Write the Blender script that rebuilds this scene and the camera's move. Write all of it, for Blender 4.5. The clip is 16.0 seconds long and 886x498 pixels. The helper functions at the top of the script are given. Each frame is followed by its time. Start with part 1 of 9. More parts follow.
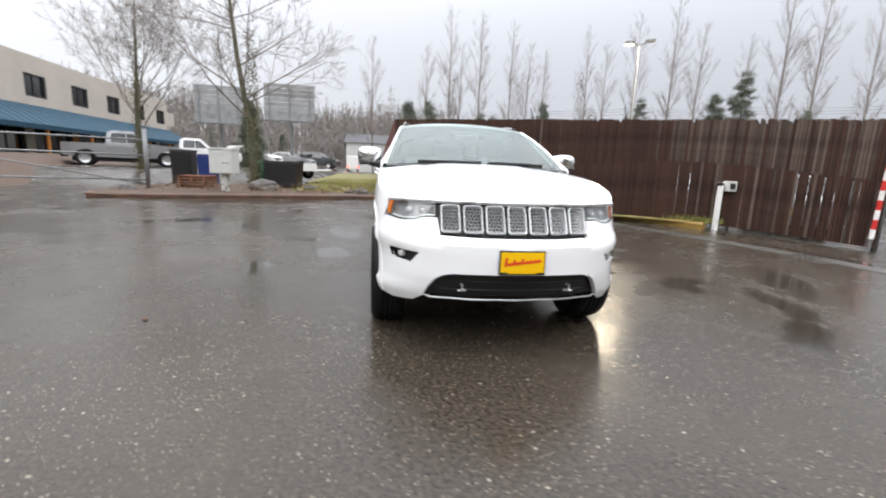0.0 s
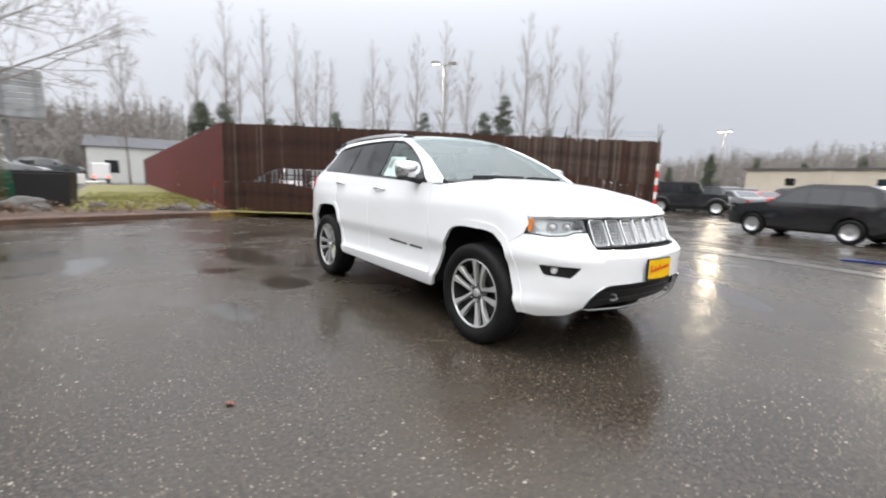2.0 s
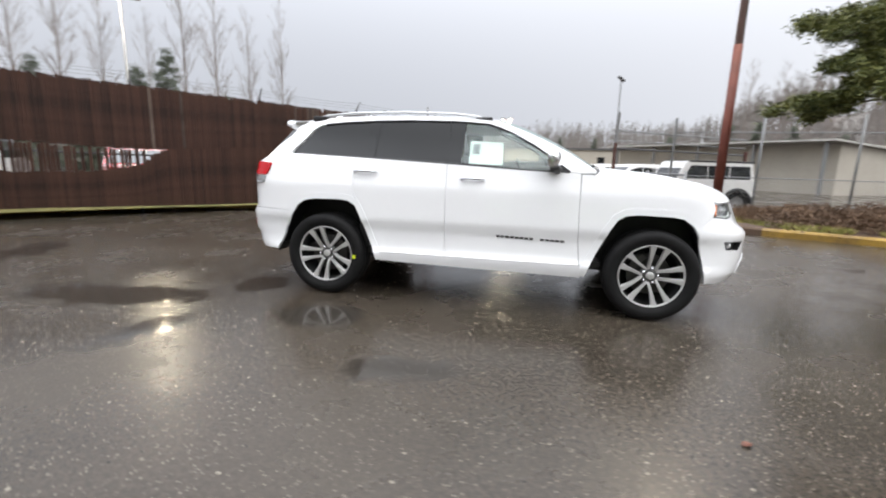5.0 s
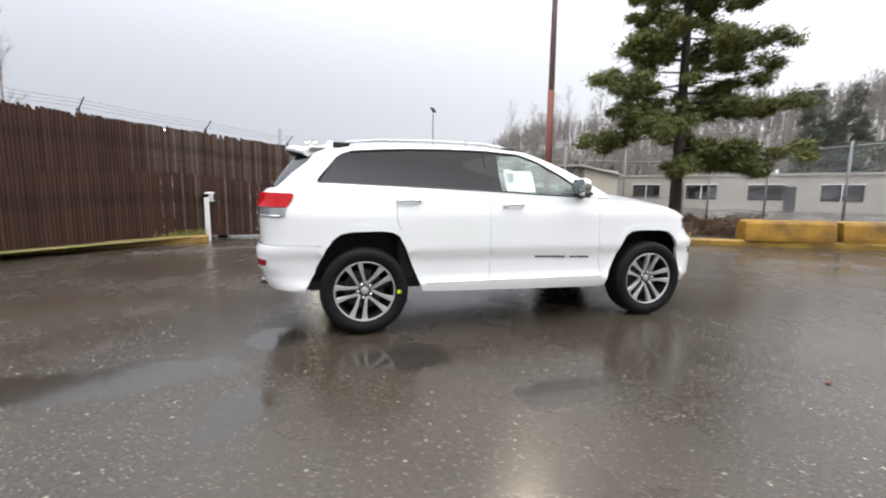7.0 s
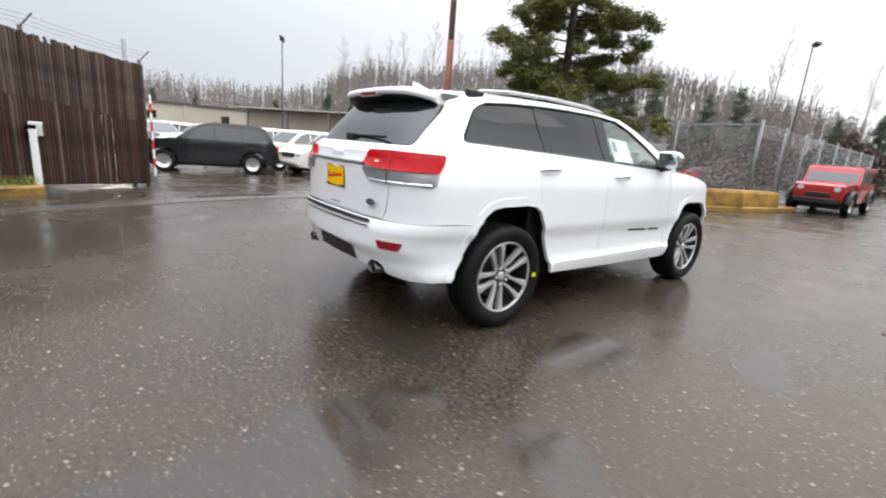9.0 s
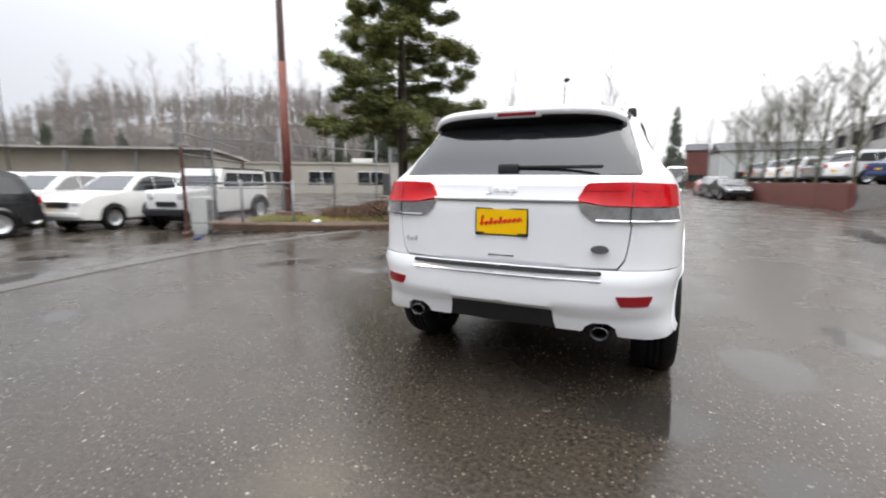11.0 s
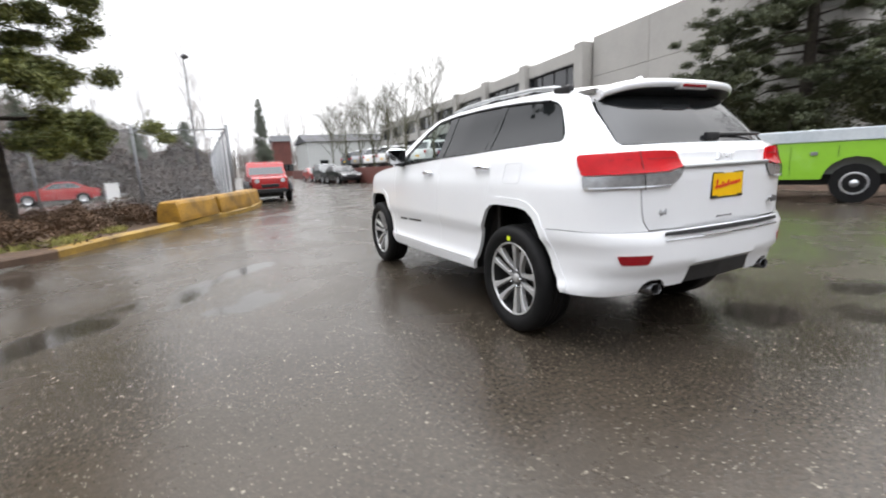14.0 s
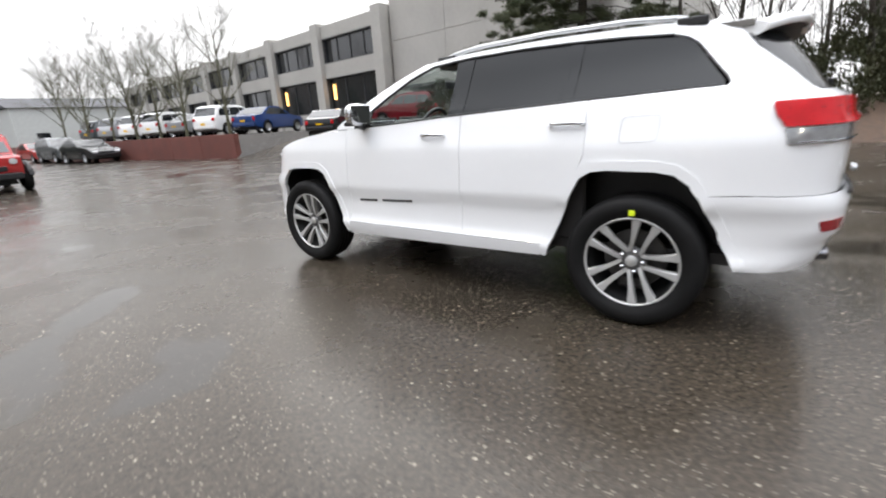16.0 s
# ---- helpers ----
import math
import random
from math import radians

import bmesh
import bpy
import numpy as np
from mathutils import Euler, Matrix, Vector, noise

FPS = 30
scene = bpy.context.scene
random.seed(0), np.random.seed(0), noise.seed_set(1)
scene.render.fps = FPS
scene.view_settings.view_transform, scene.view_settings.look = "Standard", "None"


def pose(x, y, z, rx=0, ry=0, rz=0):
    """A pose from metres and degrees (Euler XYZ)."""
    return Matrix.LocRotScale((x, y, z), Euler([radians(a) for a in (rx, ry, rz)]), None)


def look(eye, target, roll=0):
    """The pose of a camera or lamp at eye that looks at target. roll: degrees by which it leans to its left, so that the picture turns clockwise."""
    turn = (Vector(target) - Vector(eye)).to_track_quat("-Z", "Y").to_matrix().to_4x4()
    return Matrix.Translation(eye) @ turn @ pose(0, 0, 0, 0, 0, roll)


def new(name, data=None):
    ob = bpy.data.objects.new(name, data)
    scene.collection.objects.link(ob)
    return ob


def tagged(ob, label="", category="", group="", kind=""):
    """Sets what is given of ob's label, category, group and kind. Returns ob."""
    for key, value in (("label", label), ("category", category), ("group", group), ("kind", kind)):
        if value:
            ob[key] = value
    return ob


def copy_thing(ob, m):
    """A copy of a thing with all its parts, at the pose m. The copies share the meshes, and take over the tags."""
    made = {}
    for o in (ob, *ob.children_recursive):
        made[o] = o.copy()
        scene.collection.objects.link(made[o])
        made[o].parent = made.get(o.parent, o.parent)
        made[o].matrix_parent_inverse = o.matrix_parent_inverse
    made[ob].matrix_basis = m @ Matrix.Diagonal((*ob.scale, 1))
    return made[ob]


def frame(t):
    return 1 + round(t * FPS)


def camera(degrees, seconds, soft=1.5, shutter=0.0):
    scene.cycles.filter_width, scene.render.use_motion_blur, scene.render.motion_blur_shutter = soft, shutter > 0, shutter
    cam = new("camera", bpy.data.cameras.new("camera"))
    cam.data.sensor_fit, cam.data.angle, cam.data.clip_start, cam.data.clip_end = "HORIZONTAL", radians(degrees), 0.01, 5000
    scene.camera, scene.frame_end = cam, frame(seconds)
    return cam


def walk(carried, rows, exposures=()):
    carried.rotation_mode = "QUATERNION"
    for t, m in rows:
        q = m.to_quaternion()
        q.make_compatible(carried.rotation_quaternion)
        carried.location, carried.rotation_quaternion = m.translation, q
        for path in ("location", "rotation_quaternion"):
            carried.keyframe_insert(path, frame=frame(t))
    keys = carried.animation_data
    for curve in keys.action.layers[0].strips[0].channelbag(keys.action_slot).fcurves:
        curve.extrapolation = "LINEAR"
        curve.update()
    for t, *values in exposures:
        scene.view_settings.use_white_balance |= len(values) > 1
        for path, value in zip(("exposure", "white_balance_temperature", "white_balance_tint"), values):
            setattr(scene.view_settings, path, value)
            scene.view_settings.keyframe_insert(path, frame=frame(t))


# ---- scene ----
cam = camera(90.3, 16.0, 2.0, 0.5)
PATH = [
    (0, (-0.897, -4.993, 1.231), (-0.606, -3.049, 0.866), 2.2),
    (0.5, (-1.435, -4.707, 1.218), (-0.966, -2.793, 0.872), 2.2),
    (1, (-2.0, -4.48, 1.243), (-1.3, -2.64, 0.889), 1.8),
    (1.5, (-2.516, -4.143, 1.235), (-1.594, -2.395, 0.934), 1.7),
    (2, (-3.06, -3.963, 1.223), (-1.888, -2.37, 0.922), 1.6),
    (2.5, (-3.451, -3.513, 1.199), (-2.059, -2.112, 0.886), 0.3),
    (3, (-3.855, -3.023, 1.211), (-2.3, -1.813, 0.867), -0.6),
    (3.5, (-4.169, -2.473, 1.198), (-2.479, -1.459, 0.863), 0.0),
    (4, (-4.529, -1.884, 1.229), (-2.71, -1.119, 0.905), 0.1),
    (4.2, (-4.6, -1.648, 1.239), (-2.769, -0.926, 0.885), 0.7),
    (6.3, (-4.818, 1.114, 1.268), (-2.867, 0.826, 0.931), -2.4),
    (6.5, (-4.818, 1.185, 1.261), (-2.874, 0.863, 0.918), -3.0),
    (7, (-4.724, 1.779, 1.269), (-2.809, 1.265, 1.005), 0.7),
    (7.5, (-4.429, 2.341, 1.249), (-2.575, 1.651, 0.951), -0.2),
    (8, (-4.039, 2.883, 1.268), (-2.27, 1.992, 0.989), 0.2),
    (8.2, (-3.864, 3.081, 1.292), (-2.153, 2.109, 0.936), 1.1),
    (10.3, (-1.546, 4.487, 1.267), (-0.374, 2.898, 0.952), 0.6),
    (10.5, (-1.304, 4.557, 1.24), (-0.236, 2.896, 0.923), -0.8),
    (11, (-0.7, 4.691, 1.242), (0.114, 2.891, 0.935), 0.3),
    (11.5, (-0.151, 4.754, 1.228), (0.219, 2.83, 0.827), 1.2),
    (12, (0.452, 4.761, 1.228), (0.598, 2.814, 0.796), 0.4),
    (12.5, (1.078, 4.748, 1.229), (0.979, 2.788, 0.84), 0.7),
    (13, (1.685, 4.591, 1.209), (1.34, 2.668, 0.782), 1.4),
    (13.5, (2.228, 4.374, 1.228), (1.573, 2.528, 0.825), -0.2),
    (14, (2.696, 4.006, 1.22), (1.84, 2.239, 0.84), -2.7),
    (14.5, (3.138, 3.626, 1.227), (2.014, 2.016, 0.849), 0.6),
    (15, (3.416, 3.125, 1.217), (2.168, 1.613, 0.818), 0.0),
    (15.5, (3.593, 2.6, 1.196), (2.119, 1.328, 0.741), 0.3),
    (16, (3.475, 2.06, 1.238), (1.947, 0.896, 0.678), -3.6),
]
walk(cam, [(t, look(eye, target, roll)) for t, eye, target, roll in PATH],
     exposures=[(0.0, 0.03), (3.0, 0.0), (7.0, 0.04), (10.5, 0.04), (11.5, 0.0), (13.0, 0.08), (14.5, 0.09), (16.0, 0.05)])

# ---- light: wet, overcast afternoon, brighter towards the south-west ----
SUN_HEADING = radians(-128)
SUN_ELEV = radians(32)
world = bpy.data.worlds.new("overcast_sky")
scene.world = world
world.use_nodes = True
wn, wl = world.node_tree.nodes, world.node_tree.links
wn.clear()
w_out = wn.new("ShaderNodeOutputWorld")
w_bg = wn.new("ShaderNodeBackground")
w_sky = wn.new("ShaderNodeTexSky")
w_sky.sky_type = "NISHITA"
w_sky.sun_disc = False
w_sky.sun_elevation = SUN_ELEV
w_sky.sun_rotation = SUN_HEADING
w_sky.air_density, w_sky.dust_density, w_sky.ozone_density = 1.0, 6.0, 1.0
w_hs = wn.new("ShaderNodeHueSaturation")
w_hs.inputs["Saturation"].default_value = 0.12
wl.new(w_sky.outputs[0], w_hs.inputs["Color"])
# thick cloud: grey at the horizon, brighter overhead and towards the hidden sun
w_tc = wn.new("ShaderNodeTexCoord")
w_sep = wn.new("ShaderNodeSeparateXYZ")
wl.new(w_tc.outputs["Generated"], w_sep.inputs[0])


def w_math(op, x, y, clamp=False):
    q = wn.new("ShaderNodeMath")
    q.operation, q.use_clamp = op, clamp
    for i, v in enumerate((x, y)):
        if isinstance(v, (int, float)):
            q.inputs[i].default_value = v
        else:
            wl.new(v, q.inputs[i])
    return q.outputs[0]


HORIZON, ZENITH, SUNSIDE = 0.64, 5.2, 0.75
w_up = w_math("MAXIMUM", w_sep.outputs["Z"], 0.0)
w_lift = w_math("MULTIPLY", w_math("POWER", w_up, 2.6), ZENITH)
w_side = w_math("ADD", w_math("MULTIPLY", w_sep.outputs["X"], math.sin(SUN_HEADING)), w_math("MULTIPLY", w_sep.outputs["Y"], math.cos(SUN_HEADING)))
w_side = w_math("MULTIPLY", w_math("ADD", w_math("MULTIPLY", w_side, 0.5), 0.5, True), SUNSIDE)
w_val = w_math("ADD", w_math("ADD", w_lift, HORIZON), w_side)
w_tint = wn.new("ShaderNodeMix")
w_tint.data_type = "RGBA"
wl.new(w_math("MULTIPLY", w_side, 1.2, True), w_tint.inputs[0])
w_tint.inputs[6].default_value, w_tint.inputs[7].default_value = (0.95, 0.99, 1.09, 1), (1.01, 1.0, 1.0, 1)
w_cloud = wn.new("ShaderNodeMix")
w_cloud.data_type, w_cloud.blend_type = "RGBA", "MULTIPLY"
w_cloud.inputs[0].default_value = 1.0
w_comb = wn.new("ShaderNodeCombineColor")
for k in range(3):
    wl.new(w_math("MULTIPLY", w_val, 10.0), w_comb.inputs[k])
wl.new(w_tint.outputs[2], w_cloud.inputs[6])
wl.new(w_comb.outputs[0], w_cloud.inputs[7])
w_mix = wn.new("ShaderNodeMix")
w_mix.data_type = "RGBA"
w_mix.inputs[0].default_value = 0.94
wl.new(w_hs.outputs[0], w_mix.inputs[6])
wl.new(w_cloud.outputs[2], w_mix.inputs[7])
wl.new(w_mix.outputs[2], w_bg.inputs["Color"])
w_bg.inputs["Strength"].default_value = 0.1
wl.new(w_bg.outputs[0], w_out.inputs["Surface"])
sun = new("sun", bpy.data.lights.new("sun", "SUN"))
sun.data.energy, sun.data.angle, sun.data.color = 0.6, radians(40), (1.0, 0.98, 0.95)
sun.matrix_world = look((0, 0, 30), (-30 * math.sin(SUN_HEADING) / math.tan(SUN_ELEV), -30 * math.cos(SUN_HEADING) / math.tan(SUN_ELEV), 0))


# lit yard floodlights
for nm, x, y, z, watts, rad in (("floodlight", 10.1, 14.2, 6.6, 520, 0.2), ("floodlight", 46.0, 16.0, 7.4, 1000, 0.5), ("floodlight", 48.0, 2.4, 7.0, 1000, 0.5), ("floodlight", 8.4, -4.9, 10.5, 700, 0.12)):
    fl_ = new(nm, bpy.data.lights.new(nm, "POINT"))
    fl_.data.energy, fl_.data.shadow_soft_size, fl_.data.color = watts, rad, (1.0, 0.86, 0.62)
    fl_.location = (x, y, z)


# ---- materials ----
def mat(name, col, rough=0.6, metal=0.0, var=0.12, scale=6.0, bump=0.0, bscale=60.0, coat=0.0, rnd=0.0, spec=0.5, trans=0.0, ior=1.45, col2=None, rvar=0.0, alpha=1.0):
    """A surface with colour drift at two scales, fine relief, and roughness that varies with it."""
    m = bpy.data.materials.new(name)
    m.use_nodes = True
    n, l = m.node_tree.nodes, m.node_tree.links
    b = n["Principled BSDF"]
    b.inputs["Roughness"].default_value = rough
    b.inputs["Metallic"].default_value = metal
    b.inputs["Coat Weight"].default_value = coat
    b.inputs["Coat Roughness"].default_value = 0.05
    b.inputs["Specular IOR Level"].default_value = spec
    b.inputs["Transmission Weight"].default_value = trans
    b.inputs["IOR"].default_value = ior
    b.inputs["Alpha"].default_value = alpha
    c = (*col, 1)
    b.inputs["Base Color"].default_value = c
    if var or rnd or col2:
        tc = n.new("ShaderNodeTexCoord")
        t1 = n.new("ShaderNodeTexNoise")
        t1.inputs["Scale"].default_value, t1.inputs["Detail"].default_value = scale, 6
        t2 = n.new("ShaderNodeTexNoise")
        t2.inputs["Scale"].default_value, t2.inputs["Detail"].default_value = scale * 9, 4
        l.new(tc.outputs["Object"], t1.inputs["Vector"])
        l.new(tc.outputs["Object"], t2.inputs["Vector"])
        a = n.new("ShaderNodeMath")
        a.operation = "MULTIPLY_ADD"
        l.new(t2.outputs["Fac"], a.inputs[0])
        a.inputs[1].default_value = 0.4
        l.new(t1.outputs["Fac"], a.inputs[2])
        r = n.new("ShaderNodeMapRange")
        r.inputs["From Min"].default_value, r.inputs["From Max"].default_value = 0.4, 1.0
        l.new(a.outputs[0], r.inputs["Value"])
        fac = r.outputs[0]
        if rnd:
            oi = n.new("ShaderNodeObjectInfo")
            a2 = n.new("ShaderNodeMath")
            a2.operation = "MULTIPLY_ADD"
            l.new(oi.outputs["Random"], a2.inputs[0])
            a2.inputs[1].default_value = rnd
            l.new(fac, a2.inputs[2])
            a3 = n.new("ShaderNodeMath")
            a3.operation = "SUBTRACT"
            l.new(a2.outputs[0], a3.inputs[0])
            a3.inputs[1].default_value = rnd / 2
            a3.use_clamp = True
            fac = a3.outputs[0]
        mx = n.new("ShaderNodeMix")
        mx.data_type = "RGBA"
        l.new(fac, mx.inputs[0])
        mx.inputs[6].default_value = (*[x * (1 - var) for x in col], 1)
        mx.inputs[7].default_value = (*(col2 or [min(1, x * (1 + var)) for x in col]), 1)
        l.new(mx.outputs[2], b.inputs["Base Color"])
        if rvar:
            rr = n.new("ShaderNodeMapRange")
            l.new(fac, rr.inputs["Value"])
            rr.inputs["To Min"].default_value, rr.inputs["To Max"].default_value = max(0.02, rough - rvar), rough + rvar
            l.new(rr.outputs[0], b.inputs["Roughness"])
    if bump:
        tc = n.new("ShaderNodeTexCoord")
        t3 = n.new("ShaderNodeTexNoise")
        t3.inputs["Scale"].default_value, t3.inputs["Detail"].default_value = bscale, 5
        l.new(tc.outputs["Object"], t3.inputs["Vector"])
        bp = n.new("ShaderNodeBump")
        bp.inputs["Strength"].default_value, bp.inputs["Distance"].default_value = bump, 0.01
        l.new(t3.outputs["Fac"], bp.inputs["Height"])
        l.new(bp.outputs[0], b.inputs["Normal"])
    return m


def glow(name, col, power):
    m = bpy.data.materials.new(name)
    m.use_nodes = True
    b = m.node_tree.nodes["Principled BSDF"]
    b.inputs["Base Color"].default_value = (*col, 1)
    b.inputs["Emission Color"].default_value = (*col, 1)
    b.inputs["Emission Strength"].default_value = power
    return m


PUDDLES = ((-1.5, 3.2, 0.45, 1.1, 8), (-1.55, 1.25, 0.30, 0.5, 0), (-0.78, 2.2, 0.35, 0.3, 0), (-2.1, 2.3, 0.5, 0.25, -20), (-2.3, 0.3, 0.2, 0.5, 20),
           (-0.5, 5.9, 1.0, 0.45, 20), (4.05, -0.35, 0.30, 1.0, -30), (3.15, -1.2, 0.22, 0.55, -10), (2.7, -1.9, 0.22, 0.75, -45), (-4.5, 8.9, 3.0, 0.5, 17), (1.8, 9.3, 2.2, 0.5, -35),
           (6.4, 1.5, 0.35, 1.6, 10), (-3.5, 3.4, 0.3, 0.8, 0), (-4.6, 4.4, 1.1, 0.4, 30), (5.2, -3.2, 0.3, 0.9, 20), (8.6, 0.6, 0.8, 0.4, 0), (-5.5, -8.5, 2.0, 0.4, 80), (-3.2, -14, 1.4, 0.4, 60))


def clear_glass(name, tint, gloss=0.06, sheen=(1, 1, 1)):
    """A clear pane: lets light straight through, tinted, with a mirror gloss that grows at glancing angles."""
    m = bpy.data.materials.new(name)
    m.use_nodes = True
    n, l = m.node_tree.nodes, m.node_tree.links
    n.remove(n["Principled BSDF"])
    t, g, f, x = n.new("ShaderNodeBsdfTransparent"), n.new("ShaderNodeBsdfGlossy"), n.new("ShaderNodeLayerWeight"), n.new("ShaderNodeMixShader")
    t.inputs["Color"].default_value = (*tint, 1)
    g.inputs["Roughness"].default_value = 0.02
    g.inputs["Color"].default_value = (*sheen, 1)
    pw, ma = n.new("ShaderNodeMath"), n.new("ShaderNodeMath")
    pw.operation, ma.operation = "POWER", "MULTIPLY_ADD"
    l.new(f.outputs["Facing"], pw.inputs[0])
    pw.inputs[1].default_value = 4.0
    l.new(pw.outputs[0], ma.inputs[0])
    ma.inputs[1].default_value, ma.inputs[2].default_value = 0.9, gloss
    l.new(ma.outputs[0], x.inputs[0])
    l.new(t.outputs[0], x.inputs[1])
    l.new(g.outputs[0], x.inputs[2])
    l.new(x.outputs[0], n["Material Output"].inputs["Surface"])
    return m


def wet_asphalt():
    """Old asphalt with pale stone chips, a film of rain water, and shallow puddles."""
    m = bpy.data.materials.new("wet_asphalt")
    m.use_nodes = True
    n, l = m.node_tree.nodes, m.node_tree.links
    b = n["Principled BSDF"]
    tc = n.new("ShaderNodeTexCoord")

    def noise_tex(scale, detail=4, rough=0.5):
        t = n.new("ShaderNodeTexNoise")
        t.inputs["Scale"].default_value, t.inputs["Detail"].default_value, t.inputs["Roughness"].default_value = scale, detail, rough
        l.new(tc.outputs["Object"], t.inputs["Vector"])
        return t.outputs["Fac"]

    def ramp(src, lo, hi, a=0.0, z=1.0):
        r = n.new("ShaderNodeMapRange")
        r.interpolation_type = "SMOOTHSTEP"
        r.inputs["From Min"].default_value, r.inputs["From Max"].default_value = lo, hi
        r.inputs["To Min"].default_value, r.inputs["To Max"].default_value = a, z
        l.new(src, r.inputs["Value"])
        return r.outputs[0]

    def math_node(op, x, y):
        q = n.new("ShaderNodeMath")
        q.operation = op
        for i, v in enumerate((x, y)):
            if isinstance(v, (int, float)):
                q.inputs[i].default_value = v
            else:
                l.new(v, q.inputs[i])
        return q.outputs[0]

    def mix(f, a, z):
        q = n.new("ShaderNodeMix")
        q.data_type = "RGBA"
        l.new(f, q.inputs[0])
        for i, v in ((6, a), (7, z)):
            if isinstance(v, tuple):
                q.inputs[i].default_value = (*v, 1)
            else:
                l.new(v, q.inputs[i])
        return q.outputs[2]

    vor = n.new("ShaderNodeTexVoronoi")
    vor.inputs["Scale"].default_value = 62
    vor.inputs["Randomness"].default_value = 1.0
    l.new(tc.outputs["Object"], vor.inputs["Vector"])
    vsep = n.new("ShaderNodeSeparateColor")
    l.new(vor.outputs["Color"], vsep.inputs[0])
    stone = math_node("MULTIPLY", ramp(vsep.outputs[0], 0.77, 0.98), ramp(vor.outputs["Distance"], 0.42, 0.25))
    vor2 = n.new("ShaderNodeTexVoronoi")
    vor2.inputs["Scale"].default_value = 27
    l.new(tc.outputs["Object"], vor2.inputs["Vector"])
    vsep2 = n.new("ShaderNodeSeparateColor")
    l.new(vor2.outputs["Color"], vsep2.inputs[0])
    stone2 = math_node("MULTIPLY", ramp(vsep2.outputs[0], 0.92, 0.99), ramp(vor2.outputs["Distance"], 0.30, 0.16))
    grit = math_node("MULTIPLY", ramp(vsep2.outputs[1], 0.982, 0.99), ramp(vor2.outputs["Distance"], 0.26, 0.16))
    broad = noise_tex(0.35, 5, 0.6)
    fine = noise_tex(38, 5, 0.65)
    base = mix(ramp(broad, 0.35, 0.65), (0.0185, 0.0148, 0.0115), (0.040, 0.0325, 0.0245))
    base = mix(ramp(fine, 0.35, 0.7), base, (0.054, 0.044, 0.033))
    base = mix(stone, base, (0.165, 0.145, 0.112))
    base = mix(stone2, base, (0.25, 0.225, 0.175))
    base = mix(grit, base, (0.006, 0.005, 0.004))
    # puddles: ragged ovals where water stands, and a few small ones further off
    edge = noise_tex(1.6, 5, 0.62)
    best = None
    for cx, cy, rx, ry, rot in PUDDLES:
        mp = n.new("ShaderNodeMapping")
        mp.vector_type = "TEXTURE"
        mp.inputs["Location"].default_value = (cx, cy, 0)
        mp.inputs["Rotation"].default_value = (0, 0, radians(rot))
        mp.inputs["Scale"].default_value = (rx, ry, 1)
        l.new(tc.outputs["Object"], mp.inputs["Vector"])
        ln = n.new("ShaderNodeVectorMath")
        ln.operation = "LENGTH"
        l.new(mp.outputs[0], ln.inputs[0])
        one = math_node("SUBTRACT", 1.0, ln.outputs["Value"])
        best = one if best is None else math_node("MAXIMUM", best, one)
    ragged = math_node("ADD", math_node("MAXIMUM", best, -1.0), math_node("MULTIPLY", math_node("SUBTRACT", edge, 0.5), 2.4))
    small = ramp(noise_tex(0.55, 4, 0.5), 0.655, 0.70)
    puddle = math_node("MAXIMUM", ramp(ragged, 0.0, 0.55), small)
    base = mix(math_node("MULTIPLY", puddle, 0.65), base, (0.022, 0.020, 0.018))
    l.new(base, b.inputs["Base Color"])
    film = ramp(noise_tex(0.8, 6, 0.65), 0.3, 0.7, 0.12, 0.34)
    rough = n.new("ShaderNodeMix")
    l.new(puddle, rough.inputs[0])
    l.new(film, rough.inputs[2])
    rough.inputs[3].default_value = 0.08
    l.new(rough.outputs[0], b.inputs["Roughness"])
    b.inputs["Specular IOR Level"].default_value = 0.5
    l.new(ramp(puddle, 0.0, 1.0, 1.39, 1.50), b.inputs["IOR"])
    h = math_node("ADD", math_node("MULTIPLY", fine, 0.6), math_node("MULTIPLY", ramp(vor.outputs["Distance"], 0.0, 0.5, 1.0, 0.0), 0.5))
    bp = n.new("ShaderNodeBump")
    bp.inputs["Distance"].default_value = 0.004
    l.new(ramp(puddle, 0.0, 1.0, 0.36, 0.05), bp.inputs["Strength"])
    l.new(h, bp.inputs["Height"])
    l.new(bp.outputs[0], b.inputs["Normal"])
    return m


M_ASPHALT = wet_asphalt()
M_WHITE = mat("white_car_paint", (0.76, 0.77, 0.785), 0.28, var=0.015, scale=2, coat=0.8, spec=0.5)
M_BLACKPL = mat("black_plastic", (0.012, 0.012, 0.013), 0.45, var=0.2, scale=20, bump=0.1, bscale=300)
M_RUBBER = mat("tyre_rubber", (0.0085, 0.0085, 0.0088), 0.6, var=0.25, scale=14, bump=0.15, bscale=120, spec=0.18)
M_CHROME = mat("chrome", (0.75, 0.76, 0.78), 0.08, 1.0, var=0.03)
M_CONC = mat("concrete", (0.34, 0.33, 0.31), 0.7, var=0.25, scale=1.2, bump=0.3, bscale=40, rvar=0.15)
M_FENCE = mat("brown_fence_slats", (0.026, 0.0125, 0.009), 0.65, var=0.5, scale=2.4, bump=0.3, bscale=30, rnd=0.45, col2=(0.068, 0.032, 0.022), rvar=0.12, spec=0.25)
M_REDFENCE = mat("red_fence_slats", (0.095, 0.016, 0.015), 0.6, spec=0.3, var=0.3, scale=1.0, rnd=0.35)
M_YELLOW = mat("yellow_kerb_paint", (0.17, 0.10, 0.035), 0.5, var=0.5, scale=1.6, bump=0.3, bscale=50, col2=(0.36, 0.22, 0.03))
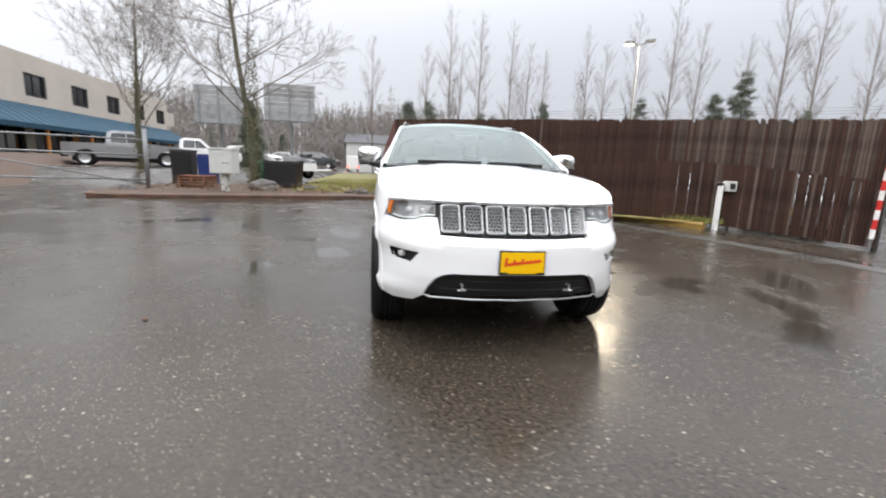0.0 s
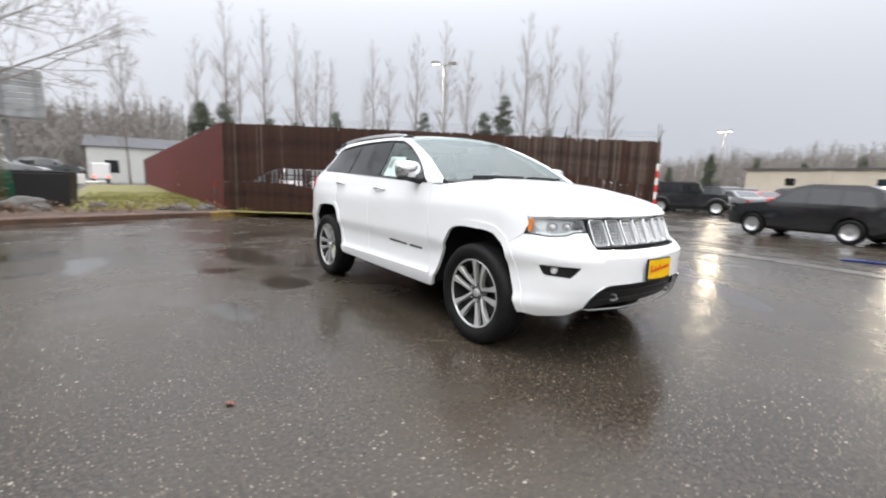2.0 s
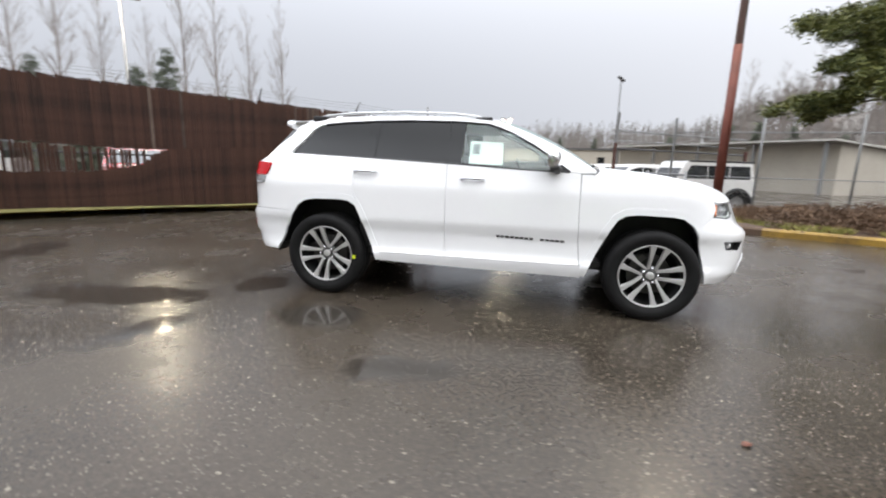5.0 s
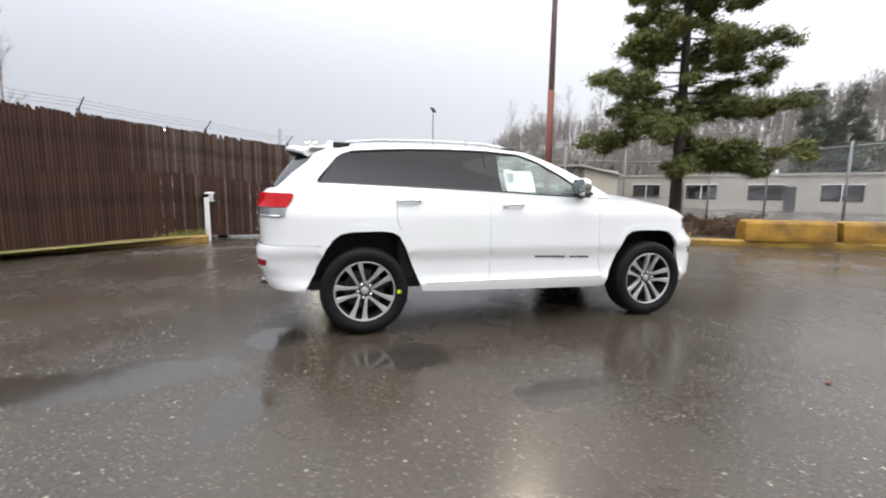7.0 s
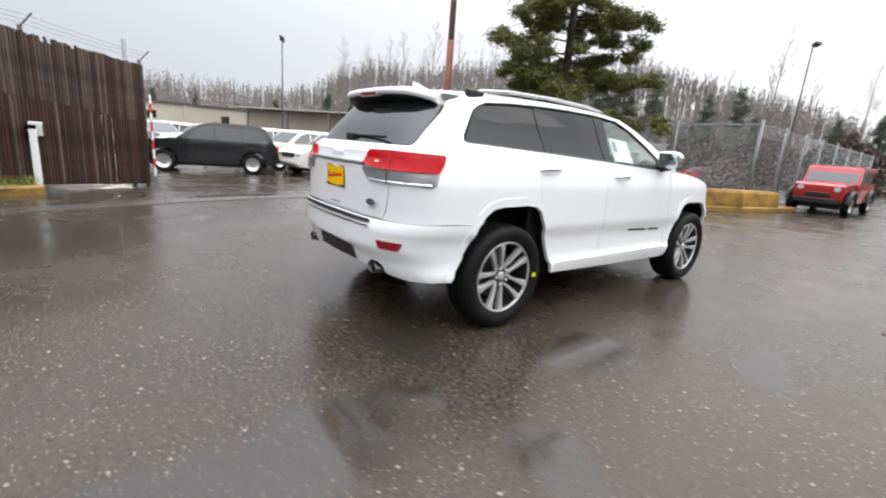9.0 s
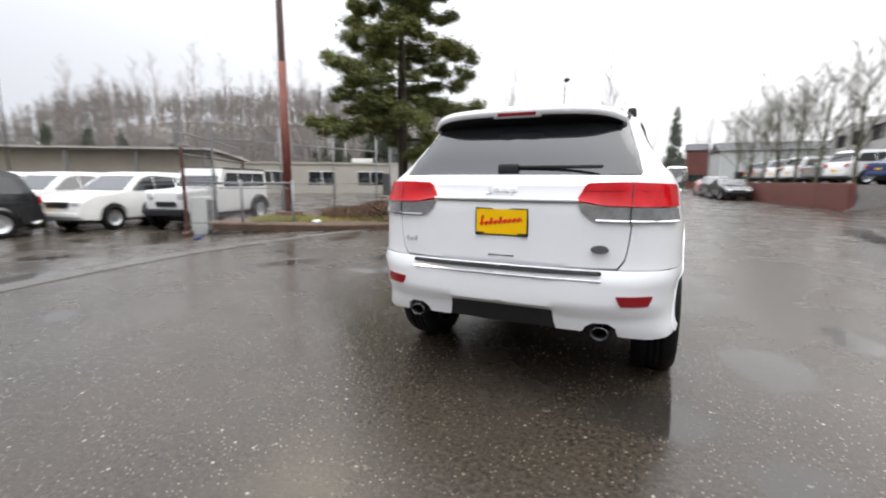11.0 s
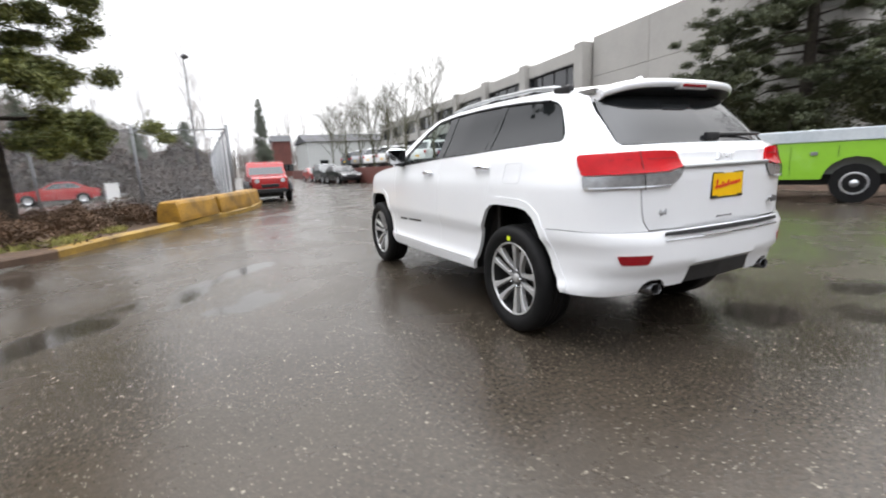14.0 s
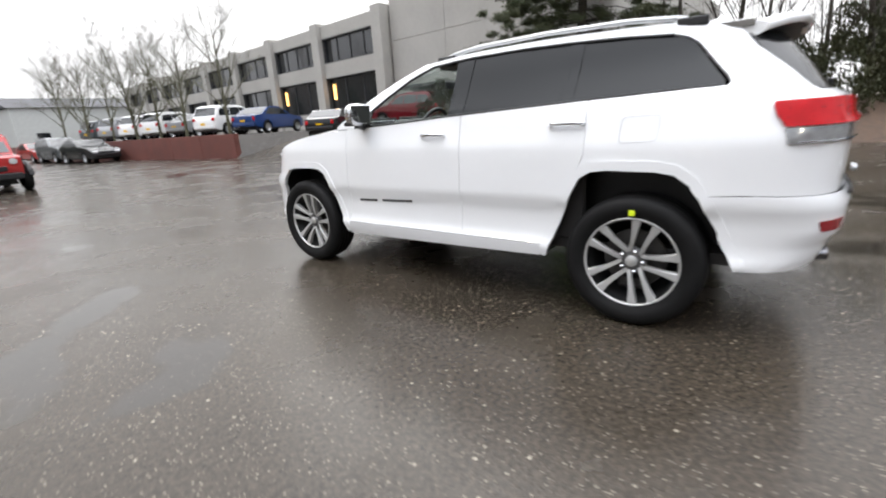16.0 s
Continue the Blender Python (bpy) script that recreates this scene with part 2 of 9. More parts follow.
M_GRASS = mat("wet_grass_soil", (0.10, 0.11, 0.022), 0.8, var=0.4, scale=2.0, bump=0.6, bscale=50, col2=(0.20, 0.17, 0.06))
M_GALV = mat("galvanised_steel", (0.20, 0.205, 0.21), 0.5, 0.5, var=0.15, scale=5)
M_POLERED = mat("weathered_red_pole_paint", (0.135, 0.038, 0.026), 0.6, 0.1, var=0.3, scale=3, bump=0.1)
M_RUST = mat("rusty_red_steel", (0.075, 0.033, 0.026), 0.6, 0.1, var=0.3, scale=4, bump=0.15)
M_FIRBARK = mat("dark_fir_bark", (0.028, 0.023, 0.018), 0.85, var=0.4, scale=8, bump=0.7, bscale=40, col2=(0.06, 0.048, 0.036))
M_BARK = mat("bark", (0.075, 0.066, 0.050), 0.85, var=0.4, scale=8, bump=0.7, bscale=40, col2=(0.13, 0.13, 0.075))
M_BLDG = mat("painted_concrete_wall", (0.38, 0.365, 0.335), 0.75, var=0.10, scale=0.5, bump=0.08, bscale=30)
M_GLASSD = mat("dark_glass", (0.012, 0.014, 0.016), 0.04, var=0, spec=0.8, ior=1.6)
M_DKRED = mat("dark_red_car_paint", (0.17, 0.010, 0.016), 0.25, var=0.05, coat=0.8)
M_RED = mat("red_car_paint", (0.36, 0.02, 0.02), 0.25, var=0.05, coat=0.8)
M_GREEN = mat("lime_green_paint", (0.22, 0.46, 0.03), 0.3, var=0.05, coat=0.6)
M_BLACKPAINT = mat("black_car_paint", (0.012, 0.013, 0.015), 0.2, var=0.1, coat=0.8)


M_SLATLIGHT = mat("weathered_slats", (0.040, 0.024, 0.018), 0.6, spec=0.3, var=0.4, scale=2.6, rnd=0.8, col2=(0.11, 0.08, 0.064))
M_SOIL = mat("wet_bark_mulch", (0.060, 0.036, 0.024), 0.75, var=0.4, scale=6, bump=0.9, bscale=60, col2=(0.10, 0.06, 0.035))
M_CREAM = mat("cream_stucco", (0.48, 0.43, 0.37), 0.8, var=0.1, scale=0.6, bump=0.1)
M_BEIGE = mat("beige_block_wall", (0.36, 0.335, 0.29), 0.8, var=0.12, scale=0.4, bump=0.1)
M_AWNING = mat("blue_metal_roof", (0.014, 0.052, 0.085), 0.6, 0.0, spec=0.3, var=0.2, scale=2)
M_ORANGE = mat("orange_panel", (0.45, 0.17, 0.03), 0.5, var=0.25, scale=2)
M_BAND = mat("pale_printed_band", (0.42, 0.48, 0.52), 0.4, var=0.15, scale=1.6, coat=0.4, col2=(0.62, 0.66, 0.68))
M_ROOFDK = mat("dark_roofing", (0.06, 0.06, 0.065), 0.7, var=0.2, scale=1)
M_CABINET = mat("grey_utility_paint", (0.50, 0.51, 0.49), 0.45, var=0.08, scale=3)
M_REDWALL = mat("red_brown_retaining_wall", (0.13, 0.045, 0.035), 0.6, var=0.3, scale=1.5, bump=0.3, bscale=20, rvar=0.1)
M_WHITE2 = mat("plain_white_paint", (0.72, 0.72, 0.71), 0.35, var=0.04, coat=0.5)
M_SILVERP = mat("silver_car_paint", (0.33, 0.34, 0.35), 0.3, 0.5, var=0.04, coat=0.6)
M_BLUEP = mat("blue_car_paint", (0.015, 0.045, 0.16), 0.22, var=0.06, coat=0.8)
M_GREYP = mat("grey_car_paint", (0.09, 0.10, 0.105), 0.25, 0.3, var=0.05, coat=0.7)
M_STRIPER = mat("red_reflective_stripe", (0.55, 0.03, 0.025), 0.4, var=0.1)
M_STRIPEW = mat("white_reflective_stripe", (0.75, 0.75, 0.74), 0.4, var=0.05)
M_LAMPGLOW = glow("lamp_glow", (1.0, 0.88, 0.66), 160.0)
M_WARMGLOW = glow("shop_window_glow", (1.0, 0.55, 0.16), 3.0)
M_REDGLOW = glow("brake_light_glow", (1.0, 0.05, 0.02), 6.0)
M_LAMPBODY = mat("dark_lamp_housing", (0.05, 0.05, 0.052), 0.5, var=0.1)
M_ROCK = mat("grey_rock", (0.085, 0.08, 0.074), 0.75, var=0.35, scale=5, bump=0.8, bscale=20)
M_BLUEPL = mat("blue_plastic", (0.012, 0.028, 0.13), 0.4, var=0.08)
M_GREENPL = mat("dark_green_plastic", (0.015, 0.10, 0.06), 0.4, var=0.1)
# twig colour lifted towards grey to stand for mist over far rows
M_BARE = mat("haze_paled_twigs", (0.21, 0.18, 0.165), 0.9, var=0.25, scale=3, col2=(0.22, 0.185, 0.16))
M_CONC2 = mat("gutter_concrete", (0.058, 0.053, 0.046), 0.34, var=0.25, scale=2, bump=0.3, bscale=50, rvar=0.2)


def island_mat(name, a, b, rough=0.7, bumpy=0.0):
    """Leaves, blades or twigs: each piece of the mesh takes its own shade between two colours."""
    m = bpy.data.materials.new(name)
    m.use_nodes = True
    n, l = m.node_tree.nodes, m.node_tree.links
    g = n.new("ShaderNodeNewGeometry")
    tc = n.new("ShaderNodeTexCoord")
    t = n.new("ShaderNodeTexNoise")
    t.inputs["Scale"].default_value = 0.8
    l.new(tc.outputs["Object"], t.inputs["Vector"])
    mm = n.new("ShaderNodeMath")
    mm.operation = "MULTIPLY_ADD"
    l.new(g.outputs["Random Per Island"], mm.inputs[0])
    mm.inputs[1].default_value = 0.7
    l.new(t.outputs["Fac"], mm.inputs[2])
    mr = n.new("ShaderNodeMapRange")
    mr.inputs["From Min"].default_value, mr.inputs["From Max"].default_value = 0.35, 1.3
    l.new(mm.outputs[0], mr.inputs["Value"])
    mx = n.new("ShaderNodeMix")
    mx.data_type = "RGBA"
    l.new(mr.outputs[0], mx.inputs[0])
    mx.inputs[6].default_value, mx.inputs[7].default_value = (*a, 1), (*b, 1)
    p = n["Principled BSDF"]
    l.new(mx.outputs[2], p.inputs["Base Color"])
    p.inputs["Roughness"].default_value = rough
    return m


M_NEEDLE = island_mat("fir_needles", (0.024, 0.042, 0.010), (0.16, 0.165, 0.035))
M_NEEDLE2 = island_mat("dark_conifer_needles", (0.022, 0.030, 0.012), (0.085, 0.095, 0.042))
M_BLADE = island_mat("grass_blades", (0.09, 0.12, 0.015), (0.32, 0.27, 0.08))
# needles greyed and lightened to carry the haze of distance in their colour
M_NEEDLE3 = island_mat("haze_paled_needles", (0.055, 0.070, 0.045), (0.125, 0.14, 0.10))
# far woods' brush lightened: distance haze is mixed into its base colour
M_BRUSH = island_mat("haze_paled_brush", (0.145, 0.13, 0.117), (0.20, 0.182, 0.165))
M_KERBOLD = mat("worn_reddish_kerb", (0.055, 0.030, 0.022), 0.55, var=0.4, scale=2, bump=0.3, bscale=40, col2=(0.12, 0.062, 0.036))
M_POLEGREY = mat("faded_red_grey_steel", (0.30, 0.205, 0.195), 0.55, 0.2, var=0.2, scale=3)
M_HEATHER = island_mat("russet_heather", (0.045, 0.026, 0.014), (0.15, 0.085, 0.045))
M_IVY = island_mat("dark_shrub_leaves", (0.02, 0.028, 0.010), (0.07, 0.07, 0.03))

M_MOSS = island_mat("olive_moss", (0.05, 0.045, 0.02), (0.14, 0.125, 0.05))
# slope lightened to match the far woods, haze put into its colour
M_HILL = mat("haze_paled_slope", (0.16, 0.145, 0.13), 0.9, var=0.2, scale=0.08, bump=0.3, bscale=0.6, col2=(0.20, 0.182, 0.165))
# wire colour raised above plain galvanised steel to paint in its wet sheen
M_WIRE = mat("sheen_paled_fence_wire", (0.55, 0.56, 0.57), 0.45, 0.2, var=0.1)


# ---- mesh tools ----
def mesh_from(name, verts, faces, material=None, smooth=False):
    me = bpy.data.meshes.new(name)
    me.from_pydata(verts, [], faces)
    me.validate()
    if material:
        me.materials.append(material)
    if smooth:
        me.shade_smooth()
    return me


def part(name, bm, material, parent=None, label="", smooth=False, m=None):
    """Links a bmesh (or mesh) as one mesh object, under its thing or part where one is given."""
    if isinstance(bm, bmesh.types.BMesh):
        bmesh.ops.recalc_face_normals(bm, faces=bm.faces)
        me = bpy.data.meshes.new(name)
        bm.to_mesh(me)
        bm.free()
    else:
        me = bm
    if material and not me.materials:
        me.materials.append(material)
    if smooth:
        me.shade_smooth()
    ob = new(name, me)
    if parent:
        ob.parent = parent
    if m is not None:
        ob.matrix_basis = m
    if label:
        ob["label"] = label
    return ob


def thing(name, label, category, m=None, group="", kind=""):
    """An Empty at the base of a thing, to carry its parts."""
    ob = new(name)
    ob.empty_display_size = 0.2
    if m is not None:
        ob.matrix_basis = m
    return tagged(ob, label, category, group, kind)


def box(bm, x0, x1, y0, y1, z0, z1, bevel=0.0, m=None, seg=1):
    r = bmesh.ops.create_cube(bm, size=1.0, matrix=Matrix.Translation(((x0 + x1) / 2, (y0 + y1) / 2, (z0 + z1) / 2)) @ Matrix.Diagonal((x1 - x0, y1 - y0, z1 - z0, 1)))
    vs = r["verts"]
    if bevel:
        es = list({e for v in vs for e in v.link_edges})
        q = bmesh.ops.bevel(bm, geom=es, offset=bevel, segments=seg, affect="EDGES", profile=0.6)
        vs = list({v for f in q["faces"] for v in f.verts} | {v for v in vs if v.is_valid})
    if m is not None:
        bmesh.ops.transform(bm, matrix=m, verts=vs)
    return vs


def new_box(*a, **k):
    bm = bmesh.new()
    box(bm, *a, **k)
    return bm


def tube(bm, pts, radii, n=8, cap=True):
    """A round tube through the points, with a radius at each one."""
    pts = [Vector(p) for p in pts]
    if isinstance(radii, (int, float)):
        radii = [radii] * len(pts)
    rings = []
    ref = Vector((0.31, 0.17, 0.93))
    for i, p in enumerate(pts):
        d = (pts[min(i + 1, len(pts) - 1)] - pts[max(i - 1, 0)]).normalized()
        u = d.cross(ref if abs(d.dot(ref)) < 0.95 else Vector((1, 0, 0))).normalized()
        w = d.cross(u)
        rings.append([bm.verts.new(p + (u * math.cos(a) + w * math.sin(a)) * radii[i]) for a in (2 * math.pi * k / n for k in range(n))])
    for a, b in zip(rings, rings[1:]):
        for k in range(n):
            bm.faces.new((a[k], a[(k + 1) % n], b[(k + 1) % n], b[k]))
    if cap:
        bm.faces.new(rings[0][::-1])
        bm.faces.new(rings[-1])
    return rings


def new_tube(pts, radii, n=8):
    bm = bmesh.new()
    tube(bm, pts, radii, n)
    return bm


def lathe(bm, prof, n=32, m=None, closed=True):
    """Turns a profile of (radius, height) about the z axis."""
    rings = []
    for r, h in prof:
        rings.append([bm.verts.new(Vector((r * math.cos(2 * math.pi * k / n), r * math.sin(2 * math.pi * k / n), h))) for k in range(n)])
    for a, b in zip(rings, rings[1:]):
        for k in range(n):
            bm.faces.new((a[k], a[(k + 1) % n], b[(k + 1) % n], b[k]))
    if closed:
        bm.faces.new(rings[0][::-1])
        bm.faces.new(rings[-1])
    if m is not None:
        bmesh.ops.transform(bm, matrix=m, verts=[v for r in rings for v in r])


def strip(bm, pts, width, z0, z1, bevel=0.0):
    """A kerb-like bar along a line of (x, y): its near face on the line, width to the left of it."""
    P = [Vector(p) for p in pts]
    cols = []
    for i, p in enumerate(P):
        d = (P[min(i + 1, len(P) - 1)] - P[max(i - 1, 0)]).normalized()
        nrm = Vector((-d.y, d.x))
        q = p + nrm * width
        b = bevel
        e = p + nrm * b
        cols.append([bm.verts.new(v) for v in ((p.x, p.y, z0), (p.x, p.y, z1 - b), (e.x, e.y, z1), (q.x, q.y, z1), (q.x, q.y, z0))])
    for a, c in zip(cols, cols[1:]):
        for k in range(4):
            bm.faces.new((a[k], c[k], c[k + 1], a[k + 1]))
    bm.faces.new(cols[0])
    bm.faces.new(cols[-1][::-1])


def smooth_line(pts, step=0.5):
    """Catmull-Rom line through points, resampled."""
    P = [Vector(p) for p in pts]
    P = [2 * P[0] - P[1], *P, 2 * P[-1] - P[-2]]
    out = []
    for i in range(1, len(P) - 2):
        k = max(1, int((P[i + 1] - P[i]).length / step))
        for j in range(k):
            t = j / k
            out.append(0.5 * (2 * P[i] + (P[i + 1] - P[i - 1]) * t + (2 * P[i - 1] - 5 * P[i] + 4 * P[i + 1] - P[i + 2]) * t * t + (3 * P[i] - P[i - 1] - 3 * P[i + 1] + P[i + 2]) * t ** 3))
    out.append(P[-2])
    return out


# ---- ground, kerbs and beds ----
bm = bmesh.new()
LOT = -0.25


def fall(x):
    """The ground falls gently from the driveway gutter into the fenced lot."""
    t = min(1, max(0, (x - 6.4) / 4.6))
    return LOT * t * t * (3 - 2 * t)


xs = [-900, -200, -60, -30, -15, -8, -4, 0, 4, 6.4, 7, 7.6, 8.2, 8.8, 9.4, 10, 10.5, 11, 16, 30, 60, 200, 900]
ys = [-900, -200, -60, -30, -15, -8, -4, 0, 4, 8, 15, 30, 60, 200, 900]
rows = [[bm.verts.new((x, y, fall(x))) for x in xs] for y in ys]
for a, b in zip(rows, rows[1:]):
    for k in range(len(xs) - 1):
        bm.faces.new((a[k], a[k + 1], b[k + 1], b[k]))
ground = tagged(part("ground", bm, M_ASPHALT, smooth=True), "wet dark asphalt with pale stone chips and puddles", "asphalt", kind="structure")

KERB_NW = smooth_line([(-9.6, 9.9), (-9.2, 9.0), (-8.2, 8.95), (-6.7, 9.3), (-3, 10.4), (-0.5, 10.85), (1.5, 10.5), (3.8, 8.7), (4.9, 7.2), (6.0, 5.6), (6.75, 4.45)], 0.4)
KERB_SE = smooth_line([(9.3, -3.1), (8.0, -3.5), (6.6, -4.0), (5.45, -4.75), (4.7, -6.3), (4.0, -7.6), (2.95, -9.8), (2.1, -11.4), (1.65, -13.0), (1.4, -15.0)], 0.4)
NW_SPLIT = next(i for i, p in enumerate(KERB_NW) if p.x > -1.2)
for line, km, kl in ((KERB_NW[:NW_SPLIT + 1], M_KERBOLD, "worn reddish concrete kerb"), (KERB_NW[NW_SPLIT:], M_YELLOW, "worn yellow-painted concrete kerb"), ([p for p in KERB_SE if p.y > -5.4], M_SOIL, "low wet soil edge of the planting bed"), ([p for p in KERB_SE if p.y < -4.9], M_YELLOW, "worn yellow-painted concrete kerb")):
    bm = bmesh.new()
    strip(bm, line, 0.17, -0.05, 0.15, 0.035)
    tagged(part("kerb", bm, km), kl, "kerb", kind="structure")


def bed(name, outline, material, z, label, bumpy=0.03):
    bm = bmesh.new()
    f = bm.faces.new([bm.verts.new((x, y, z)) for x, y in outline])
    bmesh.ops.triangulate(bm, faces=[f])
    bmesh.ops.subdivide_edges(bm, edges=bm.edges, cuts=3, use_grid_fill=True)
    bmesh.ops.triangulate(bm, faces=bm.faces)
    for v in bm.verts:
        if not v.is_boundary:
            v.co.z += bumpy * noise.noise(v.co * 0.9) + bumpy * 0.6
    return tagged(part(name, bm, material, smooth=True), label, name.replace("_", " "), kind="structure")


FC, FE = Vector((-0.35, 11.55)), Vector((9.42, 2.75))
fdir = (FE - FC).normalized()
fnor = Vector((-fdir.y, fdir.x))
k_in = [(p.x, p.y) for p in KERB_NW]
bed("grass_strip", [(p.x, p.y + 0.14) for p in KERB_NW if p.x > -0.6] + [(7.3, 4.75), *[tuple(FC + fdir * s + fnor * 0.3) for s in (9.8, 6, 3, 0)], (-0.7, 11.6)], M_GRASS, 0.13, "rough wet grass strip along the fence")
bed("mulch_bed", [(p.x, p.y + 0.14) for p in KERB_NW if p.x <= -0.5] + [(-0.6, 11.8), (-4.2, 13.2), (-5, 16.5), (-9.4, 16.2), (-9.9, 12)], M_SOIL, 0.13, "wet bark mulch bed with fallen leaves")
bed("lawn", [(-4.3, 13.0), (-0.4, 11.7), (-0.4, 46), (-6.5, 46), (-5.5, 24), (-4.2, 16.5)], M_GRASS, 0.135, "wet green lawn beside the red fence", 0.06)
bed("planting_bed", [(p.x + 0.13, p.y - 0.02) for p in KERB_SE] + [(2.4, -15.2), (3.4, -13.2), (7.6, -11.6), (9.7, -9.5), (10.0, -6), (9.8, -3.3)], M_SOIL, 0.13, "planting bed with mulch and rough grass")

# concrete gutter that carries the kerb line across the driveway
bm = bmesh.new()
strip(bm, smooth_line([(4.7, 5.3), (5.05, 4.2), (5.4, 3.2), (5.75, 2.1), (6.0, 0.8), (6.12, -0.5), (6.0, -2.0), (5.75, -3.4), (5.5, -4.7)], 0.5), 0.36, -0.04, 0.012, 0.005)
tagged(part("gutter", bm, M_CONC2), "flat wet concrete gutter across the driveway", "gutter", kind="structure")


def blades(name, spots, n, h, material, label, cat, seed, width=0.012):
    """Loose blades or twigs over the given (x, y, z, radius) spots, as one mesh."""
    rng = random.Random(seed)
    V, Fc = [], []
    for _ in range(n):
        x, y, z, r = rng.choice(spots)
        a, d = rng.uniform(0, 6.283), r * math.sqrt(rng.random())
        px, py = x + d * math.cos(a), y + d * math.sin(a)
        hh = h * rng.uniform(0.5, 1.3)
        b = rng.uniform(0, 6.283)
        lean = hh * rng.uniform(0.2, 0.9)
        c = rng.uniform(0, 6.283)
        wx, wy = width * math.cos(b), width * math.sin(b)
        i = len(V)
        V += [(px - wx, py - wy, z), (px + wx, py + wy, z), (px + lean * math.cos(c), py + lean * math.sin(c), z + hh)]
        Fc.append((i, i + 1, i + 2))
    return tagged(part(name, mesh_from(name, V, Fc), material), label, cat, kind="stuff")


spots = []
for p in KERB_NW:
    if p.x > -0.5:
        q = Vector((p.x, p.y)) + Vector((0.45, 0.45))
        spots += [(q.x, q.y, 0.13, 0.4), (q.x + 0.25, q.y + 0.3, 0.13, 0.4)]
blades("grass", spots, 17000, 0.15, M_BLADE, "rough tufts of wet yellow-green grass", "grass", 3)
blades("grass", [(-0.9 - 0.45 * i, 12.6 + 1.0 * j, 0.15, 0.8) for i in range(7) for j in range(14)], 9000, 0.08, M_BLADE, "short wet lawn grass", "grass", 4, 0.02)
blades("grass", [(8.6 - 0.5 * i, -4.3 - 0.28 * i, 0.14, 0.5) for i in range(7)] + [(5.3, -6.4, 0.14, 0.3), (4.95, -7.3, 0.14, 0.3), (9.0, -5.2, 0.14, 0.7)], 6000, 0.10, M_BLADE, "yellowed rough grass in the bed", "grass", 5)
blades("heather", [(6.9 - 0.3 * i + 0.5 * (j % 2), -5.6 - 0.75 * i - 0.2 * j, 0.15, 0.55) for i in range(6) for j in range(4)] + [(6.2, -8.2, 0.15, 1.3), (7.6, -9.6, 0.15, 1.2), (5.4, -10.2, 0.15, 0.8)], 20000, 0.30, M_HEATHER, "low russet heather and dead stems", "shrub", 6, 0.010)

# the lot to the north-west rises gently from the mulch bed
bm = bmesh.new()


def lot_rise(x, y):
    y0 = 13.2 if x < -10.5 else 17.2
    t = min(1, max(0, (y - y0) / 5.5))
    e = min(1, max(0, (-4.6 - x) / 1.3))
    return -0.02 + 0.64 * t * t * (3 - 2 * t) * e


gx, gy = [-70, -45, -30, -22, -16, -13, -11, -10.4, -9, -7.5, -6.2, -5.6, -5.0, -4.6], [13.2 + 0.8 * j for j in range(14)] + [30, 45, 62]
rows = [[bm.verts.new((x, y, lot_rise(x, y))) for x in gx] for y in gy]
for a, b in zip(rows, rows[1:]):
    for k in range(len(gx) - 1):
        bm.faces.new((a[k], a[k + 1], b[k + 1], b[k]))
tagged(part("north_lot", bm, M_ASPHALT, smooth=True), "wet asphalt lot rising gently beyond the gate", "asphalt", kind="structure")

# raised yard and ramp to the west
L = [(-8.7, -20), (-9.5, -17), (-11, -13), (-11.6, -6), (-12.6, 2), (-14, 14), (-16, 30)]
U = [(-9.2, -20.6), (-13.2, -18.6), (-15.6, -13), (-15.2, -6), (-16, 2), (-17.5, 14), (-20, 30)]
for i0, i1, mt, nm, lb in ((0, 2, M_ASPHALT, "ramp", "wet asphalt ramp up to the raised yard"), (2, 6, M_SOIL, "bank", "planted earth bank below the raised yard")):
    bm = bmesh.new()
    lo = [bm.verts.new((*p, -0.01)) for p in L[i0:i1 + 1]]
    up = [bm.verts.new((*p, 1.15)) for p in U[i0:i1 + 1]]
    for a in range(i1 - i0):
        bm.faces.new((lo[a], lo[a + 1], up[a + 1], up[a]))
    tagged(part(nm, bm, mt), lb, nm, kind="structure")
bm = bmesh.new()
f = bm.faces.new([bm.verts.new((*p, 1.15)) for p in [(-7.4, -70), (-7.6, -32.5), (-8.9, -20.3), *U, (-60, 30), (-60, -70)]])
tagged(part("upper_yard", bm, M_ASPHALT), "wet asphalt of the raised car yard", "asphalt", kind="structure")
wall = thing("retaining_wall", "red-brown retaining wall with dark capping", "wall", kind="structure")
wl_pts = [(-8.7, -20.0), (-8.45, -23), (-8.2, -26), (-7.9, -29), (-7.5, -32.5), (-7.45, -40), (-7.4, -50), (-7.4, -70)]
for a, b in zip(wl_pts, wl_pts[1:]):
    bm = bmesh.new()
    d = Vector(b) - Vector(a)
    box(bm, 0.01, d.length - 0.01, -0.3, 0, -0.05, 1.22, 0.015, m=Matrix.Translation((*a, 0)) @ Matrix.Rotation(math.atan2(d.y, d.x), 4, "Z"))
    part("wall_panel", bm, M_REDWALL, wall)


# ---- the white sport utility vehicle: nose towards -y, its right side at -x ----
from mathutils.geometry import delaunay_2d_cdt


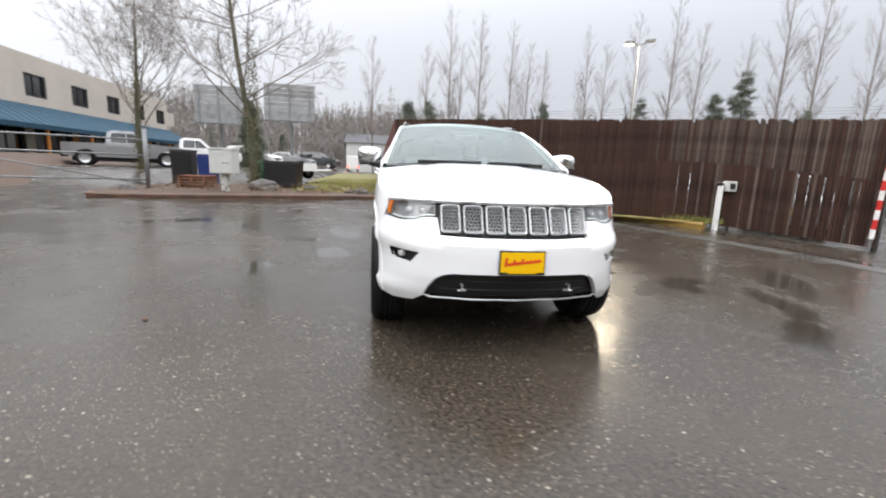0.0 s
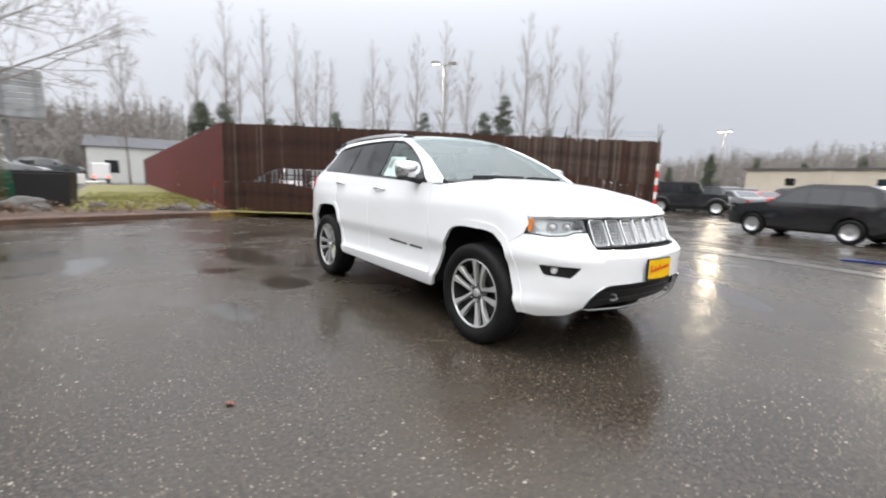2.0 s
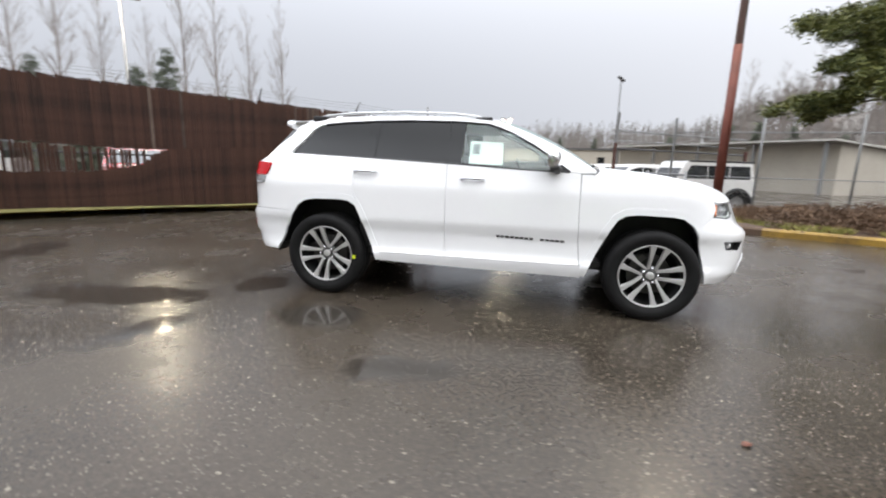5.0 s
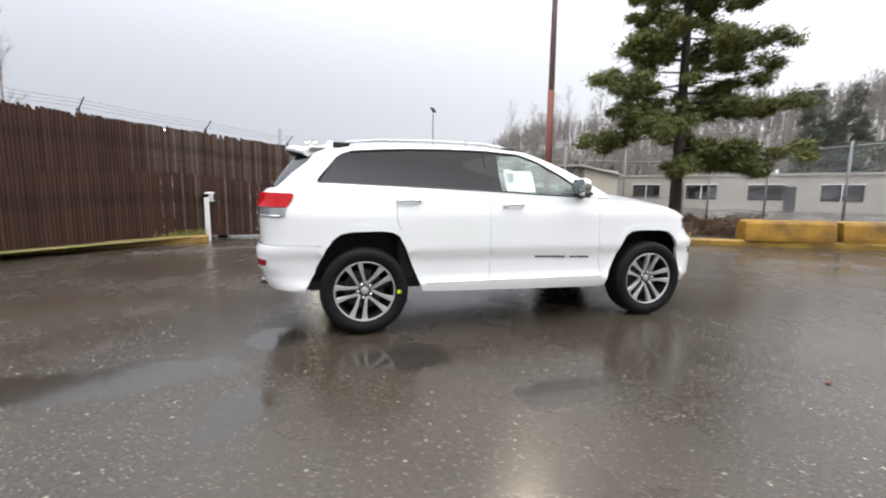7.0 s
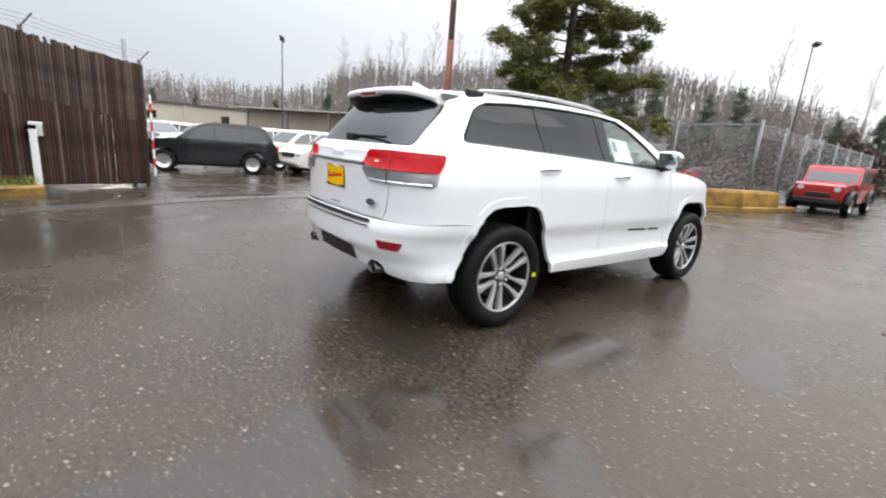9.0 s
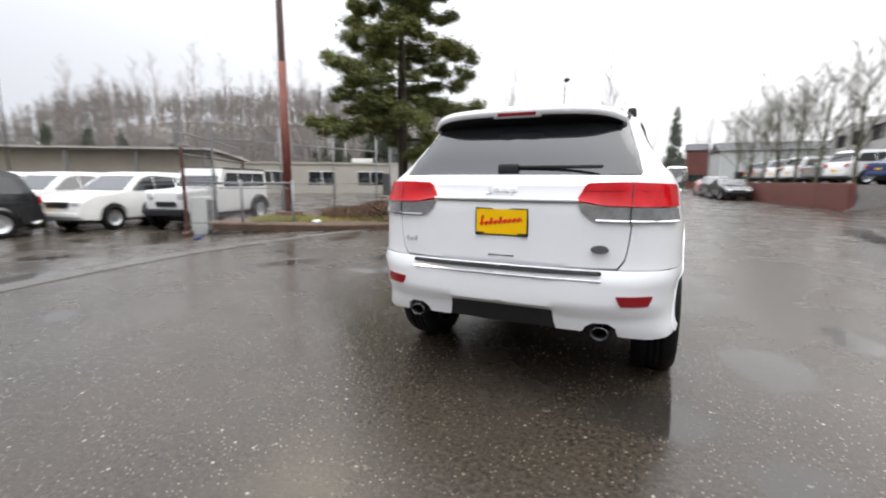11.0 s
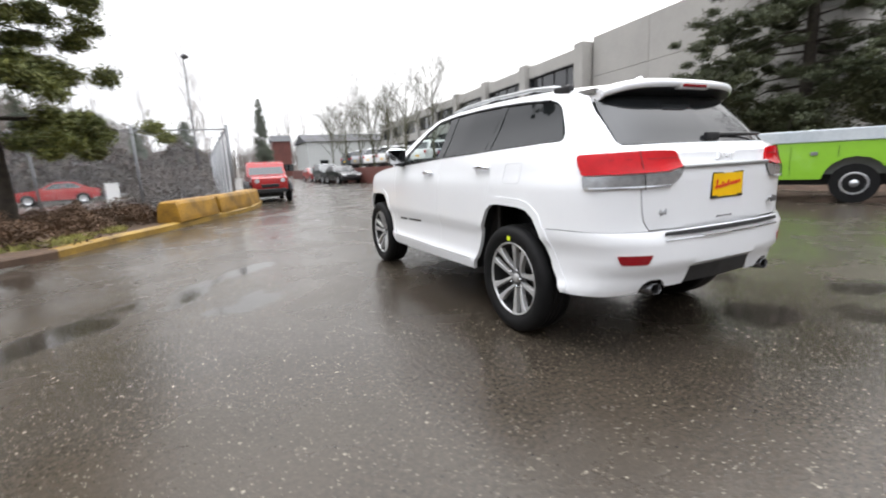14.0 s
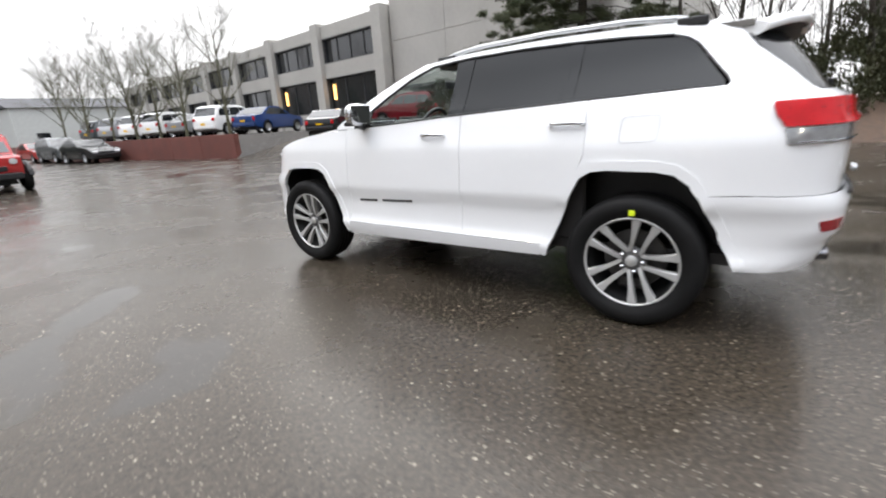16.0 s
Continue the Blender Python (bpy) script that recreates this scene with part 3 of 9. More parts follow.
def hermite(xs, ys):
    """A smooth curve y(x) through the given points, without overshoot."""
    xs, ys = np.array(xs, float), np.array(ys, float)
    d = np.diff(ys) / np.diff(xs)
    m = np.concatenate(([d[0]], [0 if a * b <= 0 else 2 * a * b / (a + b) for a, b in zip(d, d[1:])], [d[-1]]))

    def f(x):
        x = min(max(x, xs[0]), xs[-1])
        i = min(max(int(np.searchsorted(xs, x)) - 1, 0), len(xs) - 2)
        h = xs[i + 1] - xs[i]
        t = (x - xs[i]) / h
        return float((1 + 2 * t) * (1 - t) ** 2 * ys[i] + t * (1 - t) ** 2 * h * m[i] + t * t * (3 - 2 * t) * ys[i + 1] + t * t * (t - 1) * h * m[i + 1])
    return f


PLAN = smooth_line([(0, -2.37), (0.2, -2.36), (0.45, -2.31), (0.62, -2.235), (0.76, -2.12), (0.86, -1.97), (0.915, -1.80), (0.935, -1.55), (0.94, -1.2), (0.94, -0.6), (0.94, 0.2),
                    (0.94, 1.0), (0.945, 1.5), (0.935, 1.8), (0.905, 2.03), (0.85, 2.19), (0.75, 2.295), (0.6, 2.36), (0.35, 2.395), (0, 2.405)], 0.03)
PX, PY = np.array([p.x for p in PLAN]), np.array([p.y for p in PLAN])
PS = np.concatenate(([0], np.cumsum(np.hypot(np.diff(PX), np.diff(PY)))))
S_END = float(PS[-1])
f_width = hermite([0.30, 0.38, 0.44, 0.475, 0.60, 0.69, 0.725, 0.85, 1.0, 1.05, 1.10, 1.2, 1.26, 1.32, 1.45, 1.6, 1.68], [0.955, 0.994, 1.003, 0.980, 0.971, 0.978, 0.999, 0.994, 0.988, 0.985, 0.970, 0.948, 0.935, 0.895, 0.82, 0.745, 0.70])
f_front = hermite([0.30, 0.39, 0.45, 0.56, 0.73, 0.78, 0.81, 1.0, 1.05, 1.3], [0.12, 0.06, 0.03, 0.0, 0.0, 0.02, 0.09, 0.19, 0.22, 0.3])
f_rear = hermite([0.40, 0.46, 0.565, 0.592, 0.75, 0.785, 0.80, 1.0, 1.13, 1.15, 1.23, 1.275, 1.40, 1.62, 1.70], [-0.10, -0.06, -0.028, 0.004, 0.006, 0.0, -0.035, -0.03, -0.025, -0.045, -0.055, -0.12, -0.21, -0.40, -0.50])


def wrap0(s, z):
    x, y = float(np.interp(s, PS, PX)), float(np.interp(s, PS, PY))
    wf = min(1, max(0, (-y - 1.5) / 0.87))
    wr = min(1, max(0, (y - 1.35) / 1.05))
    w = f_width(z)
    if z > 1.2:
        w -= max(0, y - 0.6) * 0.05 * min(1, (z - 1.2) / 0.3)
    return Vector((x * w, y + f_front(z) * wf + f_rear(z) * wr, z))


def wrap(s, z, out=0.0):
    """The body's skin, by the way round its plan and the height, moved outwards by out."""
    p = wrap0(s, z)
    e = 0.012
    du = wrap0(min(s + e, S_END), z) - wrap0(max(s - e, 0), z)
    dv = wrap0(s, z + e) - wrap0(s, z - e)
    nrm = du.cross(dv).normalized()
    return p + nrm * out, nrm


S_F, S_R = float(np.interp(-1.6, PY, PS)), float(np.interp(1.75, PY, PS))


def bisect(f, a, b):
    fa = f(a)
    for _ in range(26):
        c = (a + b) / 2
        if (f(c) > 0) == (fa > 0):
            a = c
        else:
            b = c
    return (a + b) / 2


def Y(y, z):
    return (bisect(lambda s: wrap0(s, z).y - y, 0.35, S_END - 0.35), z)


def F(x, z):
    return (0.0, z) if x == 0 else (bisect(lambda s: wrap0(s, z).x - x, 0, S_F), z)


def R(x, z):
    return (S_END, z) if x == 0 else (bisect(lambda s: wrap0(s, z).x - x, S_R, S_END), z)


def densify(loop, step, closed=True):
    out = []
    n = len(loop)
    for i in range(n if closed else n - 1):
        a, b = Vector(loop[i]), Vector(loop[(i + 1) % n])
        k = max(1, int((b - a).length / step))
        out += [a.lerp(b, j / k) for j in range(k)]
    if not closed:
        out.append(Vector(loop[-1]))
    return out


def fill(loop, step, holes=()):
    """Triangles inside a loop (less its holes) in two dimensions."""
    pts, edges = [], []
    for lp in (loop, *holes):
        d = densify(lp, step * 0.8)
        b = len(pts)
        pts += d
        edges += [(b + i, b + (i + 1) % len(d)) for i in range(len(d))]
    nb = len(pts)
    A = np.array([tuple(p) for p in pts])
    lo, hi = A.min(0), A.max(0)
    for i in range(int((hi[0] - lo[0]) / step) + 1):
        for j in range(int((hi[1] - lo[1]) / step) + 1):
            q = np.array((lo[0] + (i + 0.5 * (j % 2) + 0.3) * step, lo[1] + (j + 0.5) * step))
            if np.min(np.hypot(A[:, 0] - q[0], A[:, 1] - q[1])) > step * 0.5:
                pts.append(Vector(q))
    v, e, f, ov, oe, of = delaunay_2d_cdt(pts, edges, [], 1, 1e-6, True)
    return v, f, edges, ov, nb


def in_loop(p, lp):
    c = False
    for (x0, y0), (x1, y1) in zip(lp, [*lp[1:], lp[0]]):
        if (y0 > p[1]) != (y1 > p[1]) and p[0] < (x1 - x0) * (p[1] - y0) / (y1 - y0) + x0:
            c = not c
    return c


def panel(loop, surf=None, step=0.05, out=0.0, flange=0.022, holes=(), side=1, both=False):
    """A sheet-metal panel laid on the body's skin, with turned-in edges. side: -1 for the right side; both: across the middle."""
    surf = surf or wrap
    v2, f2, edges, ov, nb = fill(loop, step, holes)
    keep = []
    for f in f2:
        c = sum((v2[i] for i in f), Vector((0, 0))) / len(f)
        if in_loop(c, loop) and not any(in_loop(c, h) for h in holes):
            keep.append(f)
    bm = bmesh.new()
    P = [surf(p.x, p.y, out) for p in v2]
    rim = {}
    for f in keep:
        for a, b in zip(f, (*f[1:], f[0])):
            k = (min(a, b), max(a, b))
            rim[k] = rim.get(k, 0) + 1
    rim = [k for k, c in rim.items() if c == 1]
    for sg in ((1, -1) if both else (side,)):
        vs = [bm.verts.new((p.x * sg, p.y, p.z)) for p, _ in P]
        for f in keep:
            bm.faces.new([vs[i] for i in f])
        if flange:
            inner = {}
            for k in rim:
                if both and all(abs(P[i][0].x) < 1e-3 for i in k):
                    continue
                for i in k:
                    if i not in inner:
                        q = P[i][0] - P[i][1] * flange
                        inner[i] = bm.verts.new((q.x * sg, q.y, q.z))
                bm.faces.new((vs[k[0]], vs[k[1]], inner[k[1]], inner[k[0]]))
    if both:
        bmesh.ops.remove_doubles(bm, verts=bm.verts, dist=0.0008)
    for v in list(bm.verts):
        if not v.link_faces:
            bm.verts.remove(v)
    bmesh.ops.recalc_face_normals(bm, faces=bm.faces)
    for e in bm.edges:
        e.smooth = len(e.link_faces) != 2 or e.calc_face_angle(0) < 0.7
    for f in bm.faces:
        f.smooth = True
    return bm


def rounded(pts, r=0.02, n=3):
    """Rounds the corners of a loop."""
    out = []
    k = len(pts)
    for i in range(k):
        a, b, c = Vector(pts[i - 1]), Vector(pts[i]), Vector(pts[(i + 1) % k])
        u = (a - b).normalized() * min(r, (a - b).length * 0.45)
        w = (c - b).normalized() * min(r, (c - b).length * 0.45)
        for j in range(n + 1):
            t = j / n
            out.append((b + u) * (1 - t) ** 2 + 2 * b * t * (1 - t) + (b + w) * t * t)
    return out


M_TINT = mat("privacy_glass", (0.008, 0.009, 0.010), 0.03, var=0, spec=0.27, coat=0.0)
M_REARGLASS = mat("wet_tinted_rear_glass", (0.010, 0.011, 0.012), 0.05, var=0, spec=0.62)
M_CLEAR = clear_glass("clear_green_glass", (0.86, 0.94, 0.91), 0.065, (0.88, 0.97, 0.94))
M_LENS = clear_glass("headlamp_lens", (0.94, 0.95, 0.96), 0.05)
M_DKCHROME = mat("dark_chrome", (0.16, 0.16, 0.165), 0.2, 0.9, var=0.15, scale=20)
M_EMBLEM = mat("bright_emblem", (0.86, 0.87, 0.88), 0.25, 0.0, var=0.03, coat=0.5)
M_TAIL = mat("red_tail_lens", (0.43, 0.005, 0.009), 0.10, var=0.25, scale=9, coat=0.0, spec=0.32)
M_TAILCLEAR = mat("clear_tail_lens", (0.62, 0.63, 0.64), 0.12, 0.35, var=0.15, scale=30, coat=0.6)
M_REVLENS = mat("smoky_silver_lens", (0.30, 0.305, 0.31), 0.10, 0.4, var=0.3, scale=26, coat=0.6)
M_REFLECT = mat("dark_red_reflector", (0.22, 0.008, 0.012), 0.2, var=0.1, scale=60)
M_AMBER = mat("amber_reflector", (0.85, 0.22, 0.02), 0.2, var=0.1, scale=40)
M_RIM = mat("machined_alloy", (0.47, 0.47, 0.465), 0.30, 0.4, var=0.06, scale=10)
M_RIMGREY = mat("satin_grey_rim", (0.12, 0.12, 0.122), 0.35, 0.4, var=0.1)
M_RIMDARK = mat("grey_painted_alloy", (0.014, 0.0145, 0.015), 0.4, 0.3, var=0.1)
M_DISC = mat("brake_disc_steel", (0.07, 0.068, 0.066), 0.4, 0.8, var=0.15, scale=15)
M_CAP = mat("bright_mirror_cap", (0.74, 0.75, 0.76), 0.10, 0.95, var=0.03)
M_BOWL = mat("headlamp_reflector", (0.36, 0.37, 0.385), 0.25, 0.35, var=0.12, scale=25)
M_SILVER = mat("satin_silver_trim", (0.46, 0.47, 0.48), 0.3, 0.75, var=0.04)
M_CABIN = mat("black_leather", (0.016, 0.015, 0.015), 0.5, var=0.2, scale=12, bump=0.15, bscale=200)
M_LINER = mat("headliner_fabric", (0.16, 0.155, 0.145), 0.9, var=0.08, scale=30)
M_PLATE = mat("yellow_dealer_plate", (0.80, 0.47, 0.0), 0.35, var=0.04)
M_REDINK = mat("red_print", (0.60, 0.02, 0.012), 0.4, var=0.05)
M_PAPER = mat("white_paper", (0.62, 0.68, 0.64), 0.7, var=0.04)
M_TAPE = mat("yellow_green_tag", (0.62, 0.75, 0.02), 0.5, var=0.05)
M_GREYTXT = mat("grey_badge", (0.12, 0.12, 0.125), 0.35, 0.4, var=0.05)

suv = thing("sport_utility_vehicle", "glossy white mid-size sport utility vehicle, wet with rain", "car")

z_belt = hermite([-0.95, -0.83, -0.53, 0.27, 1.2, 1.83], [1.212, 1.214, 1.222, 1.262, 1.298, 1.32])
z_fend = hermite([-1.89, -1.75, -1.5, -1.2, -0.95, -0.8], [1.025, 1.085, 1.145, 1.185, 1.205, 1.212])
z_roof = hermite([-0.18, 0.0, 0.3, 0.8, 1.3, 1.8, 2.1], [1.685, 1.706, 1.728, 1.736, 1.726, 1.690, 1.655])
GAP = 0.003
ARCH_F = [(-0.918, 0.345), (-0.945, 0.42), (-1.01, 0.57), (-1.095, 0.755), (-1.15, 0.845), (-1.215, 0.882), (-1.31, 0.893), (-1.57, 0.888), (-1.66, 0.872), (-1.735, 0.815), (-1.785, 0.715), (-1.825, 0.56), (-1.86, 0.42), (-1.875, 0.345)]
ARCH_R = [(0.945, 0.365), (0.97, 0.44), (1.03, 0.58), (1.10, 0.765), (1.15, 0.862), (1.215, 0.902), (1.31, 0.913), (1.56, 0.908), (1.65, 0.892), (1.725, 0.838), (1.795, 0.725), (1.87, 0.57), (1.93, 0.46), (1.955, 0.405)]
for sd, nm in ((-1, "right"), (1, "left")):
    # front fender
    top = [(y, z_fend(y) - GAP) for y in np.linspace(-0.84, -1.885, 12)]
    lp = [Y(*p) for p in top] + [Y(-1.905, 0.96), Y(-1.885, 0.895)] + [Y(-1.755, 0.785)] + [Y(*p) for p in ARCH_F[9::-1]] + [Y(-0.892, 0.345), Y(-0.8725, 0.46), Y(-0.8525, 0.62), Y(-0.8395, 0.9)]
    part("front_fender", panel(lp, side=sd), M_WHITE, suv)
    # doors below the window line
    lp = [Y(y, z_belt(y)) for y in np.linspace(-0.833, 0.302, 8)] + [Y(0.3045, 0.9), Y(0.302, 0.445), Y(-0.30, 0.445), Y(-0.868, 0.445), Y(-0.848, 0.62), Y(-0.836, 0.9)]
    fdoor = part("front_door", panel(lp, side=sd), M_WHITE, suv)
    lp = [Y(y, z_belt(y)) for y in np.linspace(0.306, 1.167, 7)] + [Y(1.17, 1.0), Y(1.125, 0.90), Y(1.045, 0.75), Y(0.965, 0.56), Y(0.925, 0.445), Y(0.6, 0.445), Y(0.305, 0.445), Y(0.308, 0.9)]
    rdoor = part("rear_door", panel(lp, side=sd), M_WHITE, suv)
    lp = [Y(y, 0.441) for y in np.linspace(-0.878, 0.912, 8)] + [Y(0.905, 0.368), Y(0.2, 0.352), Y(-0.89, 0.335)]
    part("side_sill", panel(lp, side=sd, out=0.006, flange=0.05), M_WHITE, suv)
    # quarter panel, roof pillars and window surround in one pressing
    roofline = [(y, z_roof(y) - 0.058) for y in np.linspace(-0.09, 1.93, 20)]
    rear_edge = [R(0.585, 1.61), R(0.625, 1.50), R(0.66, 1.40), R(0.69, 1.29), R(0.672, 1.26), R(0.652, 1.2), R(0.648, 0.9), R(0.635, 0.84), R(0.605, 0.797)]
    seam = [R(0.75, 0.797), Y(2.15, 0.797), Y(1.95, 0.797), Y(1.79, 0.79)]
    cut = [Y(0.9285, 0.45), Y(0.9685, 0.56), Y(1.0485, 0.75), Y(1.1285, 0.90), Y(1.1735, 1.0), Y(1.172, z_belt(1.17))]
    dlo_low = [Y(y, z_belt(y)) for y in (1.3, 1.5, 1.7)]
    dlo = [(1.83, 1.318), (1.845, 1.336), (1.828, 1.37), (1.675, 1.55), (1.62, 1.585), (1.55, 1.607), (1.3, 1.628), (1.0, 1.642), (0.7, 1.648), (0.4, 1.646), (0.15, 1.64), (-0.03, 1.622), (-0.14, 1.592), (-0.24, 1.548), (-0.35, 1.492), (-0.45, 1.434), (-0.6, 1.335), (-0.74, 1.235), (-0.755, 1.218)]
    apil = [(-0.955, 1.232), (-0.80, 1.322), (-0.6, 1.428), (-0.4, 1.52), (-0.25, 1.582)]
    lp = [Y(*p) for p in apil] + [Y(*p) for p in roofline] + rear_edge + seam + [Y(*p) for p in ARCH_R[9::-1]] + cut + dlo_low + [Y(*p) for p in dlo] + [Y(-0.86, 1.214), Y(-0.95, 1.212)]
    part("quarter_panel", panel(lp, side=sd, step=0.045), M_WHITE, suv)
    # wheel-arch flares
    for arch in (ARCH_F, ARCH_R):
        mid = sum(p[0] for p in arch) / len(arch)
        outer = []
        for i, p in enumerate(arch):
            a, b = Vector(arch[max(i - 1, 0)]), Vector(arch[min(i + 1, len(arch) - 1)])
            d = (b - a).normalized()
            nn = Vector((-d.y, d.x))
            if (Vector(p) + nn - Vector((mid, 0.45))).length < (Vector(p) - nn - Vector((mid, 0.45))).length:
                nn = -nn
            outer.append(Vector(p) + nn * (0.056 if 0 < i < len(arch) - 1 else 0.048))
        lp = [Y(*p) for p in arch] + [Y(*p) for p in outer[::-1]]
        part("wheel_arch_flare", panel(lp, side=sd, out=0.007, flange=0.026, step=0.03), M_WHITE, suv)
        # dark liner inside the arch
        cx = 1.457 * (1 if mid > 0 else -1)
        bm = bmesh.new()
        cols = []
        for p in [(arch[0][0], 0.34), *arch, (arch[-1][0], 0.35)]:
            yy = p[0] + (0.03 if p[0] > cx else -0.03)
            edge = wrap(*Y(yy, max(p[1] + 0.02, 0.36)), -0.03)[0].x
            cols.append([bm.verts.new((sd * x, yy, p[1] + 0.02)) for x in (edge, 0.60)])
        for a, b in zip(cols, cols[1:]):
            bm.faces.new((a[0], b[0], b[1], a[1]))
        bm.faces.new([c[1] for c in cols])
        part("wheel_arch_liner", bm, M_BLACKPL, suv)
    # side glass
    def pane(pts, name, material, parent, o=-0.010):
        return part(name, panel(rounded([Y(*p) for p in pts], 0.02), side=sd, out=o, flange=0.006, step=0.06), material, parent)

    top_at = hermite([-0.755, -0.6, -0.45, -0.35, -0.24, -0.14, -0.03, 0.15, 0.4, 0.7, 1.0, 1.3, 1.55, 1.62], [1.218, 1.335, 1.434, 1.492, 1.548, 1.592, 1.622, 1.64, 1.646, 1.648, 1.642, 1.628, 1.607, 1.585])
    if sd < 0:
        pane([(-0.60, 1.205), (0.19, 1.235)] + [(y, top_at(y) - 0.006) for y in (0.17, 0.0, -0.14, -0.24, -0.35, -0.45, -0.58)], "front_window", M_CLEAR, fdoor)
    pane([(0.30, 1.245), (1.0, 1.275)] + [(y, top_at(y) - 0.006) for y in (1.02, 0.7, 0.32)], "rear_window", M_TINT, rdoor)
    pane([(1.06, 1.275), (1.81, 1.304), (1.825, 1.341), (1.665, 1.546), (1.61, 1.582), (1.5, 1.608), (1.07, 1.634)], "quarter_window", M_TINT, suv)
    for a, b in ((0.185, 0.305), (0.995, 1.065)):
        part("pillar_trim", panel([Y(a, z_belt(a) - 0.015), Y(b, z_belt(b) - 0.015), Y(b + 0.01, top_at(b)), Y(a - 0.01, top_at(a))], side=sd, out=-0.006, flange=0.02), M_TINT, suv, "gloss black pillar cover")
    # seals round the side glass
    for run in ([(y, z_belt(y) + 0.004) for y in np.linspace(-0.74, 1.78, 16)], [(y, top_at(y) - 0.004) for y in (-0.74, -0.6, -0.45, -0.24, -0.03, 0.3, 0.7, 1.0, 1.3, 1.55)]):
        bm = bmesh.new()
        tube(bm, [(lambda q: (q.x * sd, q.y, q.z))(wrap(*Y(*p), -0.004)[0]) for p in run], 0.009, 6)
        part("window_seal", bm, M_BLACKPL, suv)
    # small triangle ahead of the front window, under the mirror
    part("mirror_base_trim", panel([Y(-0.752, 1.216), Y(-0.575, 1.216), Y(-0.575, 1.345)], side=sd, out=-0.004, flange=0.01, step=0.03), M_BLACKPL, fdoor)
    # door handles
    for y0, dr, zz in ((0.076, fdoor, 1.134), (1.06, rdoor, 1.17)):
        h = part("door_handle", new_tube([(lambda q: (q.x * sd, q.y, q.z))(wrap(*Y(y0 + dy, zz + dz), o)[0]) for dy, dz, o in ((-0.105, -0.004, -0.004), (-0.085, 0, 0.028), (-0.04, 0.003, 0.036), (0.04, 0.003, 0.036), (0.085, 0, 0.028), (0.105, -0.004, -0.004))], [0.010, 0.013, 0.014, 0.014, 0.013, 0.010], 8), M_CHROME, dr, "chrome handle", True)
        part("handle_recess", panel(rounded([Y(y0 - 0.07, zz - 0.03), Y(y0 + 0.07, zz - 0.03), Y(y0 + 0.07, zz + 0.025), Y(y0 - 0.07, zz + 0.025)], 0.025), side=sd, out=0.0015, flange=0, step=0.03), M_WHITE, h)
    # model badge: dark letter-sized bars
    bm = bmesh.new()
    yy = -0.735
    for wdt in (0.032, 0.034, 0.034, 0.034, 0.034, 0, 0.032, 0.034, 0.032, 0.034, 0.034, 0.034, 0.030, 0.030):
        if wdt:
            a = [wrap(*Y(yy + u, 0.627 + (yy + 0.735) * 0.03 + v), o)[0] for o in (0.001, 0.005) for u, v in ((0, 0), (wdt, 0), (wdt, 0.018), (0, 0.018))]
            vs = [bm.verts.new((p.x * sd, p.y, p.z)) for p in a]
            for f in ((4, 5, 6, 7), (0, 1, 5, 4), (1, 2, 6, 5), (2, 3, 7, 6), (3, 0, 4, 7)):
                bm.faces.new([vs[i] for i in f])
        yy += (wdt or 0.045) + 0.008
    tagged(part("model_badge", bm, M_BLACKPL, fdoor), kind="stuff")
    # tail lamps
    red = rounded([Y(2.02, 1.226), R(0.60, 1.232), R(0.43, 1.228), R(0.385, 1.138), R(0.52, 1.122), Y(2.075, 1.112)], 0.02)
    lamp = part("tail_lamp", panel(red, side=sd, out=0.014, flange=0.03, step=0.035), M_TAIL, suv, "red tail lamp lens")
    clear = rounded([Y(2.078, 1.106), R(0.53, 1.115), R(0.395, 1.130), R(0.42, 1.085), R(0.47, 1.045), Y(2.10, 1.035)], 0.015)
    part("reversing_lens", panel(clear, side=sd, out=0.010, flange=0.03, step=0.035), M_REVLENS, lamp, "clear silvery lens")
    bm = bmesh.new()
    tube(bm, [(lambda q: (q.x * sd, q.y, q.z))(wrap(*p, 0.013)[0]) for p in (Y(2.13, 1.042), Y(2.2, 1.043), R(0.7, 1.045), R(0.6, 1.046), R(0.485, 1.048))], 0.006, 6)
    part("lamp_trim", bm, M_CHROME, lamp)
    bm = bmesh.new()
    tube(bm, [(lambda q: (q.x * sd, q.y, q.z))(wrap(*R(0.643, z), 0.016)[0]) for z in (1.235, 1.16, 1.10, 1.03)], 0.003, 5)
    part("lamp_joint", bm, M_BLACKPL, lamp)
    for zz, x1 in ((1.192, 0.425), (1.155, 0.41)):
        bm = bmesh.new()
        tube(bm, [(lambda q: (q.x * sd, q.y, q.z))(wrap(*p, 0.0135)[0]) for p in (Y(2.08, zz), Y(2.2, zz), R(0.7, zz), R(0.6, zz), R(0.5, zz), R(x1, zz))], 0.0028, 5)
        part("lens_groove", bm, M_REFLECT, lamp)
    # rear reflectors
    part("rear_reflector", panel(rounded([R(0.775, 0.665), R(0.60, 0.665), R(0.625, 0.612), R(0.755, 0.612)], 0.012), side=sd, out=0.006, flange=0.02, step=0.03), M_REFLECT, suv, "dark red reflector")
    # exhaust tip
    bm = bmesh.new()
    lathe(bm, [(0.033, -0.06), (0.034, 0.0), (0.036, 0.003), (0.038, 0.003), (0.040, 0.0), (0.040, -0.12), (0.036, -0.2)], 20, m=pose(sd * 0.535, 2.335, 0.452, -84, 0, 0) @ Matrix.Diagonal((1.15, 0.85, 1, 1)), closed=False)
    tip = part("exhaust_tip", bm, M_DKCHROME, suv, "chromed exhaust tip", True)
    bm = bmesh.new()
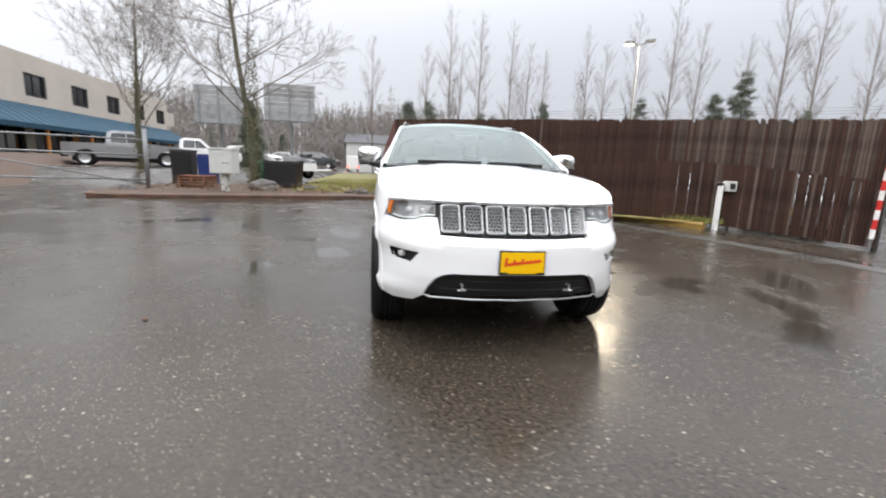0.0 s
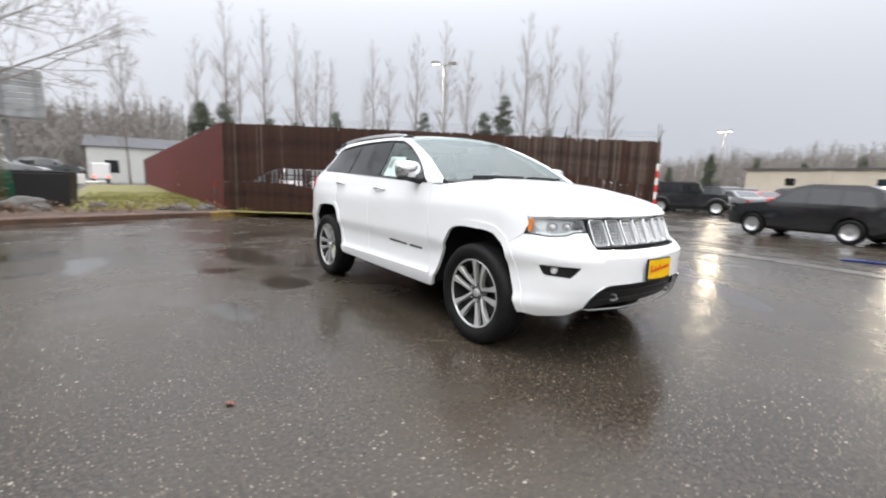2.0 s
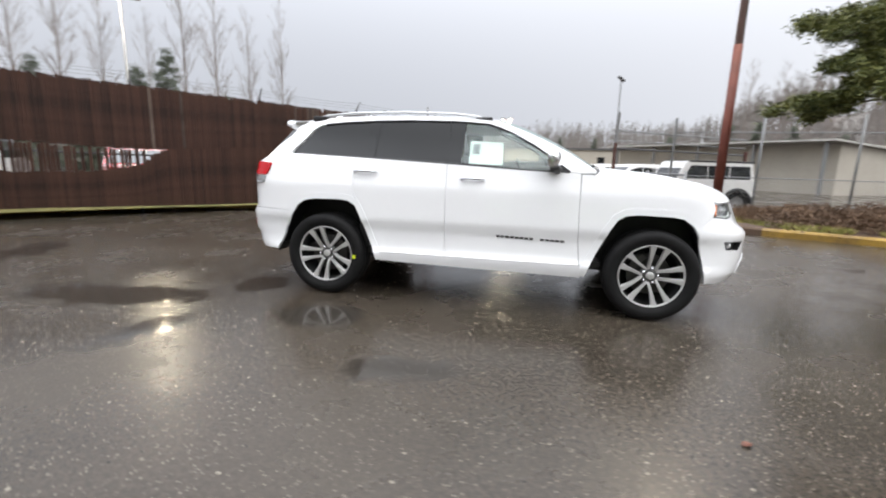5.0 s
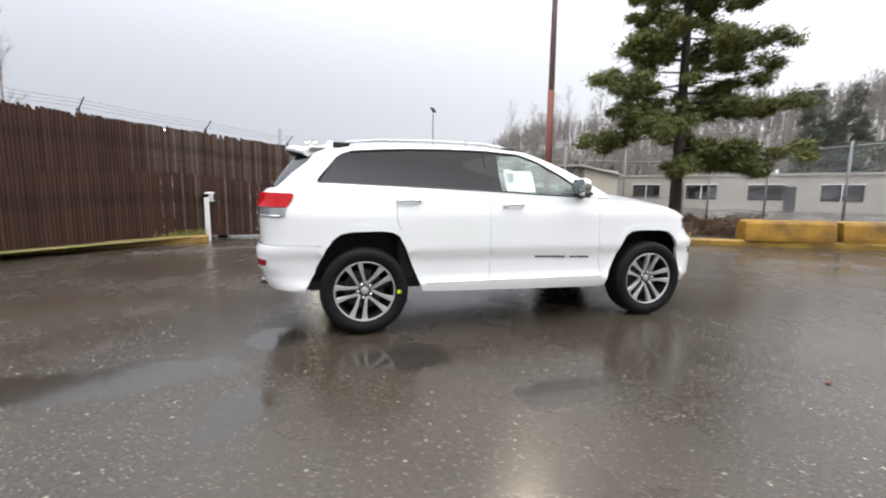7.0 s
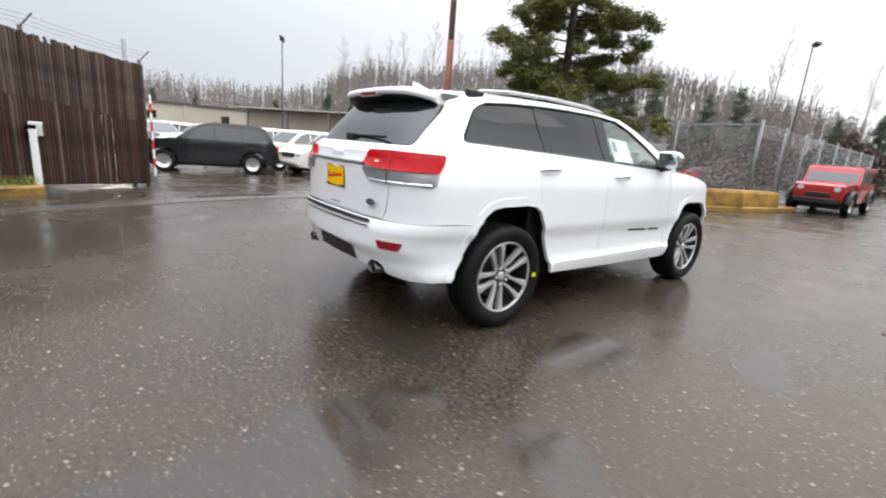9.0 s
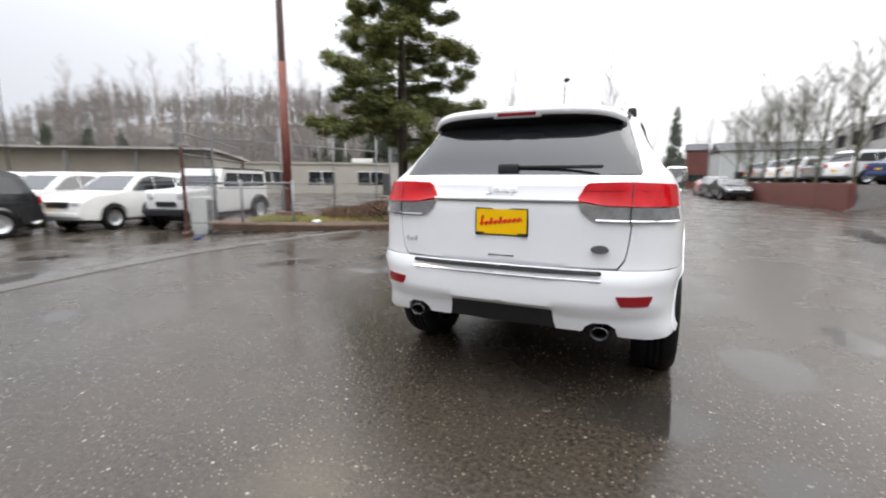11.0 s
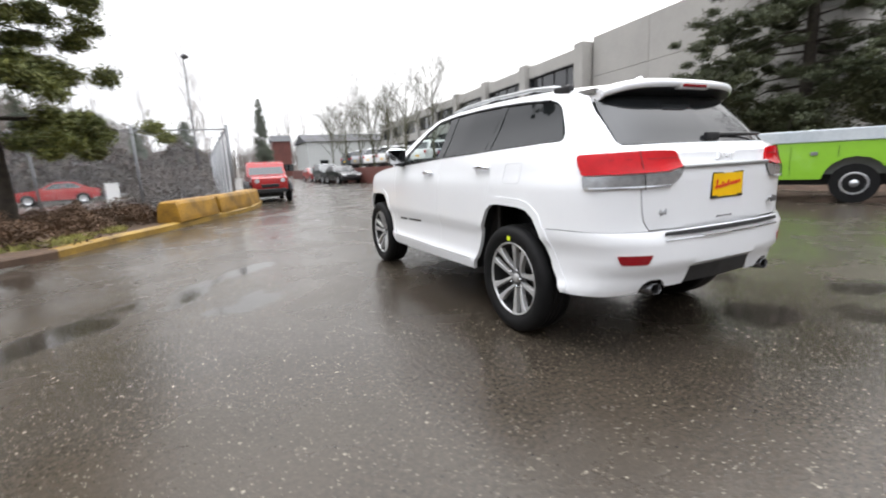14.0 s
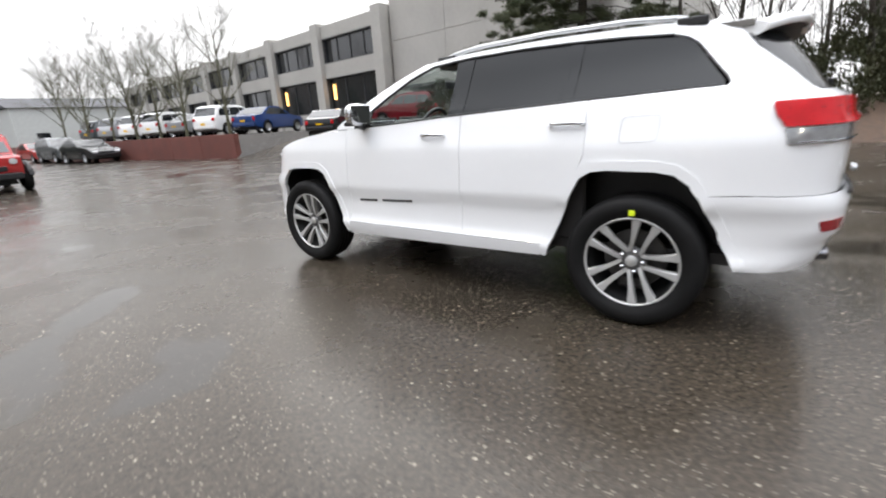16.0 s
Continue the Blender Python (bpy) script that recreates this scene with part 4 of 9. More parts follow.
    lathe(bm, [(0.0335, -0.015), (0.0335, -0.2), (0.001, -0.2)], 16, m=pose(sd * 0.535, 2.335, 0.452, -84, 0, 0) @ Matrix.Diagonal((1.15, 0.85, 1, 1)), closed=False)
    part("exhaust_bore", bm, M_BLACKPL, tip, smooth=True)
    # headlamp: dark bowl, projectors, chrome edge, clear cover
    hl = [F(0.528, 1.000), F(0.70, 1.012), F(0.80, 1.018), Y(-1.90, 1.018), Y(-1.885, 0.99), Y(-1.905, 0.905), F(0.83, 0.897), F(0.74, 0.882), F(0.66, 0.89), F(0.60, 0.912), F(0.524, 0.912)]
    bowl = part("headlamp", panel(hl, side=sd, out=-0.05, flange=0, step=0.035), M_BOWL, suv, "clear headlamp with a silver bowl")
    rimbm = bmesh.new()
    for a, b in zip(hl, [*hl[1:], hl[0]]):
        q = [wrap(*p, o)[0] for p, o in ((a, 0.0), (b, 0.0), (b, -0.05), (a, -0.05))]
        rimbm.faces.new([rimbm.verts.new((p.x * sd, p.y, p.z)) for p in q])
    part("bezel", rimbm, M_BOWL, bowl)
    for p, r in ((F(0.72, 0.95), 0.026), (F(0.625, 0.955), 0.020)):
        q, nn = wrap(*p, -0.048)
        bm = bmesh.new()
        bmesh.ops.create_uvsphere(bm, u_segments=20, v_segments=12, radius=r, matrix=Matrix.Translation((q.x * sd, q.y, q.z)))
        part("projector", bm, M_TAILCLEAR, bowl, smooth=True)
        bm = bmesh.new()
        lathe(bm, [(r + 0.002, 0.0), (r + 0.010, 0.012), (r + 0.016, 0.0)], 24, m=look((q.x * sd, q.y, q.z), (q.x * sd - nn.x * sd, q.y - nn.y, q.z)), closed=False)
        part("projector_ring", bm, M_BOWL, bowl, smooth=True)
    part("side_marker", panel([Y(-1.902, 1.010), Y(-1.890, 0.99), Y(-1.908, 0.912), Y(-1.925, 0.908), Y(-1.927, 0.96), Y(-1.930, 1.010)], side=sd, out=-0.010, flange=0.012, step=0.03), M_AMBER, bowl, "amber side reflector")
    bm = bmesh.new()
    tube(bm, [(lambda q: (q.x * sd, q.y, q.z))(wrap(*p, -0.02)[0]) for p in (F(0.54, 0.925), F(0.60, 0.922), F(0.66, 0.902), F(0.74, 0.895), F(0.81, 0.905))], 0.006, 6)
    part("running_light", bm, M_PAPER, bowl)
    part("lens", panel(hl, side=sd, out=-0.002, flange=0.004, step=0.035), M_LENS, bowl, "clear lens").visible_shadow = False
    # fog lamp pocket
    fog = rounded([F(0.825, 0.696), F(0.635, 0.686), F(0.69, 0.612), F(0.80, 0.622)], 0.012)
    pocket = part("fog_lamp", panel(fog, side=sd, out=-0.045, flange=-0.045, step=0.03), M_BLACKPL, suv, "black recessed fog lamp")
    q, nn = wrap(*F(0.765, 0.655), -0.035)
    bm = bmesh.new()
    bmesh.ops.create_uvsphere(bm, u_segments=14, v_segments=8, radius=0.026, matrix=Matrix.Translation((q.x * sd, q.y, q.z)))
    part("fog_lens", bm, M_TAILCLEAR, pocket, "bright fog lamp lens", True)
    # tow hooks
    bm = bmesh.new()
    tube(bm, [(sd * 0.36, -2.27, 0.49), (sd * 0.36, -2.305, 0.488), (sd * 0.36, -2.312, 0.47), (sd * 0.36, -2.29, 0.452)], 0.008, 8)
    box(bm, sd * 0.36 - 0.03, sd * 0.36 + 0.03, -2.300, -2.27, 0.447, 0.457, 0.005)
    part("tow_hook", bm, M_SILVER, suv, "bright tow hook")
    # door mirror
    mir = part("door_mirror", new_tube([(sd * 0.86, -0.64, 1.235), (sd * 0.93, -0.63, 1.24), (sd * 0.985, -0.60, 1.25)], [0.045, 0.032, 0.03], 10), M_BLACKPL, suv, "door mirror with a bright cap")
    bm = bmesh.new()
    vs = bmesh.ops.create_uvsphere(bm, u_segments=24, v_segments=14, radius=1.0)["verts"]
    for v in vs:
        c = v.co
        c.x = math.copysign(abs(c.x) ** 0.6, c.x) * 0.115
        c.z = math.copysign(abs(c.z) ** 0.6, c.z) * 0.082
        c.y = -abs(c.y) ** 0.8 * 0.085 if c.y < 0 else c.y * 0.02
    bmesh.ops.transform(bm, matrix=Matrix.Translation((sd * 0.985, -0.575, 1.318)) @ Matrix.Rotation(sd * 0.18, 4, "Z"), verts=vs)
    part("mirror_cap", bm, M_CAP, mir, "chrome cap", True)
    part("mirror_lower", new_box(sd * 0.985 - 0.105, sd * 0.985 + 0.105, -0.645, -0.565, 1.235, 1.27, 0.015, seg=2), M_BLACKPL, mir)
    part("mirror_glass", new_box(sd * 0.985 - 0.10, sd * 0.985 + 0.10, -0.557, -0.549, 1.25, 1.39, 0.004), M_CHROME, mir, "mirror glass").matrix_basis = Matrix.Translation((0, -0.553, 1.32)) @ Matrix.Rotation(radians(-6), 4, "X") @ Matrix.Translation((0, 0.553, -1.32))
    # roof rail
    rail = part("roof_rail", new_tube([(sd * 0.60, y, z_roof(y) - 0.055 + h) for y, h in ((-0.02, 0.008), (0.10, 0.030), (0.3, 0.040), (0.8, 0.042), (1.3, 0.040), (1.55, 0.030), (1.68, 0.008))], [0.011, 0.014, 0.014, 0.014, 0.014, 0.014, 0.011], 8), M_SILVER, suv, "bright roof rail with black feet", True)
    for y0, y1 in ((-0.05, 0.10), (1.55, 1.70)):
        part("rail_foot", new_box(sd * 0.60 - 0.024, sd * 0.60 + 0.024, y0, y1, z_roof(y0) - 0.08, z_roof((y0 + y1) / 2) - 0.022, 0.012, seg=2), M_BLACKPL, rail)

# filler flap outline on the left quarter
bm = bmesh.new()
fl = rounded([Y(1.36, 1.06), Y(1.55, 1.065), Y(1.56, 1.20), Y(1.37, 1.195)], 0.03, 5)
tube(bm, [wrap(p.x, p.y, 0.0005)[0] for p in [*fl, fl[0]]], 0.0013, 5)
part("filler_flap_joint", bm, M_SILVER, suv)

# bumpers, grille and tailgate across the middle
lp = [F(0, 0.795), F(0.25, 0.795), F(0.505, 0.80), F(0.518, 0.905), F(0.60, 0.905), F(0.66, 0.884), F(0.74, 0.876), F(0.83, 0.890), Y(-1.8865, 0.8925), Y(-1.7565, 0.7835)] + [Y(*p) for p in ARCH_F[10:]] + [Y(-1.97, 0.335), F(0.80, 0.33), F(0.66, 0.35), F(0.60, 0.40), F(0.555, 0.49), F(0.51, 0.548), F(0.44, 0.566), F(0.2, 0.57), F(0, 0.571)]
fog = rounded([F(0.825, 0.696), F(0.635, 0.686), F(0.69, 0.612), F(0.80, 0.622)], 0.012)
part("front_bumper", panel(lp, both=True, holes=[fog], step=0.04), M_WHITE, suv)
part("lower_grille", panel([F(0, 0.58), F(0.45, 0.575), F(0.52, 0.555), F(0.62, 0.40), F(0.60, 0.385), F(0, 0.385)], both=True, out=-0.045, flange=0, step=0.05), M_BLACKPL, suv, "black lower air intake")
bm = bmesh.new()
for sg in (1, -1):
    tube(bm, [(lambda q: (q.x * sg, q.y, q.z))(wrap(*p, 0.004)[0]) for p in (F(0.0, 0.392), F(0.3, 0.392), F(0.55, 0.394), F(0.60, 0.41), F(0.572, 0.47), F(0.53, 0.53), F(0.49, 0.556))], 0.006, 8)
part("chin_trim", bm, M_SILVER, suv, "chrome strip under the air intake")
for zz in (0.445, 0.505):
    bm = bmesh.new()
    tube(bm, [(lambda q: (q.x * sg, q.y, q.z))(wrap(*F(x, zz), -0.03)[0]) for sg, x in ((-1, 0.5), (-1, 0.25), (1, 0.0), (1, 0.25), (1, 0.5))], 0.004, 6)
    part("intake_bar", bm, M_BLACKPL, suv)
part("under_tray", new_box(-0.5, 0.5, -2.10, -1.85, 0.335, 0.39, 0.02), M_BLACKPL, suv)
grille = part("grille", panel([F(0, 1.006), F(0.3, 1.004), F(0.522, 0.997), F(0.515, 0.80), F(0.25, 0.797), F(0, 0.797)], both=True, out=-0.035, flange=0, step=0.05), M_BLACKPL, suv, "seven-slot grille with silver surrounds")
for k in range(-3, 4):
    cx0 = k * 0.1445

    def gp(u, v, o):
        x = cx0 + u
        q = wrap(*F(max(abs(x), 1e-4), v), o)[0]
        return (math.copysign(q.x, x), q.y, q.z)
    hw, z0, z1 = 0.064, 0.808, 0.992
    ring = rounded([(-hw, z0 + 0.008), (hw, z0 + 0.008), (hw - 0.002, z1), (-hw + 0.002, z1)], 0.02, 4)
    bm = bmesh.new()
    vo = [bm.verts.new(gp(p.x, p.y, 0.0)) for p in ring]
    vm = [bm.verts.new(gp(p.x * 0.93, z0 + (p.y - z0) * 0.96 + 0.004, 0.012)) for p in ring]
    vi = [bm.verts.new(gp(p.x * 0.82, z0 + (p.y - z0) * 0.89 + 0.010, 0.004)) for p in ring]
    vb = [bm.verts.new(gp(p.x * 0.80, z0 + (p.y - z0) * 0.88 + 0.011, -0.03)) for p in ring]
    for A, B in ((vo, vm), (vm, vi), (vi, vb)):
        for i in range(len(ring)):
            j = (i + 1) % len(ring)
            bm.faces.new((A[i], A[j], B[j], B[i]))
    slot = part("grille_slot", bm, M_SILVER, grille, smooth=True)
    bm = bmesh.new()
    r = 0.0135
    rows = int((z1 - z0 - 0.02) / (r * 1.5))
    for row in range(rows + 1):
        for cidx in range(-2, 3):
            u = cidx * r * 1.82 + (r * 0.91 if row % 2 else 0)
            v = z0 + 0.02 + row * r * 1.5
            if abs(u) > hw * 0.82 or v > z1 - 0.008:
                continue
            ho = [(u + r * 1.02 * math.cos(a), v + r * 0.92 * math.sin(a)) for a in (math.pi / 6 + i * math.pi / 3 for i in range(6))]
            hi = [(u + r * 0.62 * math.cos(a), v + r * 0.52 * math.sin(a)) for a in (math.pi / 6 + i * math.pi / 3 for i in range(6))]
            lim = lambda q: (max(-hw * 0.84, min(hw * 0.84, q[0])), q[1])
            O = [bm.verts.new(gp(*lim(q), -0.006)) for q in ho]
            I = [bm.verts.new(gp(*lim(q), -0.012)) for q in hi]
            for i in range(6):
                bm.faces.new((O[i], O[(i + 1) % 6], I[(i + 1) % 6], I[i]))
    part("grille_mesh", bm, M_SILVER, slot)

lp = [R(0, 0.793), R(0.35, 0.793), R(0.61, 0.793), R(0.75, 0.793), Y(2.15, 0.793), Y(1.95, 0.793), Y(1.79, 0.786)] + [Y(*p) for p in ARCH_R[10:]] + [Y(2.05, 0.405), Y(2.2, 0.41), R(0.72, 0.418), R(0.625, 0.43), R(0.61, 0.48), R(0.57, 0.505), R(0.50, 0.505), R(0.46, 0.48), R(0.445, 0.45), R(0.31, 0.452), R(0.29, 0.56), R(0, 0.562)]
part("rear_bumper", panel(lp, both=True, step=0.04), M_WHITE, suv)
part("tow_cover", panel([R(0, 0.561), R(0.289, 0.559), R(0.308, 0.455), R(0, 0.448)], both=True, out=-0.004, flange=0.03), M_BLACKPL, suv, "black lower bumper cover")
part("bumper_step_pad", panel(rounded([R(0.53, 0.784), R(0.53, 0.768), R(0.25, 0.764), R(0, 0.764), R(0, 0.784)], 0.008), both=True, out=0.008, flange=0.012), M_BLACKPL, suv, "black ribbed step pad")
bm = bmesh.new()
tube(bm, [(lambda q: (q.x * sg, q.y, q.z))(wrap(*R(x, 0.742), 0.006)[0]) for sg, x in ((-1, 0.53), (-1, 0.25), (1, 0), (1, 0.25), (1, 0.53))], 0.006, 6)
part("step_trim", bm, M_CHROME, suv)
lp = [R(0, 1.274), R(0.4, 1.274), R(0.685, 1.272), R(0.667, 1.255), R(0.645, 1.2), R(0.641, 0.9), R(0.628, 0.845), R(0.598, 0.803), R(0.3, 0.80), R(0, 0.80)]
gate = part("tailgate", panel(lp, both=True, step=0.04), M_WHITE, suv)
part("rear_screen", panel([R(0, 1.280), R(0.4, 1.280), R(0.682, 1.284), R(0.652, 1.40), R(0.617, 1.50), R(0.575, 1.615), R(0.3, 1.64), R(0, 1.645)], both=True, out=-0.006, flange=0.01), M_REARGLASS, gate, "dark tinted rear screen")
bm = bmesh.new()
tube(bm, [(lambda q: (q.x * sg, q.y, q.z))(wrap(*R(x, 1.137), 0.010)[0]) for sg, x in ((-1, 0.40), (-1, 0.2), (1, 0), (1, 0.2), (1, 0.40))], 0.011, 8)
part("gate_ledge", bm, M_SILVER, gate, "chrome ledge over the plate")
part("gate_pull", new_box(-0.075, 0.075, 2.355, 2.372, 0.83, 0.842, 0.004), M_GREYTXT, gate)
wip = part("rear_wiper", new_box(-0.06, 0.06, 2.245, 2.275, 1.286, 1.335, 0.012, seg=2), M_BLACKPL, gate)
part("wiper_arm", new_box(-0.50, 0.02, 2.245, 2.258, 1.308, 1.330, 0.006), M_BLACKPL, wip)


def plate(y, z, face, parent, mount):
    """A dealer's plate: dark frame, yellow field, red script drawn as plain strokes."""
    sg = 1 if face > 0 else -1
    pl = part("dealer_plate", new_box(-0.150, 0.150, y - 0.006, y + 0.006, z - 0.078, z + 0.078, 0.004), M_BLACKPL, parent, "yellow dealer plate with red script in a black frame")
    part("plate_field", new_box(-0.141, 0.141, y + sg * 0.0065 - 0.001, y + sg * 0.0065 + 0.001, z - 0.068, z + 0.068), M_PLATE, pl)
    bm = bmesh.new()
    yy = y + sg * 0.0095
    for i in range(9):
        u0, u1 = -0.118 + i * 0.026, -0.101 + i * 0.026
        h = 0.052 if i == 0 else (0.034 if i in (2, 4) else 0.018)
        zc = z - 0.020 + i * 0.0034
        a = -sg
        bm.faces.new([bm.verts.new(p) for p in ((a * u0, yy, zc - 0.005), (a * u1 - a * 0.006, yy, zc - 0.005), (a * u1 + a * 0.006, yy, zc + h), (a * u0 + a * 0.006, yy, zc + h))])
    box(bm, -0.118, 0.122, yy - 0.0008, yy + 0.0008, z - 0.003, z + 0.006, m=Matrix.Translation((0, yy, z)) @ Matrix.Rotation(sg * 0.1, 4, "Y") @ Matrix.Translation((0, -yy, -z)))
    part("script", bm, M_REDINK, pl)
    for u in (-0.12, 0.12):
        part("plate_sticker", new_box(u - 0.025, u + 0.025, y + sg * 0.009 - 0.001, y + sg * 0.009 + 0.001, z - 0.074, z - 0.060), M_BLACKPL, pl)
    bm = bmesh.new()
    box(bm, -0.06, 0.06, min(y, mount), max(y, mount), z - 0.05, z + 0.05)
    part("plate_bracket", bm, M_BLACKPL, pl)


plate(-2.39, 0.658, -1, suv, -2.36)
plate(2.372, 1.022, 1, gate, 2.35)

# maker's emblem as plain bright shapes, drive badge, trim badge
emblem = part("emblem", new_box(-0.076, 0.102, 2.3515, 2.3535, 1.178, 1.184), M_EMBLEM, gate, "bright raised emblem")
for u0, u1, h0, h1 in ((-0.085, -0.062, -0.014, 0.032), (-0.100, -0.075, -0.020, -0.008), (-0.048, -0.014, -0.006, 0.022), (-0.004, 0.030, -0.006, 0.022), (0.042, 0.076, -0.006, 0.022), (0.042, 0.054, -0.026, 0.0)):
    part("emblem_piece", new_box(-u1, -u0, 2.352, 2.366, 1.188 + h0, 1.188 + h1, 0.004), M_EMBLEM, emblem)
txt = bpy.data.curves.new("drive_badge", "FONT")
txt.body, txt.size, txt.extrude, txt.align_x = "4x4", 0.052, 0.003, "CENTER"
tob = new("drive_badge", txt)
tob.matrix_basis = pose(0.555, 2.372, 0.885, 90, 0, 188)
tob.parent = gate
txt.materials.append(M_SILVER)
bm = bmesh.new()
lathe(bm, [(0.001, 0.008), (0.040, 0.008), (0.045, 0.0)], 20, m=pose(-0.515, 2.362, 0.90, -90, 0, 8) @ Matrix.Diagonal((1, 0.5, 1, 1)))
part("trim_badge", bm, M_GREYTXT, gate)
bm = bmesh.new()
box(bm, -0.055, 0.055, -2.165, -2.150, 1.028, 1.045, 0.003)
part("hood_emblem", bm, M_SILVER, suv)

# bonnet
yf = hermite([0, 0.25, 0.51, 0.7, 0.80, 0.87], [-2.195, -2.185, -2.125, -2.035, -1.95, -1.875])
zc_hood = hermite([0, 0.02, 0.06, 0.14, 0.30, 0.6, 0.9, 1.2], [1.014, 1.046, 1.078, 1.112, 1.155, 1.208, 1.240, 1.264])
xe_tab = [(-0.84 - 0.095 * i, wrap(*Y(-0.84 - 0.095 * i, z_fend(-0.84 - 0.095 * i)))[0].x) for i in range(12)]
xe = hermite([p[0] for p in xe_tab[::-1]], [p[1] for p in xe_tab[::-1]])


def bonnet(x, y, out=0.0):
    def h(x, y):
        ax = abs(x)
        f = yf(min(ax, 0.87))
        d = max(0.0, y - f)
        e = xe(max(y, -1.885))
        ze = z_fend(max(y, -1.885)) if y > -1.885 else 1.02
        zc = zc_hood(d)
        t = min(1, ax / e) ** 3.2 if y > -1.885 else min(1, ax / max(0.05, e)) ** 6
        dome = 0.010 * max(0, 1 - max(0, ax - 0.36) / 0.07) * min(1, d / 0.25) if ax < 0.43 else 0
        return min(ze, zc) + (zc - min(ze, zc)) * (1 - t) + dome
    e = 0.01
    z = h(x, y)
    nrm = Vector((-(h(x + e, y) - h(x - e, y)) / (2 * e), -(h(x, y + e) - h(x, y - e)) / (2 * e), 1)).normalized()
    return Vector((x, y, z)) + nrm * out, nrm


lp = [(x, yf(x)) for x in (0, 0.12, 0.25, 0.38, 0.51, 0.6, 0.7, 0.77, 0.83)] + [(xe(y) - 0.003, y) for y in (-1.88, -1.8, -1.65, -1.5, -1.35, -1.2, -1.05, -0.955)] + [(0.80, -0.955), (0.5, -1.03), (0.25, -1.055), (0, -1.06)]
part("bonnet", panel(lp, surf=bonnet, both=True, step=0.045), M_WHITE, suv)

# roof
xr_tab = [(y, wrap(*Y(y, z_roof(y) - 0.058))[0].x) for y in np.linspace(-0.09, 1.93, 9)]
xr = hermite([p[0] for p in xr_tab], [p[1] for p in xr_tab])


def roof(x, y, out=0.0):
    def h(x, y):
        return z_roof(y) - 0.055 * min(1.2, abs(x) / xr(y)) ** 2.4
    e = 0.01
    nrm = Vector((-(h(x + e, y) - h(x - e, y)) / (2 * e), -(h(x, y + e) - h(x, y - e)) / (2 * e), 1)).normalized()
    return Vector((x, y, h(x, y))) + nrm * out, nrm


lp = [(0, -0.165), (0.3, -0.155), (0.55, -0.125), (xr(-0.09), -0.085)] + [(xr(y), y) for y in np.linspace(0.0, 1.90, 14)] + [(0.60, 1.945), (0.3, 1.965), (0, 1.97)]
part("roof", panel(lp, surf=roof, both=True, step=0.06), M_WHITE, suv)
bm = bmesh.new()
fin = [[bm.verts.new((sx * w, y, z_roof(y) - 0.004 + h)) for sx in (-1, 1)] + [bm.verts.new((0, y, z_roof(y) + top))] for y, w, h, top in ((1.56, 0.012, 0.0, 0.002), (1.62, 0.026, 0.0, 0.022), (1.69, 0.030, 0.0, 0.050), (1.735, 0.024, 0.0, 0.058), (1.75, 0.016, 0.0, 0.030))]
for a, b in zip(fin, fin[1:]):
    for k in range(3):
        bm.faces.new((a[k], a[(k + 1) % 3], b[(k + 1) % 3], b[k]))
bm.faces.new(fin[0])
bm.faces.new(fin[-1][::-1])
part("antenna_fin", bm, M_WHITE, suv, smooth=True)

# roof spoiler, white above and black beneath, with its brake lamp
def spoiler_edge(u):
    """The trailing edge of the spoiler: back in the middle, drawn in and down to the pillars at its ends."""
    return 2.140 - 0.05 * u * u - 0.13 * abs(u) ** 6, 1.656 - 0.014 * u * u - 0.034 * abs(u) ** 8


top_cols, low_cols = bmesh.new(), bmesh.new()
prev_t = prev_l = None
for i in range(-16, 17):
    u = i / 16
    x = u * 0.586
    y1, z1 = spoiler_edge(u)
    y0 = 1.925 - 0.09 * abs(u) ** 6
    zf = roof(x, y0)[0].z
    row_t = [top_cols.verts.new(p) for p in ((x, y0, zf + 0.002), (x, y0 * 0.68 + y1 * 0.32, zf * 0.6 + z1 * 0.4 + 0.004), (x, y1 - 0.05, z1 + 0.012), (x, y1 - 0.012, z1 + 0.002), (x, y1, z1 - 0.012), (x, y1 - 0.004, z1 - 0.034), (x, y1 - 0.016, z1 - 0.042))]
    row_l = [low_cols.verts.new(p) for p in ((x, y1 - 0.015, z1 - 0.041), (x * 0.985, y1 - 0.055, z1 - 0.050), (x * 0.97, y1 - 0.115 + 0.04 * abs(u) ** 4, 1.568), (x * 0.96, 1.975 - 0.10 * abs(u) ** 4, 1.575), (x * 0.95, 1.945 - 0.10 * abs(u) ** 4, 1.612))]
    if prev_t:
        for k in range(6):
            top_cols.faces.new((prev_t[k], row_t[k], row_t[k + 1], prev_t[k + 1]))
        for k in range(4):
            low_cols.faces.new((prev_l[k], row_l[k], row_l[k + 1], prev_l[k + 1]))
    prev_t, prev_l = row_t, row_l
sp = part("roof_spoiler", top_cols, M_WHITE, suv, "white roof spoiler with a black underside", True)
for sg in (-1, 1):
    y1, z1 = spoiler_edge(1)
    bm = bmesh.new()
    bm.faces.new([bm.verts.new((sg * 0.586, y, z)) for y, z in ((1.832, 1.612), (1.87, 1.612), (y1 - 0.05, z1 + 0.010), (y1 - 0.012, z1 + 0.001), (y1, z1 - 0.012), (y1 - 0.006, z1 - 0.036), (1.90, 1.545), (1.85, 1.56))])
    r_ = bmesh.ops.extrude_face_region(bm, geom=bm.faces[:])
    bmesh.ops.translate(bm, verts=[v for v in r_["geom"] if isinstance(v, bmesh.types.BMVert)], vec=(-sg * 0.02, 0, 0))
    part("spoiler_cheek", bm, M_WHITE, sp)
part("spoiler_underside", low_cols, M_BLACKPL, sp, "black underside", True)
